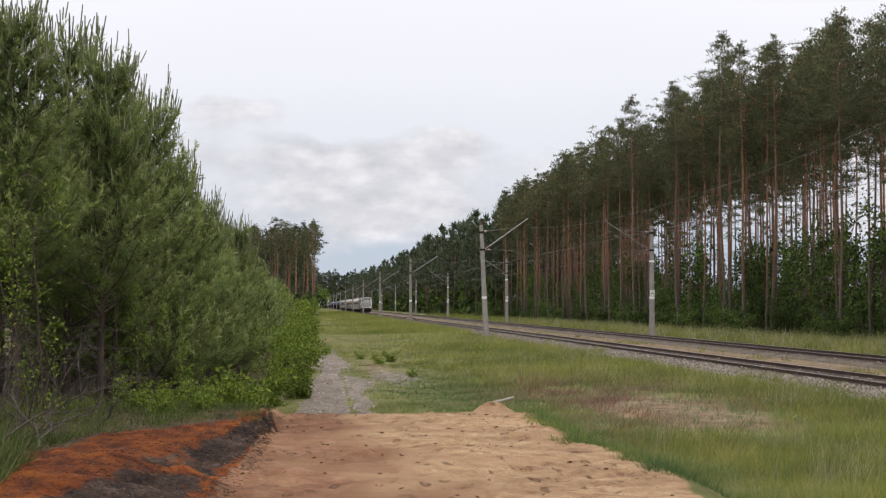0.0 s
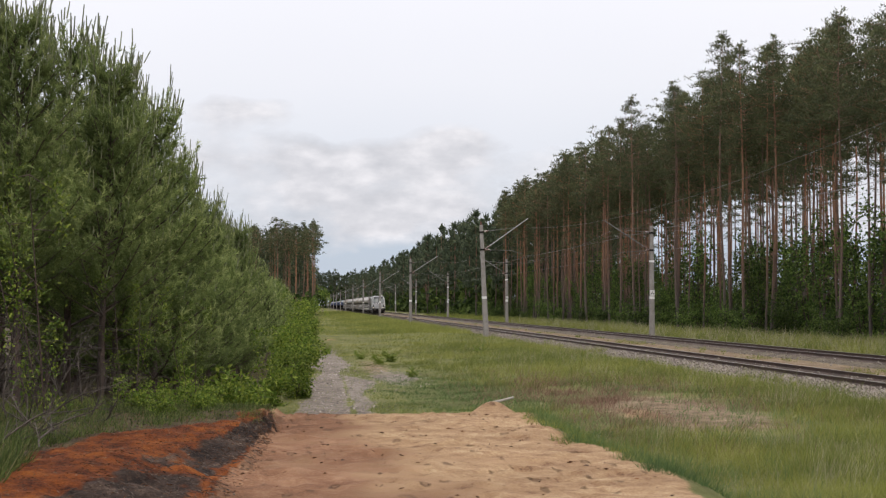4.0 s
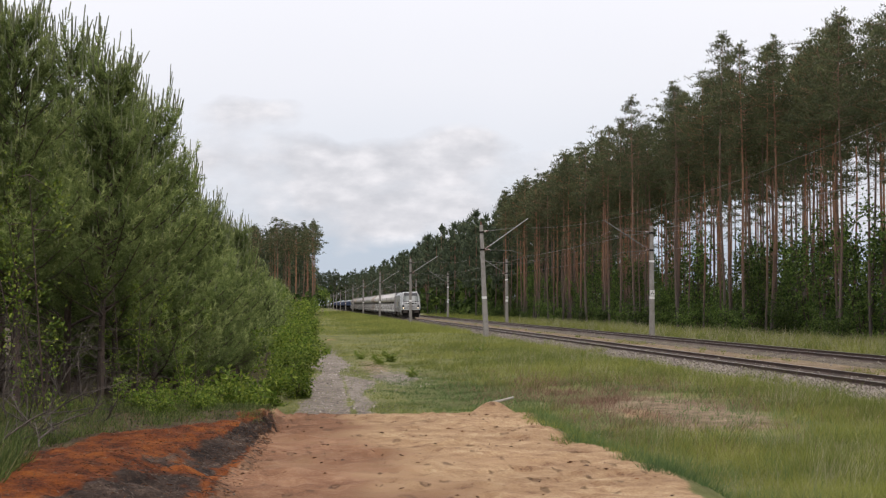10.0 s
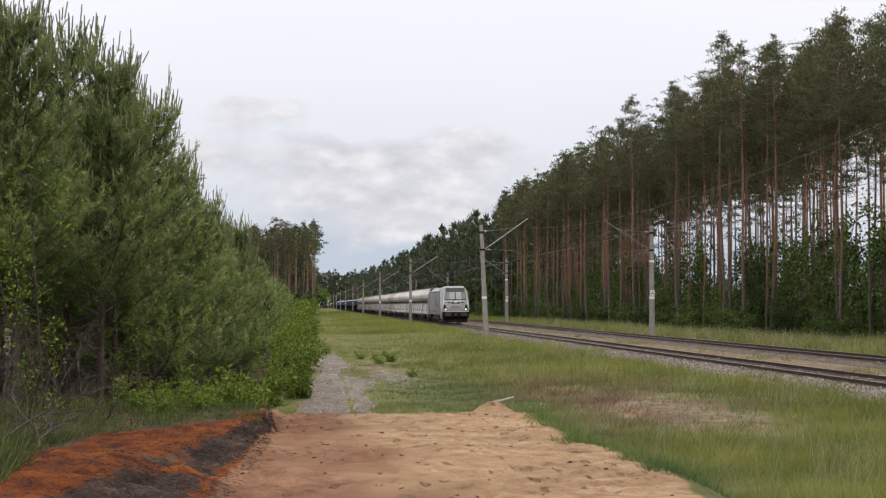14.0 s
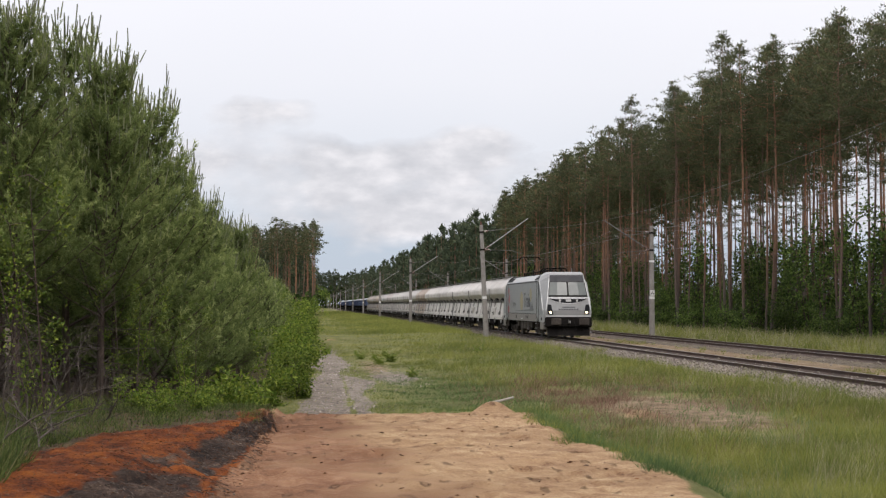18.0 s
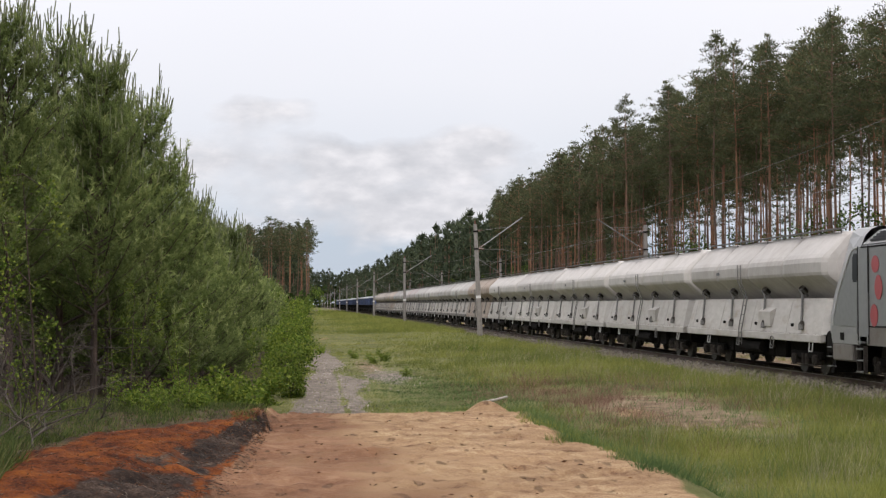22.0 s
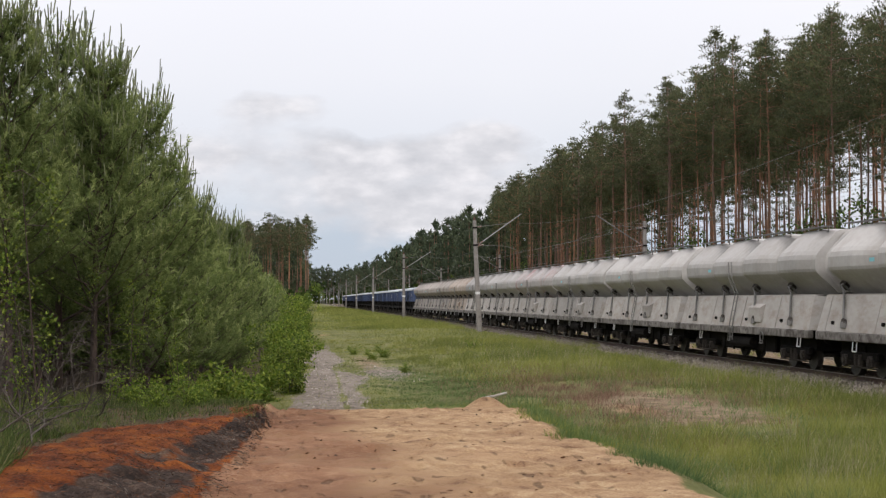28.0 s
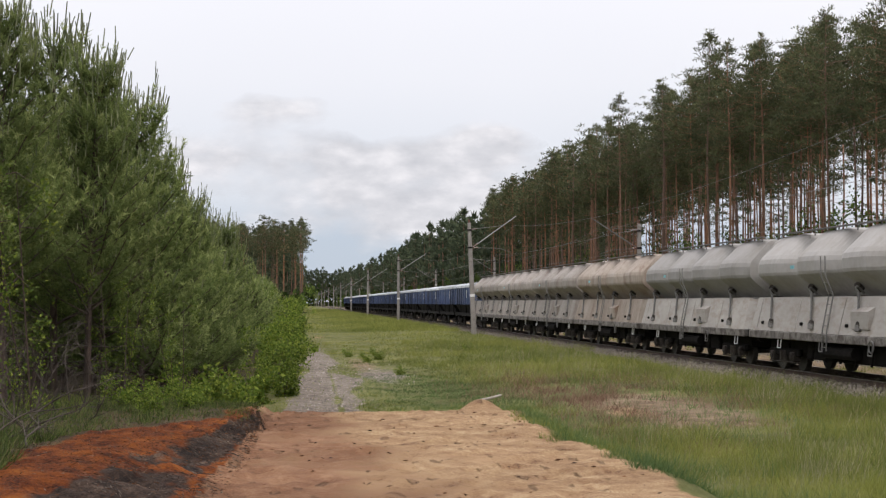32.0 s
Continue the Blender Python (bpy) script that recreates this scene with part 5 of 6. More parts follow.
def leaves(p, d, length, width, rng):
    """Folded pointed leaves: two triangles each on a shared midrib."""
    n = len(p)
    side = unit(np.cross(d, rng.normal(size=(n, 3))))
    lift = unit(np.cross(side, d)) * (np.asarray(width).reshape(-1, 1) * 0.2)
    L, W = np.asarray(length).reshape(-1, 1), np.asarray(width).reshape(-1, 1)
    mid = p + d * L * 0.45
    v = np.stack([p, mid - side * W / 2 + lift, p + d * L, mid + side * W / 2 + lift], 1).reshape(-1, 3)
    k = 4 * np.arange(n)
    return v, np.concatenate([np.stack([k, k + 1, k + 2], 1), np.stack([k, k + 2, k + 3], 1)])


def tubes(segs, n=5):
    """Tapered rods from rows of (p, q, r1, r2)."""
    p, q = np.array([s[0] for s in segs], float), np.array([s[1] for s in segs], float)
    r1, r2 = np.array([s[2] for s in segs], float), np.array([s[3] for s in segs], float)
    d = unit(q - p)
    ref = np.where(np.abs(d[:, 2:3]) > 0.9, np.array([[1.0, 0, 0]]), np.array([[0, 0, 1.0]]))
    a = unit(np.cross(d, ref))
    b = np.cross(d, a)
    vs = []
    for base, r in ((p, r1), (q, r2)):
        for i in range(n):
            t = 2 * math.pi * i / n
            vs.append(base + (a * math.cos(t) + b * math.sin(t)) * r[:, None])
    v = np.stack(vs, 1).reshape(-1, 3)
    k = 2 * n * np.arange(len(segs))
    f = []
    for i in range(n):
        j = (i + 1) % n
        f += [np.stack([k + i, k + j, k + n + j], 1), np.stack([k + i, k + n + j, k + n + i], 1)]
    return v, np.concatenate(f)


def joined(pieces):
    vs, fs, o = [], [], 0
    for v, f in pieces:
        vs.append(v)
        fs.append(f + o)
        o += len(v)
    return np.concatenate(vs), np.concatenate(fs)


def sphere_dirs(n, rng):
    return unit(rng.normal(size=(n, 3)))


def tall_pine_geometry(h, seed, clumps=36, tufts=36, needle=0.19, crown_from=0.58, spread=2.0, sides=7, cone=False, point=0.6, girth=0.14):
    """Old Scots pine: a bare leaning trunk, crooked limbs, a ragged crown of needle clumps narrowing to a broken point."""
    rng = np.random.default_rng(seed)
    bend, phase = rng.uniform(0.1, 0.5), rng.uniform(0, 6.28)
    zs = np.linspace(-0.3, h, 11 if sides > 4 else 5)

    def at(z):
        t = z / h
        return np.array([math.cos(phase) * bend * math.sin(2.2 * t) + 0.1 * math.sin(7 * t + phase), math.sin(phase) * bend * math.sin(2.2 * t) + 0.1 * math.cos(6 * t), z])

    rad = lambda z: girth * (1 - max(z, 0) / h) ** 0.7 + 0.02
    trunk = [(at(a), at(b), rad(a), rad(b)) for a, b in zip(zs, zs[1:])]
    limbs, centres = [], []
    for k in range(clumps):
        t = (k + rng.uniform(0, 1)) / clumps
        z = h * (crown_from + (0.99 - crown_from) * t)
        prof = min(1.0, 0.5 + 1.6 * t) * (1 - t) ** point + 0.06
        if cone:
            prof = (1 - t) ** 0.9 + 0.04
        L = spread * prof * rng.uniform(0.45, 1.3)
        az = rng.uniform(0, 6.28)
        p = at(z)
        q = p + np.array([math.cos(az) * L * 0.6, math.sin(az) * L * 0.6, L * 0.1])
        r = p + np.array([math.cos(az + 0.2) * L, math.sin(az + 0.2) * L, L * rng.uniform(0.1, 0.6)])
        limbs += [(p, q, 0.026, 0.018), (q, r, 0.018, 0.008)]
        size = 0.5 + 0.3 * (1 - t)
        centres += [(r, size), (q + rng.normal(size=3) * 0.25, size * 0.85)]
        for _ in range(2 if L > 1 else 1):
            s = r + rng.normal(size=3) * np.array([0.6, 0.6, 0.4]) * min(1.0, L)
            limbs.append((q, s, 0.012, 0.006))
            centres.append((s, size * 0.75))
    for k in range(12):
        z = h * rng.uniform(min(0.2, 0.5 * crown_from), crown_from)
        az, L = rng.uniform(0, 6.28), rng.uniform(0.4, 1.5)
        limbs.append((at(z), at(z) + np.array([math.cos(az) * L, math.sin(az) * L, rng.uniform(-0.4, 0.2)]), 0.02, 0.006))
    for k in range(4):
        az = rng.uniform(0, 6.28)
        tip = at(h) + np.array([math.cos(az) * 0.25, math.sin(az) * 0.25, rng.uniform(-0.6, 0.5)])
        limbs.append((at(h - 0.8), tip, 0.02, 0.008))
        centres.append((tip, 0.27))
    if not cone and sides > 4:
        low = np.random.default_rng(seed + 500)
        for k in range(6):
            z = h * (crown_from - 0.2 * low.uniform(0, 1) ** 1.3)
            az, L = low.uniform(0, 6.28), low.uniform(0.7, 1.7)
            p = at(z)
            r = p + np.array([math.cos(az) * L, math.sin(az) * L, low.uniform(-0.3, 0.3)])
            limbs.append((p, r, 0.022, 0.008))
            centres += [(r, 0.5), (0.4 * p + 0.6 * r + low.normal(size=3) * 0.2, 0.38)]
    ps, ds, ts = [], [], []
    for c, r in centres:
        n = max(4, int(tufts * rng.uniform(0.6, 1.35) * min(1.0, r / 0.5)))
        o = sphere_dirs(n, rng) * r * rng.uniform(0.2, 1.0, (n, 1)) * np.array([1.1, 1.1, 0.55])
        ps.append(c + o)
        ds.append(unit(o / r + np.array([0, 0, 0.7]) + rng.normal(size=(n, 3)) * 0.45))
        # clump tops paler, undersides darker: light from above put into the tone
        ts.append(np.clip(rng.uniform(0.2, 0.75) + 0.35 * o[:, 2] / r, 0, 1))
    p, d = np.concatenate(ps), np.concatenate(ds)
    crown = blades(p, d, rng.uniform(0.7, 1.4, len(p)) * needle, rng.uniform(0.3, 0.6, len(p)) * needle, rng)
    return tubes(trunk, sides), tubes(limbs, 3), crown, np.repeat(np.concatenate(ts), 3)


def build_tall_pine(h, seed, **kw):
    tree = empty("pine_tree", "tall Scots pine with bare orange-brown trunk and dark crown", "tree", "tall pines of the forest")
    t, l, c, tone = tall_pine_geometry(h, seed, **kw)
    mesh_np("trunk", *joined([t, l]), M_PINE_BARK, tree, "orange-brown bark", smooth=True)
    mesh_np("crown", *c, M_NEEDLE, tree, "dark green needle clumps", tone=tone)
    return tree


def grow_forest():
    rng = np.random.default_rng(11)
    shapes = ((22.9, 0.68, 2.7, 0.5), (23.5, 0.65, 2.6, 0.7), (22.3, 0.67, 2.7, 0.45), (23.8, 0.7, 2.4, 0.75), (23.0, 0.65, 2.8, 0.55), (22.6, 0.7, 2.7, 0.42))
    kinds = [build_tall_pine(h, 20 + i, crown_from=cf, spread=sp, point=pt, girth=0.125 - 0.011 * i) for i, (h, cf, sp, pt) in enumerate(shapes)]
    kinds += [build_tall_pine(h, 30 + i, crown_from=cf, spread=sp, point=pt, tufts=17, needle=0.3, sides=5, girth=0.14 - 0.015 * i) for i, (h, cf, sp, pt) in enumerate(shapes[:4])]
    spots = []
    for ix, x in enumerate((36.0, 38.6, 41.8, 45.5, 50.0, 55.5)):
        y = 62 + ix * 1.3
        while y < 272:
            spots.append((x + rng.uniform(-1.9, 1.9), y))
            y += rng.uniform(3.0, 6.2) * (1.2 if x > 44 and y < 150 else 1.0)
    spots += [(37.6, 88.0), (40.4, 92.5), (38.6, 97.0), (41.8, 86.0), (37.2, 103.0)]
    for ix, x in enumerate((0.3, -4.0, -8.5, -13.5, -19)):
        y = 345 + rng.uniform(-2, 2)
        while y < 385:
            spots.append((x + rng.uniform(-1.5, 1.5), y))
            y += rng.uniform(4.5, 8)
    seen = set()
    for x, y in spots:
        k = int(rng.integers(6) if y < 165 else rng.integers(6, 10))
        s = rng.uniform(0.93, 1.035) * (1.0 if y <= 98 else 0.97 if y > 300 else 1.02 if y < 112 else 1.08 if y < 152 else 1.04 if y < 172 else 0.99)
        m = pose(x, y, 0, 0, 0, rng.uniform(0, 360)) @ Matrix.Diagonal((s, s, s, 1))
        if k in seen:
            copy_thing(kinds[k], m)
        else:
            seen.add(k)
            kinds[k].matrix_basis = m


def far_woods():
    """Woods too far off to count, and those beside and behind the camera."""
    rng = np.random.default_rng(5)
    kit = [tall_pine_geometry(21, 90 + i, clumps=17, tufts=7, needle=1.0, crown_from=0.22 if i < 3 else 0.42, spread=2.7, sides=4, cone=i < 3) for i in range(4)]
    spots = []
    for x in (36, 40, 45, 50.5, 57):
        y = 274.0
        while y < 1000:
            bend = max(0, y - 700) * 0.022
            spots.append((x - bend + rng.uniform(-2, 2), y, 1))
            y += rng.uniform(4.5, 7.5) * (1 + (y - 348) / 700)
    for y in (1012, 1024, 1037, 1050):
        spots += [(x + rng.uniform(-1.5, 1.5), y + rng.uniform(-4, 4), rng.uniform(1.0, 1.2)) for x in np.arange(-190, 60, 2.3)]
    for x in (-1.5, -6, -12, -19, -27):
        spots += [(x - max(0, y - 600) * 0.012 + rng.uniform(-1.5, 1.5), y, 1) for y in np.arange(388, 1005, 9.0)]
    for x in (61, 67, 74):
        spots += [(x + rng.uniform(-2, 2), y, 1) for y in np.arange(300, 400, 6)]
    for x in (37, 43, 49):
        spots += [(x + rng.uniform(-2, 2), y, 1) for y in np.arange(-190, 62, 7.0)]
    wood, crown = [], []
    for x, y, s in spots:
        t, l, c, _ = kit[int(rng.integers(4))]
        a = rng.uniform(0, 6.28)
        R = np.array([[math.cos(a), -math.sin(a), 0], [math.sin(a), math.cos(a), 0], [0, 0, 1]]) * s * rng.uniform(0.88, 1.08)
        o = np.array([x, y, 0])
        wood.append((t[0] @ R.T + o, t[1]))
        crown.append((c[0] @ R.T + o, c[1]))
    n = 9000
    u = rng.uniform(0, 1, n)
    y = 280 * (1000 / 280) ** u
    px = 34.5 - np.maximum(0, y - 700) * 0.022 + rng.uniform(0, 7, n)
    back = rng.uniform(0, 1, n) < 0.25
    px, y = np.where(back, rng.uniform(-180, 40, n), px), np.where(back, 1006 + rng.uniform(-6, 6, n), y)
    left = rng.uniform(0, 1, n) < 0.12
    px, y = np.where(left, rng.uniform(-26, 1.5, n), px), np.where(left, rng.uniform(341, 352, n), y)
    p = np.stack([px, y, 7.5 * rng.uniform(0, 1, n) ** 1.6 * np.where(left, 0.6, np.where(back, 1.9, 1.0))], 1)
    brush = leaves(p, sphere_dirs(n, rng), rng.uniform(0.9, 2.0, n) * (0.4 + y / 480), rng.uniform(0.7, 1.5, n) * (0.4 + y / 480), rng)
    woods = tagged(new("distant_woods"), "distant dark pine woods along the railway", "woods", kind="stuff")
    mesh_np("trunks", *joined(wood), M_PINE_BARK, woods)
    mesh_np("crowns", *joined(crown), M_SPRUCE, woods)
    mesh_np("brushwood", *brush, M_LEAF_DARK, woods)


def young_pine_geometry(h, seed, width=1.35, n_need=26, bare=0.9, fat=1.0):
    """Young pine: whorls of upswept branches, each forked into brushes of needles, upright pale candles at the tips."""
    rng = np.random.default_rng(seed)
    lean = rng.normal(size=2) * 0.12
    coarse = fat > 1.5
    up = np.array([0, 0, 1.0])
    at = lambda z: np.array([lean[0] * (z / h) ** 2, lean[1] * (z / h) ** 2, z])
    wood = [(at(z0), at(z1), 0.075 * (1 - z0 / h) + 0.012, 0.075 * (1 - z1 / h) + 0.012) for z0, z1 in zip(np.linspace(-0.2, h, 9)[:-1], np.linspace(-0.2, h, 9)[1:])]
    dead, shoots, candles = [], [], []
    z = bare * 0.3
    while z < h - 0.2:
        n_b = int(rng.integers(5, 7))
        turn = rng.uniform(0, 6.28)
        for b in range(n_b):
            az = turn + 6.283 * b / n_b + rng.normal() * 0.25
            frac = z / h
            o = np.array([math.cos(az), math.sin(az), 0])
            side = np.array([-o[1], o[0], 0])
            L = width * min(1.0, 1.35 * (1 - frac) ** 0.85) * rng.uniform(0.6, 1.15) + 0.1
            rise = 0.25 + 0.75 * frac
            p0 = at(z) + np.array([0, 0, rng.uniform(-0.1, 0.1)])
            if z < bare:
                e = p0 + o * L * rng.uniform(0.25, 0.8) + np.array([0, 0, rng.uniform(-0.3, 0.15)])
                dead += [(p0, e, 0.01, 0.006)] + [(e, e + unit(o + rng.normal(size=3) * 0.7) * rng.uniform(0.1, 0.45), 0.006, 0.002) for _ in range(2)]
                continue
            on = lambda t: p0 + o * L * t + up * L * (rise * t * 0.7 + 0.35 * t * t)
            pts = [on(t) for t in ((0, 1.0) if coarse else (0, 0.5, 1.0))]
            for a, c, r in zip(pts, pts[1:], (0.02, 0.012)):
                wood.append((a, c, r, r * 0.6))
            n_t = max(2, int(2 + L * 4.2))
            base_tone = rng.uniform(-0.15, 0.15)
            for k in range(n_t + 1):
                t = 0.3 + 0.7 * k / n_t
                q = on(t)
                way = unit(o * 0.7 + up * (rise * 0.8 + 0.5 * t))
                for sgn in ((-1, 1) if k < n_t else (0,)):
                    ax = unit(way * rng.uniform(0.5, 0.9) + side * sgn * rng.uniform(0.5, 1.0) + up * rng.uniform(0.05, 0.5))
                    l = (rng.uniform(0.22, 0.4) * (1.25 - 0.55 * t)) if sgn else 0.32
                    shoots.append((q, ax, l, 0.12 + 0.42 * t + base_tone + rng.uniform(-0.1, 0.15)))
                    fork = q + ax * l
                    for _ in range(2 if not coarse else 1):
                        a2 = unit(ax * 0.8 + rng.normal(size=3) * 0.45 + up * 0.4)
                        l2 = rng.uniform(0.12, 0.22)
                        shoots.append((fork - ax * l * rng.uniform(0, 0.4), a2, l2, 0.3 + 0.4 * t + base_tone + rng.uniform(-0.12, 0.25)))
                        if rng.random() < 0.02 + 0.5 * frac ** 4:
                            candles.append((fork + a2 * l2, unit(a2 * 0.3 + up + rng.normal(size=3) * 0.1), rng.uniform(0.14, 0.3) * (0.35 + 0.95 * frac)))
            if rng.random() < 1.6 * frac - 0.45:
                candles.append((on(1.0) + way * 0.25, unit(o * 0.2 + up), rng.uniform(0.22, 0.42) * (0.4 + 0.9 * frac)))
        z += rng.uniform(0.26, 0.38)
    for az in np.arange(0, 6.28, 1.26):
        candles.append((at(h - 0.12), unit(np.array([math.cos(az) * 0.5, math.sin(az) * 0.5, 1.0])), rng.uniform(0.28, 0.42)))
    candles.append((at(h - 0.1), up, 0.65))
    P, A, L, T = (np.array([s[k] for s in shoots]) for k in range(4))
    i = np.repeat(np.arange(len(P)), np.maximum(3, (n_need * L / 0.25).astype(int)))
    t = rng.uniform(0, 1.0, len(i))
    rad = unit(np.cross(A[i], rng.normal(size=(len(i), 3))))
    base = P[i] + A[i] * (L[i] * t)[:, None]
    need = blades(base, unit(A[i] * 0.75 + rad * rng.uniform(0.45, 0.95, (len(i), 1))), rng.uniform(0.07, 0.12, len(i)) * (1.0 if not coarse else 1.3), rng.uniform(0.01, 0.017, len(i)) * fat, rng)
    tone = np.repeat(np.clip(T[i] + 0.3 * (t - 0.5), 0, 1), 3)
    candles = candles[::3] if coarse else candles
    C, D, M = np.array([c[0] for c in candles]), np.array([c[1] for c in candles]), np.array([c[2] for c in candles])
    core = tubes([(c, c + d * m, 0.011, 0.008) for c, d, m in zip(C, D, M)], 4)
    i = np.repeat(np.arange(len(C)), 10 if not coarse else 2)
    rad = unit(np.cross(D[i], rng.normal(size=(len(i), 3))))
    fuzz = blades(C[i] + D[i] * M[i][:, None] * rng.uniform(0, 0.95, (len(i), 1)), unit(D[i] + rad * 0.35), rng.uniform(0.03, 0.055, len(i)), np.full(len(i), 0.009 * fat), rng)
    return tubes(wood, 3), (tubes(dead, 3) if dead else None), need, tone, joined([core, fuzz])


def build_young_pine(h, seed, **kw):
    tree = empty("young_pine", "bushy young pine with pale upright spring candles", "tree", "young pines beside the path")
    w, dd, n, tone, c = young_pine_geometry(h, seed, **kw)
    trunk = mesh_np("trunk", *w, M_YOUNG_BARK, tree, "dark brown bark")
    if dd:
        mesh_np("dead_wood", *dd, M_TWIG, trunk, "bare grey dead twigs")
    mesh_np("needle_foliage", *n, M_YNEEDLE, tree, "green needle brushes", tone=tone)
    tagged(mesh_np("new_growth", *c, M_CANDLE, tree, "pale green new shoots"), kind="stuff")
    return tree


SWAYING = []
GUSTS = ((0, 0.0), (6, 0.6), (9, 0.45), (13, 0.25), (16, -0.1), (19, -0.6), (23, -0.7), (28, -0.35), (32, -0.25))


def grow_young_pines():
    rng = np.random.default_rng(3)
    sizes = ((6.0, 1.35, 1.7), (5.6, 1.3, 1.3), (6.4, 1.35, 1.9), (5.2, 1.15, 0.5))
    kinds = [build_young_pine(h, 40 + i, width=w, bare=b) for i, (h, w, b) in enumerate(sizes)]
    kinds += [build_young_pine(h, 50 + i, width=w, bare=b, n_need=nn, fat=f) for i, (h, w, b, nn, f) in enumerate(((4.6, 1.05, 0.3, 14, 1.49), (4.6, 1.3, 0.4, 6, 4.0), (4.2, 1.3, 0.4, 6, 4.0), (5.0, 1.3, 1.4, 6, 4.0)))]
    tall = [6.55, 6.15, 6.95, 5.7, 5.1, 5.0, 4.6, 5.4]
    # x, y, kind, whole height
    rows = [(-4.0, 20.6, 2, 5.85), (-5.2, 18.6, 0, 5.6), (-4.9, 22.4, 1, 6.3), (-3.2, 23.2, 0, 6.8), (-5.6, 25.5, 2, 7.0), (-4.1, 25.6, 1, 6.7), (-2.95, 28.5, 3, 6.4), (-3.5, 27.0, 2, 6.4),
            (-4.0, 29.6, 3, 6.0), (-5.1, 30.6, 0, 6.8), (-7.0, 29.8, 2, 7.0), (-2.75, 31.0, 3, 4.8), (-2.4, 33.5, 1, 4.9), (-4.1, 34.4, 2, 5.6), (-6.1, 35.2, 0, 6.4), (-2.45, 36.8, 3, 4.2)]
    y = 39.0
    while y < 125:
        for x in (-2.4, -4.15, -6.45):
            rows.append((x + 0.006 * (y - 39) + rng.uniform(-0.4, 0.25), y + rng.uniform(-0.8, 0.8), int(rng.choice((3, 4, 4) if y < 46 and x > -5 else (4, 4) if y < 60 and x > -3.5 else (5, 6))), rng.uniform(3.9, 4.5) + (0.5 if x < -3 else 0.0)))
        y += 2.2 + 0.012 * y
    for x in (-8.3, -10.4):
        for y in np.arange(20, 75, 3.4):
            rows.append((x + rng.uniform(-0.8, 0.8), y + rng.uniform(-1, 1), 7, rng.uniform(5.8, 7.0)))
    seen = set()
    for x, y, k, height in rows:
        s, az = (height + 0.05) / tall[k], rng.uniform(0, 360)
        at = (x, y, float(ground_z(x, y)) - 0.05)
        m = pose(*at, 0, 0, az) @ Matrix.Diagonal((s, s, s, 1))
        tree = kinds[k]
        if k in seen:
            tree = copy_thing(kinds[k], m)
        else:
            seen.add(k)
            tree.matrix_basis = m
        if y < 40 and x > -6.5:
            SWAYING.append((tree, at, az))


def bush_geometry(h, w, seed, n_leaf, leaf, stems=7, simple=False):
    rng = np.random.default_rng(seed)
    wood, ends = [], []
    for k in range(stems):
        az, L = rng.uniform(0, 6.28), rng.uniform(0.55, 1.0)
        p = np.array([rng.normal() * 0.06 * w, rng.normal() * 0.06 * w, -0.05])
        q = p + np.array([math.cos(az) * w * 0.22 * L, math.sin(az) * w * 0.22 * L, h * 0.5 * L])
        r = q + np.array([math.cos(az) * w * 0.2 * L, math.sin(az) * w * 0.2 * L, h * 0.45 * L])
        wood += [(p, q, 0.005 * h, 0.0035 * h), (q, r, 0.0035 * h, 0.0015 * h)]
        for t in np.linspace(0.1, 1, 5):
            b = (p + (q - p) * t * 2) if t < 0.5 else (q + (r - q) * (t - 0.5) * 2)
            for _ in range(2):
                e = b + sphere_dirs(1, rng)[0] * np.array([0.26 * w, 0.26 * w, 0.16 * h]) * rng.uniform(0.4, 1.1)
                e[2] = max(e[2], 0.04 * h)
                wood.append((b, e, 0.0022 * h, 0.001 * h))
                ends.append(e)
    ends = np.array(ends)
    i = rng.integers(len(ends), size=n_leaf)
    off = sphere_dirs(n_leaf, rng) * np.array([0.13 * w, 0.13 * w, 0.1 * h]) * rng.uniform(0.1, 1.0, (n_leaf, 1))
    p = ends[i] + off
    p[:, 2] = np.maximum(p[:, 2], 0.02)
    d = unit(unit(off) * 0.8 + rng.normal(size=(n_leaf, 3)) * 0.5 + np.array([0, 0, 0.15]))
    if simple:
        return tubes(wood, 3), blades(p, d, rng.uniform(0.7, 1.3, n_leaf) * leaf, rng.uniform(0.7, 1.0, n_leaf) * leaf, rng)
    return tubes(wood, 3), leaves(p, d, rng.uniform(0.7, 1.3, n_leaf) * leaf, rng.uniform(0.5, 0.75, n_leaf) * leaf, rng)


def build_bush(name, label, group, mat, h, w, seed, n_leaf, leaf, stems=7, simple=False):
    b = empty(name, label, "shrub", group)
    wd, lv = bush_geometry(h, w, seed, n_leaf, leaf, stems, simple)
    mesh_np("stem_wood", *wd, M_YOUNG_BARK, b)
    mesh_np("foliage", *lv, mat, b, "fresh green leaves")
    return b


def scatter(kinds, spots, rng):
    seen = set()
    for x, y, k, s in spots:
        m = pose(x, y, float(ground_z(x, y)) - 0.02, 0, 0, rng.uniform(0, 360)) @ Matrix.Diagonal((s, s, s, 1))
        if k in seen:
            copy_thing(kinds[k], m)
        else:
            seen.add(k)
            kinds[k].matrix_basis = m
    for k, b in enumerate(kinds):
        if k not in seen:
            b.matrix_basis = pose(-9 - k, 60, 0)


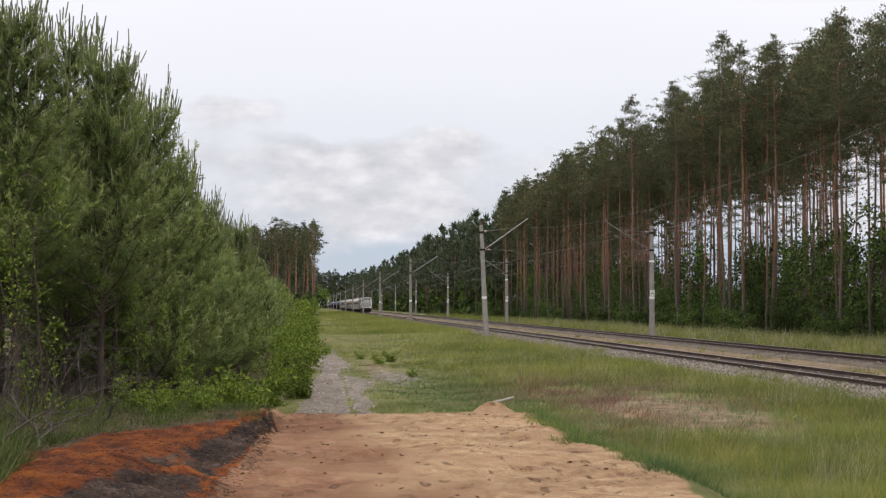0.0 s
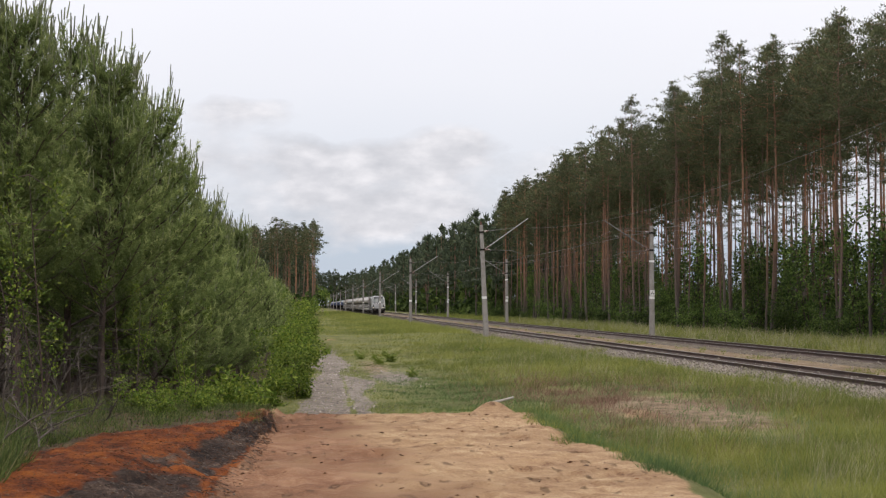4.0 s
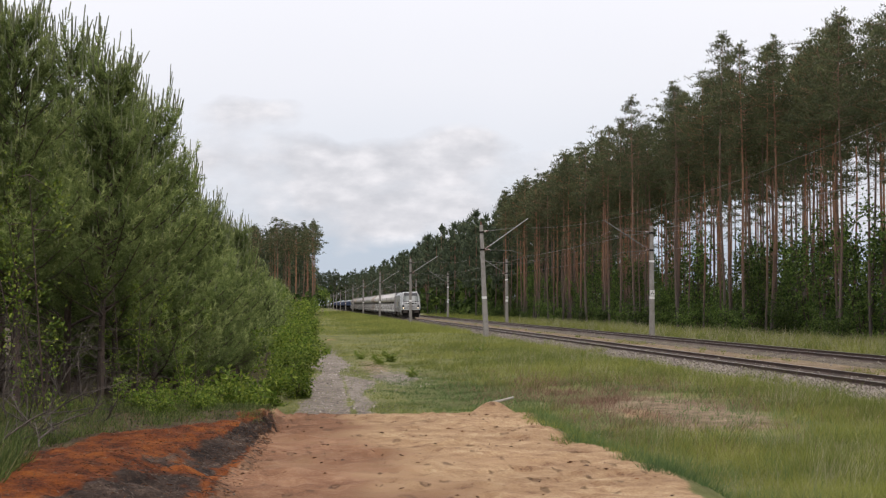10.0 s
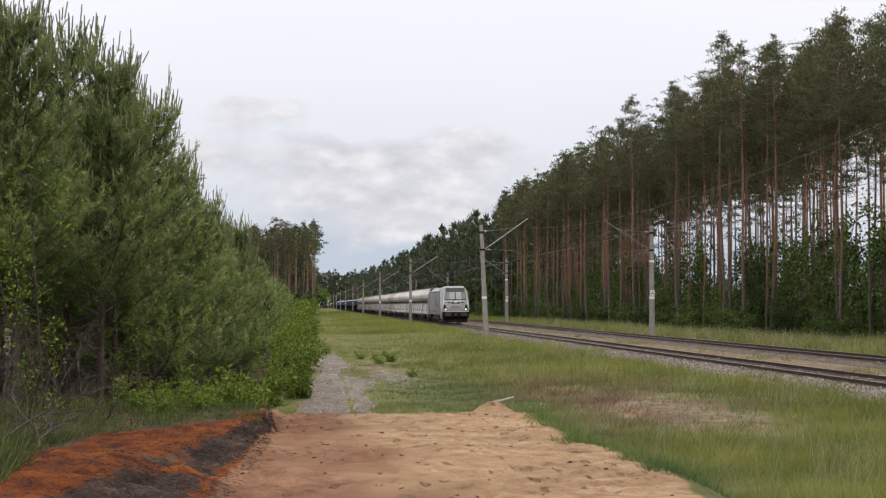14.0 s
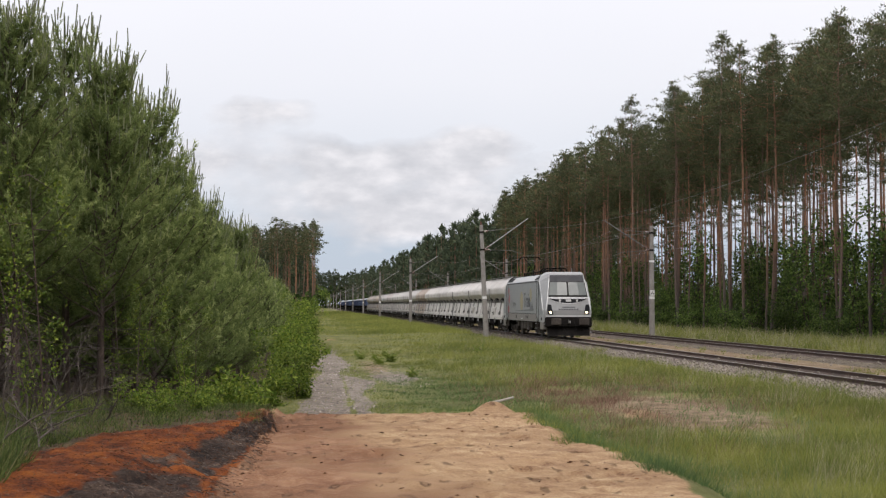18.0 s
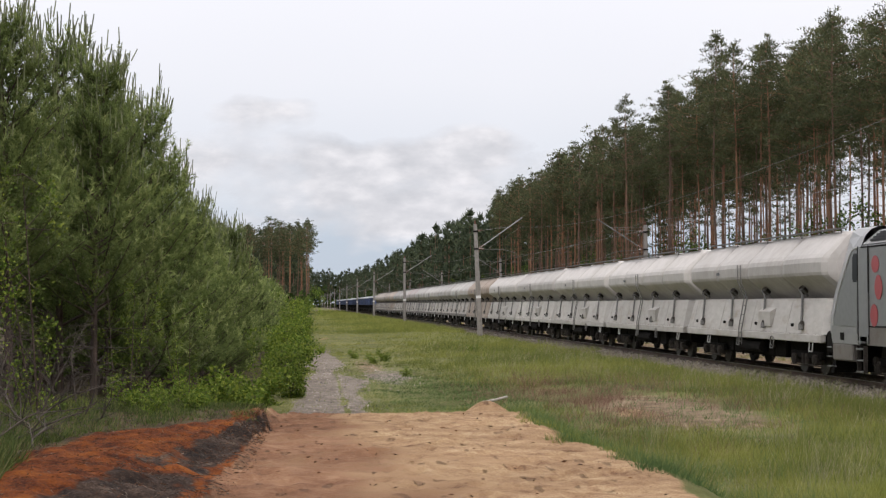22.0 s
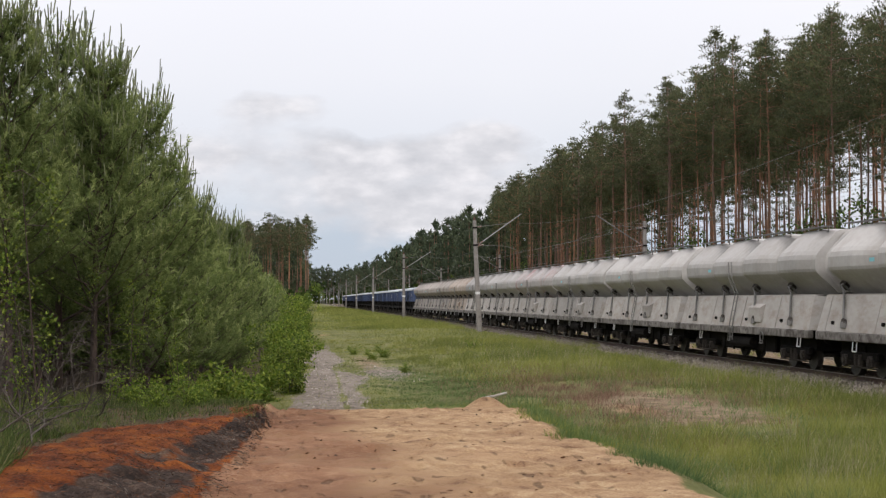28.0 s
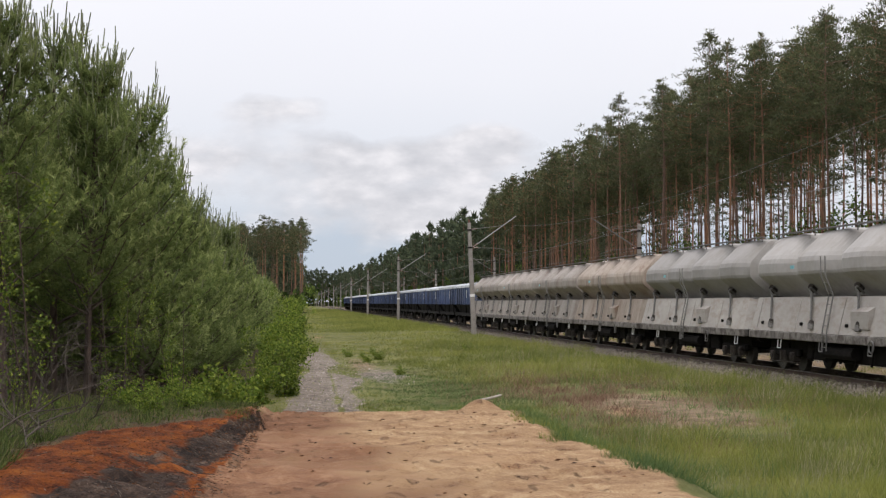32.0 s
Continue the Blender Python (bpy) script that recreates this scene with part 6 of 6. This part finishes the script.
def grow_bushes():
    rng = np.random.default_rng(9)
    path = [build_bush("leafy_shrub", "fresh green leafy shrub at the path's edge", "shrubs along the path", M_LEAF, h, w, 60 + i, n, lf, 3 if h > 3.1 else 7)
            for i, (h, w, n, lf) in enumerate(((1.6, 1.5, 2600, 0.075), (1.2, 1.4, 2000, 0.07), (0.7, 0.9, 900, 0.07), (3.0, 2.0, 3200, 0.1), (3.2, 1.6, 1500, 0.048)))]
    spots = [(-0.25, 38.5, 0, 1.0), (-0.6, 41.5, 0, 1.15), (-0.9, 35.5, 1, 1.0), (-1.3, 33.0, 2, 1.3), (-0.5, 46, 1, 1.2), (-1.2, 30.5, 2, 1.2), (-1.9, 27.5, 2, 1.1),
             (-0.1, 84, 3, 1.0), (-0.5, 90, 3, 1.12), (0.2, 97, 3, 0.95), (-0.4, 104, 3, 1.1), (-0.6, 76, 3, 0.9), (-0.8, 68, 0, 1.3), (-0.7, 60, 0, 1.2), (-0.7, 53, 1, 1.4),
             (-2.0, 21.6, 2, 0.45), (-1.6, 22.4, 2, 0.45), (-3.5, 19.0, 4, 1.05), (-2.5, 22.0, 4, 0.7), (-2.0, 24.5, 4, 0.6), (-1.7, 30, 2, 1.0), (-1.82, 18.9, 2, 0.38), (-1.4, 19.9, 2, 0.45), (-2.3, 20.3, 2, 0.5),
             (3.0, 61, 2, 0.5), (3.6, 63, 2, 0.6), (3.5, 49, 2, 0.4), (8.2, 70, 2, 0.5), (2.4, 66, 2, 0.45), (1.0, 74, 2, 0.5), (0.3, 71, 2, 0.6)]
    scatter(path, spots, rng)
    under = [build_bush("understory_tree", "green broadleaf sapling under the pines", "understory saplings", M_LEAF_DARK, h, w, 80 + i, n, lf, 9, True)
             for i, (h, w, n, lf) in enumerate(((5.5, 3.4, 2600, 0.18), (4.0, 3.2, 2200, 0.16), (8.0, 3.4, 2700, 0.19), (2.4, 2.6, 1400, 0.14)))]
    spots = []
    for x in (34.6, 39.0, 43.2, 48, 54):
        y = 66.0
        while y < 340:
            spots.append((x + rng.uniform(-1.4, 1.4), y, int(rng.choice((0, 2, 0, 1) if x > 40 else (0, 2, 2, 1) if x > 35 else (3, 3, 3, 1))), rng.uniform(0.75, 1.2)))
            y += rng.uniform(3.0, 8.0) * (1.3 if x > 45 else 2.0 if x < 36 else 1.0) * (0.62 if 80 < y < 175 else 1.0)
    scatter(under, spots, rng)


def grow_grass():
    rng = np.random.default_rng(21)
    rough_v, dry_v, herb_v, tuft_v, seed_v = [], [], [], [], []

    def sow(n, x0, x1, y0, y1, h0, h1, width, keep, store, power=1.6, tussock=0.0, lean=0.55):
        """Blades over a rectangle, thinning with distance; tussock gathers them into clumps that fan out."""
        u = rng.uniform(0, 1, n)
        y = (y0 ** (1 - power) + u * (y1 ** (1 - power) - y0 ** (1 - power))) ** (1 / (1 - power))
        x = rng.uniform(x0, x1, n)
        fan = np.zeros((n, 3))
        if tussock:
            heads = rng.integers(max(1, n // 26), size=n)
            cx, cy = x[heads], y[heads]
            r = rng.normal(size=(n, 2)) * tussock * (0.6 + 0.8 * rng.uniform(0, 1, (len(x), 1))[heads])
            x, y = cx + r[:, 0], cy + r[:, 1]
            fan = np.stack([r[:, 0], r[:, 1], 0 * y], 1) / tussock * 0.22
        ok = keep(x, y, rng.uniform(0, 1, n))
        x, y, fan = x[ok], y[ok], fan[ok]
        k = len(x)
        p = np.stack([x, y, ground_z(x, y) - 0.02], 1)
        way = rng.normal(size=(k, 3)) * np.array([lean, lean, 0.1]) + np.array([0.12, 0, 1.0]) + fan
        h = rng.uniform(h0, h1, k) * (1 + 0.4 * field(x, y, 0.5, 1) + 0.3 * field(x, y, 1.7, 11)) * (0.35 + 0.65 * smooth01(np.abs(x - 1.5), 1.5, 6.0))
        tone = 0.48 + 0.3 * field(x, y, 0.16, 41) + 0.28 * field(x, y, 0.6, 42) + 0.12 * field(x, y, 2.2, 43) + rng.normal(size=k) * 0.13
        v, f = blades(p, unit(way), h, width * (0.7 + y / 60) * rng.uniform(0.7, 1.3, k), rng)
        store.append((v, f, np.repeat(np.clip(tone, 0, 1), 3)))

    path_c = lambda y: 0.75 + 0.0085 * (y - 30)
    off_sand = lambda x, y: (x > sand_right(y) - 0.1 + 0.25 * field(x, y, 2.0, 4)) | (y > 24.5 + 0.5 * field(x, y, 1.5, 2))
    half = lambda x, y: 0.72 + 0.75 * field(0 * y, y, 0.13, 21) + 0.5 * field(x, y, 0.3, 22) + 0.4 * smooth01(-y, -31, -25)
    off_path = lambda x, y, r: (np.abs(x - path_c(y)) > half(x, y) + 0.5 * (r - 0.5)) | (y > 72) | (r > 0.95) | ((np.abs(x - path_c(y) - 0.28) < 0.1) & (r > 0.86))
    dry = lambda x, y: np.exp(-((x - 8.2) / 1.9) ** 2 - ((y - 32) / 6.5) ** 2)
    sorrel = lambda x, y: np.exp(-((x - 7.4) / 3.0) ** 2 - ((y - 36) / 9.0) ** 2)
    bare = lambda x, y: np.exp(-((x - 2.9) / 0.95) ** 2 - ((y - 50) / 7.0) ** 2)
    lush = lambda x, y: np.exp(-((x - 3.7) / 1.5) ** 2 - ((y - 40) / 8.0) ** 2)
    meadow = lambda x, y, r: off_sand(x, y) & off_path(x, y, r) & (r > 1.3 * dry(x, y) + 0.8 * sorrel(x, y) + 1.3 * bare(x, y) + 1.0 * lush(x, y) + 0.45 * (field(x, y, 0.45, 8) > 0.25)) & (x > -0.4 + 0.25 * field(x, y, 0.5, 0))
    sow(120000, -0.5, 13.6, 15, 130, 0.12, 0.33, 0.009, meadow, rough_v)
    sow(120000, -0.2, 13.6, 15, 90, 0.16, 0.42, 0.008, meadow, rough_v, tussock=0.14)
    sow(26000, 3.0, 13.8, 15, 80, 0.35, 0.62, 0.006, lambda x, y, r: meadow(x, y, r) & (field(x, y, 0.8, 12) > 0.0), rough_v, tussock=0.12, lean=0.35)
    sow(9000, 4.0, 13.8, 15, 75, 0.5, 0.85, 0.0045, lambda x, y, r: meadow(x, y, r) & (field(x, y, 0.35, 52) > -0.1), seed_v, tussock=0.25, lean=0.3)
    clump = lambda x, y: field(x, y, 2.4, 33) + 0.5 * field(x, y, 0.7, 34)
    sow(44000, 3.2, 9.5, 14.0, 29, 0.22, 0.55, 0.008, lambda x, y, r: off_sand(x, y) & (clump(x, y) > 0.4 * (x - sand_right(y) - 1.8)) & (r > 0.9 * dry(x, y)), tuft_v, tussock=0.1)
    sow(20000, 4.6, 11.0, 20, 48, 0.15, 0.36, 0.009, lambda x, y, r: (sorrel(x, y) > 0.15) & (clump(x, y) > 0.1) & (r > 0.35), tuft_v, tussock=0.12)
    sow(60000, 1.6, 6.5, 26, 60, 0.1, 0.3, 0.011, lambda x, y, r: (r < 1.5 * lush(x, y)) & off_path(x, y, r), tuft_v)
    sow(12000, -0.4, 5.0, 24, 75, 0.1, 0.28, 0.012, lambda x, y, r: (clump(x, y) > 0.4) & meadow(x, y, r), tuft_v)
    sow(40000, -0.5, 13.8, 120, 500, 0.3, 0.6, 0.012, lambda x, y, r: x > 0.5, rough_v, 1.8)
    sow(30000, 26.2, 35.5, 60, 340, 0.35, 1.0, 0.013, lambda x, y, r: r > 0.1, rough_v, tussock=0.3)
    sow(6000, 26.2, 34.5, 60, 200, 0.7, 1.2, 0.01, lambda x, y, r: r > 0.1, seed_v)
    sow(9000, 18.4, 20.9, 34, 260, 0.08, 0.32, 0.01, lambda x, y, r: field(x, y, 0.4, 6) > 0.05, rough_v, tussock=0.15)
    sow(5000, 13.2, 14.6, 30, 120, 0.15, 0.5, 0.009, lambda x, y, r: field(x, y, 0.5, 61) > 0.05, rough_v, tussock=0.12)
    sow(16000, -6.0, -0.9, 18, 60, 0.12, 0.4, 0.01, lambda x, y, r: (y > 21 + 0.5 * field(x, y, 1, 1)) | (x < -2.8 + 0.4 * np.sin(y)), rough_v)
    sow(90000, 3.8, 13.0, 22, 52, 0.18, 0.42, 0.006, lambda x, y, r: off_sand(x, y) & (r < 1.1 * sorrel(x, y) * (field(x, y, 0.6, 5) > -0.2) - 0.8 * dry(x, y) * (field(x, y, 1.1, 9) > -0.3)), dry_v, tussock=0.18)
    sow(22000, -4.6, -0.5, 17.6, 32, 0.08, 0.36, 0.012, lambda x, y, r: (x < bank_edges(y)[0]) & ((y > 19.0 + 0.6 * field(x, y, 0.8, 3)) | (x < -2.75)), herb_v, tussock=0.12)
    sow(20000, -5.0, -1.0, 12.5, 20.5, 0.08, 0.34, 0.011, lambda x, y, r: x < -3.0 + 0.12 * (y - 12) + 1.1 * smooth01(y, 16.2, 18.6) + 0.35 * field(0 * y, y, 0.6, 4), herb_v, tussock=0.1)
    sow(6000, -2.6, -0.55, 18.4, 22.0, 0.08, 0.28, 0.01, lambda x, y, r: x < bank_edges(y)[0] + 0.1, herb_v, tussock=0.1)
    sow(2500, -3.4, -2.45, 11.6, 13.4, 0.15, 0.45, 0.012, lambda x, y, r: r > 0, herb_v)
    g = tagged(new("meadow_grass"), "tall uneven green meadow grass with seed heads", "grass", kind="stuff")
    for name, store, mat, label in (("grass_blades", rough_v, M_GRASS, ""), ("lush_tufts", tuft_v, M_TUFT, "darker lush grass tufts"), ("seed_stems", seed_v, M_SEED, "pale straw seed stems"),
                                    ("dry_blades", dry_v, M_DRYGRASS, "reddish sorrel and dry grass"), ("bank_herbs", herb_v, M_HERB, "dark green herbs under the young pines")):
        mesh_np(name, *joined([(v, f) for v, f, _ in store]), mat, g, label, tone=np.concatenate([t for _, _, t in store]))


def scatter_stones():
    rng = np.random.default_rng(31)
    n = 9000
    y = (22 ** -0.8 + rng.uniform(0, 1, n) * (150 ** -0.8 - 22 ** -0.8)) ** (-1 / 0.8)
    side = rng.choice((0, 1, 2), n, p=(0.74, 0.14, 0.12))
    x = np.where(side == 0, 14.5 + rng.normal(size=n) * 0.33, np.where(side == 1, 16.2 + rng.uniform(-1.2, 3.2, n), 22.6 + rng.uniform(-2.2, 1.6, n)))
    off = np.minimum(np.abs(x - 16.2), np.abs(x - 23.0))
    z = np.where(off < 1.3, 0.2, np.where(off < 1.75, 0.2 - (off - 1.3) * 0.155, np.maximum(0.13 - (off - 1.75) * 0.3, 0.05)))
    r = rng.uniform(0.025, 0.07, n)
    base = np.array([[1, 0, 0], [-1, 0, 0], [0, 1, 0], [0, -1, 0], [0, 0, 1], [0, 0, -0.6]], float)
    v = base[None] * r[:, None, None] * rng.uniform(0.6, 1.3, (n, 6, 3)) + np.stack([x, y, z + r * 0.4], 1)[:, None]
    f = np.array([[0, 2, 4], [2, 1, 4], [1, 3, 4], [3, 0, 4], [2, 0, 5], [1, 2, 5], [3, 1, 5], [0, 3, 5]])
    tris = (f[None] + 6 * np.arange(n)[:, None, None]).reshape(-1, 3)
    tagged(mesh_np("ballast_stones", v.reshape(-1, 3), tris, M_STONE), "loose pale grey ballast stones along the rails", "stones", kind="stuff")


def scatter_path_stones():
    """Pebbles pressed into the gravel path."""
    rng = np.random.default_rng(35)
    n = 1500
    y = 24.5 + 40 * rng.uniform(0, 1, n) ** 1.5
    x = 0.75 + 0.0085 * (y - 30) + rng.normal(size=n) * 0.5
    patch = rng.uniform(0, 1, n) < 0.2
    x, y = np.where(patch, 2.9 + rng.normal(size=n) * 0.6, x), np.where(patch, 50 + rng.normal(size=n) * 4.5, y)
    r = rng.uniform(0.012, 0.04, n)
    base = np.array([[1, 0, 0], [-1, 0, 0], [0, 1, 0], [0, -1, 0], [0, 0, 0.8], [0, 0, -0.6]], float)
    v = base[None] * r[:, None, None] * rng.uniform(0.6, 1.4, (n, 6, 3)) + np.stack([x, y, ground_z(x, y) + 0.25 * r], 1)[:, None]
    f = np.array([[0, 2, 4], [2, 1, 4], [1, 3, 4], [3, 0, 4]])
    tris = (f[None] + 6 * np.arange(n)[:, None, None]).reshape(-1, 3)
    tagged(mesh_np("path_gravel", v.reshape(-1, 3), tris, M_PEBBLE), "grey-brown pebbles on the gravel path", "gravel", kind="stuff")


def scatter_litter():
    """Dry twigs, bark and roots on the rusty bank and the sand."""
    rng = np.random.default_rng(41)
    n = 6000
    y = rng.uniform(11.5, 19.6, n)
    top, foot = bank_edges(y)
    x = np.where(rng.uniform(0, 1, n) < 0.45, top + rng.uniform(-1.6, 0.15, n), foot + (top - foot) * rng.uniform(-0.1, 1.1, n))
    p = np.stack([x, y, ground_z(x, y) + 0.012], 1)
    d = unit(rng.normal(size=(n, 3)) * np.array([1, 1, 0.35]) + np.array([0.15, 0, -0.05]))
    pieces = [blades(p, d, rng.uniform(0.015, 0.07, n), rng.uniform(0.004, 0.009, n), rng)]
    tagged(mesh_np("bank_litter", *joined(pieces), M_LITTER), "brown needles, twigs and roots on the cut bank", "litter", kind="stuff")
    n = 170
    x, y = rng.uniform(-0.7, 3.4, n), rng.uniform(11.5, 23.2, n)
    p = np.stack([x, y, ground_z(x, y) + 0.01], 1)
    d = unit(rng.normal(size=(n, 3)) * np.array([1, 0.7, 0.12]))
    pieces = [leaves(p, d, rng.uniform(0.03, 0.09, n), rng.uniform(0.01, 0.03, n), rng)]
    tagged(mesh_np("sand_debris", *joined(pieces), M_LITTER), "dark bark chips and twigs on the loose sand", "litter", kind="stuff")


def hang_roots():
    """Torn roots and fibres hanging over the bank's cut face."""
    rng = np.random.default_rng(53)
    segs = []
    for _ in range(520):
        y = rng.uniform(11.8, 19.4)
        top, foot = (float(v) for v in bank_edges(y))
        t = rng.uniform(0.15, 0.95)
        x = top + (foot - top) * t
        p = np.array([x, y, float(ground_z(x, y)) + 0.01])
        for _ in range(3):
            step = np.array([rng.uniform(0.005, 0.03), rng.normal() * 0.02, rng.uniform(-0.05, -0.01)])
            q = p + step
            q[2] = max(q[2], float(ground_z(q[0], q[1])) + 0.006)
            segs.append((p, q, 0.0035, 0.0025))
            p = q
    tagged(mesh_np("bank_roots", *tubes(segs, 3), M_ROOT), "grey-brown torn roots hanging from the cut bank", "roots", kind="stuff")


def scatter_clods():
    """Small clods of sand and soil thrown up along the track."""
    rng = np.random.default_rng(47)
    n = 150
    x, y = rng.uniform(-0.75, 3.3, n), 10.8 + 12.4 * rng.uniform(0, 1, n) ** 1.2
    r = 0.005 + 0.012 * rng.uniform(0, 1, n) ** 3
    base = np.array([[1, 0, 0], [-1, 0, 0], [0, 1, 0], [0, -1, 0], [0, 0, 0.8], [0, 0, -0.6]], float)
    v = base[None] * r[:, None, None] * rng.uniform(0.6, 1.4, (n, 6, 3)) + np.stack([x, y, ground_z(x, y) + 0.3 * r], 1)[:, None]
    f = np.array([[0, 2, 4], [2, 1, 4], [1, 3, 4], [3, 0, 4], [2, 0, 5], [1, 2, 5], [3, 1, 5], [0, 3, 5]])
    tris = (f[None] + 6 * np.arange(n)[:, None, None]).reshape(-1, 3)
    tagged(mesh_np("sand_clods", v.reshape(-1, 3), tris, M_CLOD), "small brown clods of sand and soil", "clods", kind="stuff")


def build_dead_branch(seed, length):
    rng = np.random.default_rng(seed)
    br = empty("dead_branch", "bare grey-brown dead branch lying beside the bank", "branch", "dead branches by the bank")
    segs, tips = [], []
    p, d = np.zeros(3), unit(np.array([1.0, 0.1, 0.25]))
    for k in range(7):
        q = p + d * length / 7
        r = 0.014 * (1 - k / 8)
        segs.append((p, q, r, r * 0.85))
        for _ in range(2):
            e = unit(d + rng.normal(size=3) * 0.8)
            m = q + e * length * rng.uniform(0.08, 0.25)
            segs += [(q, m, r * 0.5, r * 0.3), (m, m + unit(e + rng.normal(size=3) * 0.6) * length * 0.12, r * 0.3, 0.002)]
        p, d = q, unit(d + rng.normal(size=3) * 0.22 + np.array([0, 0, -0.06]))
    tagged(mesh_np("dead_wood", *tubes(segs, 5), M_TWIG, br), kind="stuff")
    return br


def lay_branches():
    rng = np.random.default_rng(43)
    kinds = [build_dead_branch(70 + i, L) for i, L in enumerate((1.2, 0.9, 1.5))]
    rows = ((-3.0, 15.5, 0, 20, 0.1), (-2.7, 16.2, 1, 200, 0.1), (-3.4, 16.8, 2, -30, 0.25), (-2.6, 14.6, 2, 100, 0.1), (-3.1, 17.3, 0, 150, 0.4), (-3.6, 15.0, 1, 60, 0.1),
            (-2.4, 17.6, 1, -60, 0.15), (-3.2, 18.4, 2, 40, 1.6), (-3.6, 18.0, 0, 170, 1.9), (-3.0, 18.9, 2, 200, 1.5), (-4.0, 18.6, 2, 20, 1.8), (-3.5, 19.3, 1, 120, 1.2), (-2.7, 18.6, 0, -20, 1.4), (-3.8, 19.5, 2, -10, 1.3), (-2.9, 19.6, 0, 190, 1.7), (-3.3, 18.2, 2, 15, 0.5), (-2.9, 13.8, 0, 75, 0.1), (-3.8, 17.5, 2, -80, 0.6))
    seen = set()
    for x, y, k, az, up in rows:
        m = pose(x, y, float(ground_z(x, y)) + 0.02, rng.uniform(-20, 20), -35 * up, az)
        if k in seen:
            copy_thing(kinds[k], m)
        else:
            seen.add(k)
            kinds[k].matrix_basis = m
    log = bmesh.new()
    add_pipe(log, [(0, 0, 0.03), (0.2, 0.04, 0.06), (0.42, 0.09, 0.11)], 0.02, n=7)
    ob = part("fallen_stick", log, M_STICK)
    ob.matrix_basis = pose(2.95, 23.7, float(ground_z(2.95, 23.7)) - 0.02)
    tagged(ob, "bare grey stick leaning on the small sand heap", "stick")


grow_forest()
far_woods()
grow_young_pines()
grow_bushes()
grow_grass()
scatter_stones()
scatter_path_stones()
scatter_litter()
hang_roots()
scatter_clods()
lay_branches()


def lay_sleepers():
    """Sleepers as parts on the stretch nearest the camera, the rest in one piece."""
    base = bm_box(-1.3, 1.3, -0.13, 0.13, 0.1, 0.215, bevel=0.012)
    me = bpy.data.meshes.new("sleeper")
    base.to_mesh(me)
    base.free()
    me.materials.append(M_SLEEPER)
    for track in TRACKS:
        rest = bmesh.new()
        y = -60.0
        while y < 320:
            if 33 <= y < 123:
                ob = new("sleeper", me)
                ob.parent, ob.location = track, (0, y, 0)
            else:
                add_box(rest, -1.3, 1.3, y - 0.13, y + 0.13, 0.1, 0.215)
            y += 0.6
        ob = part("sleeper_run", rest, M_SLEEPER, track)
        ob["kind"] = "stuff"


lay_sleepers()
motions()
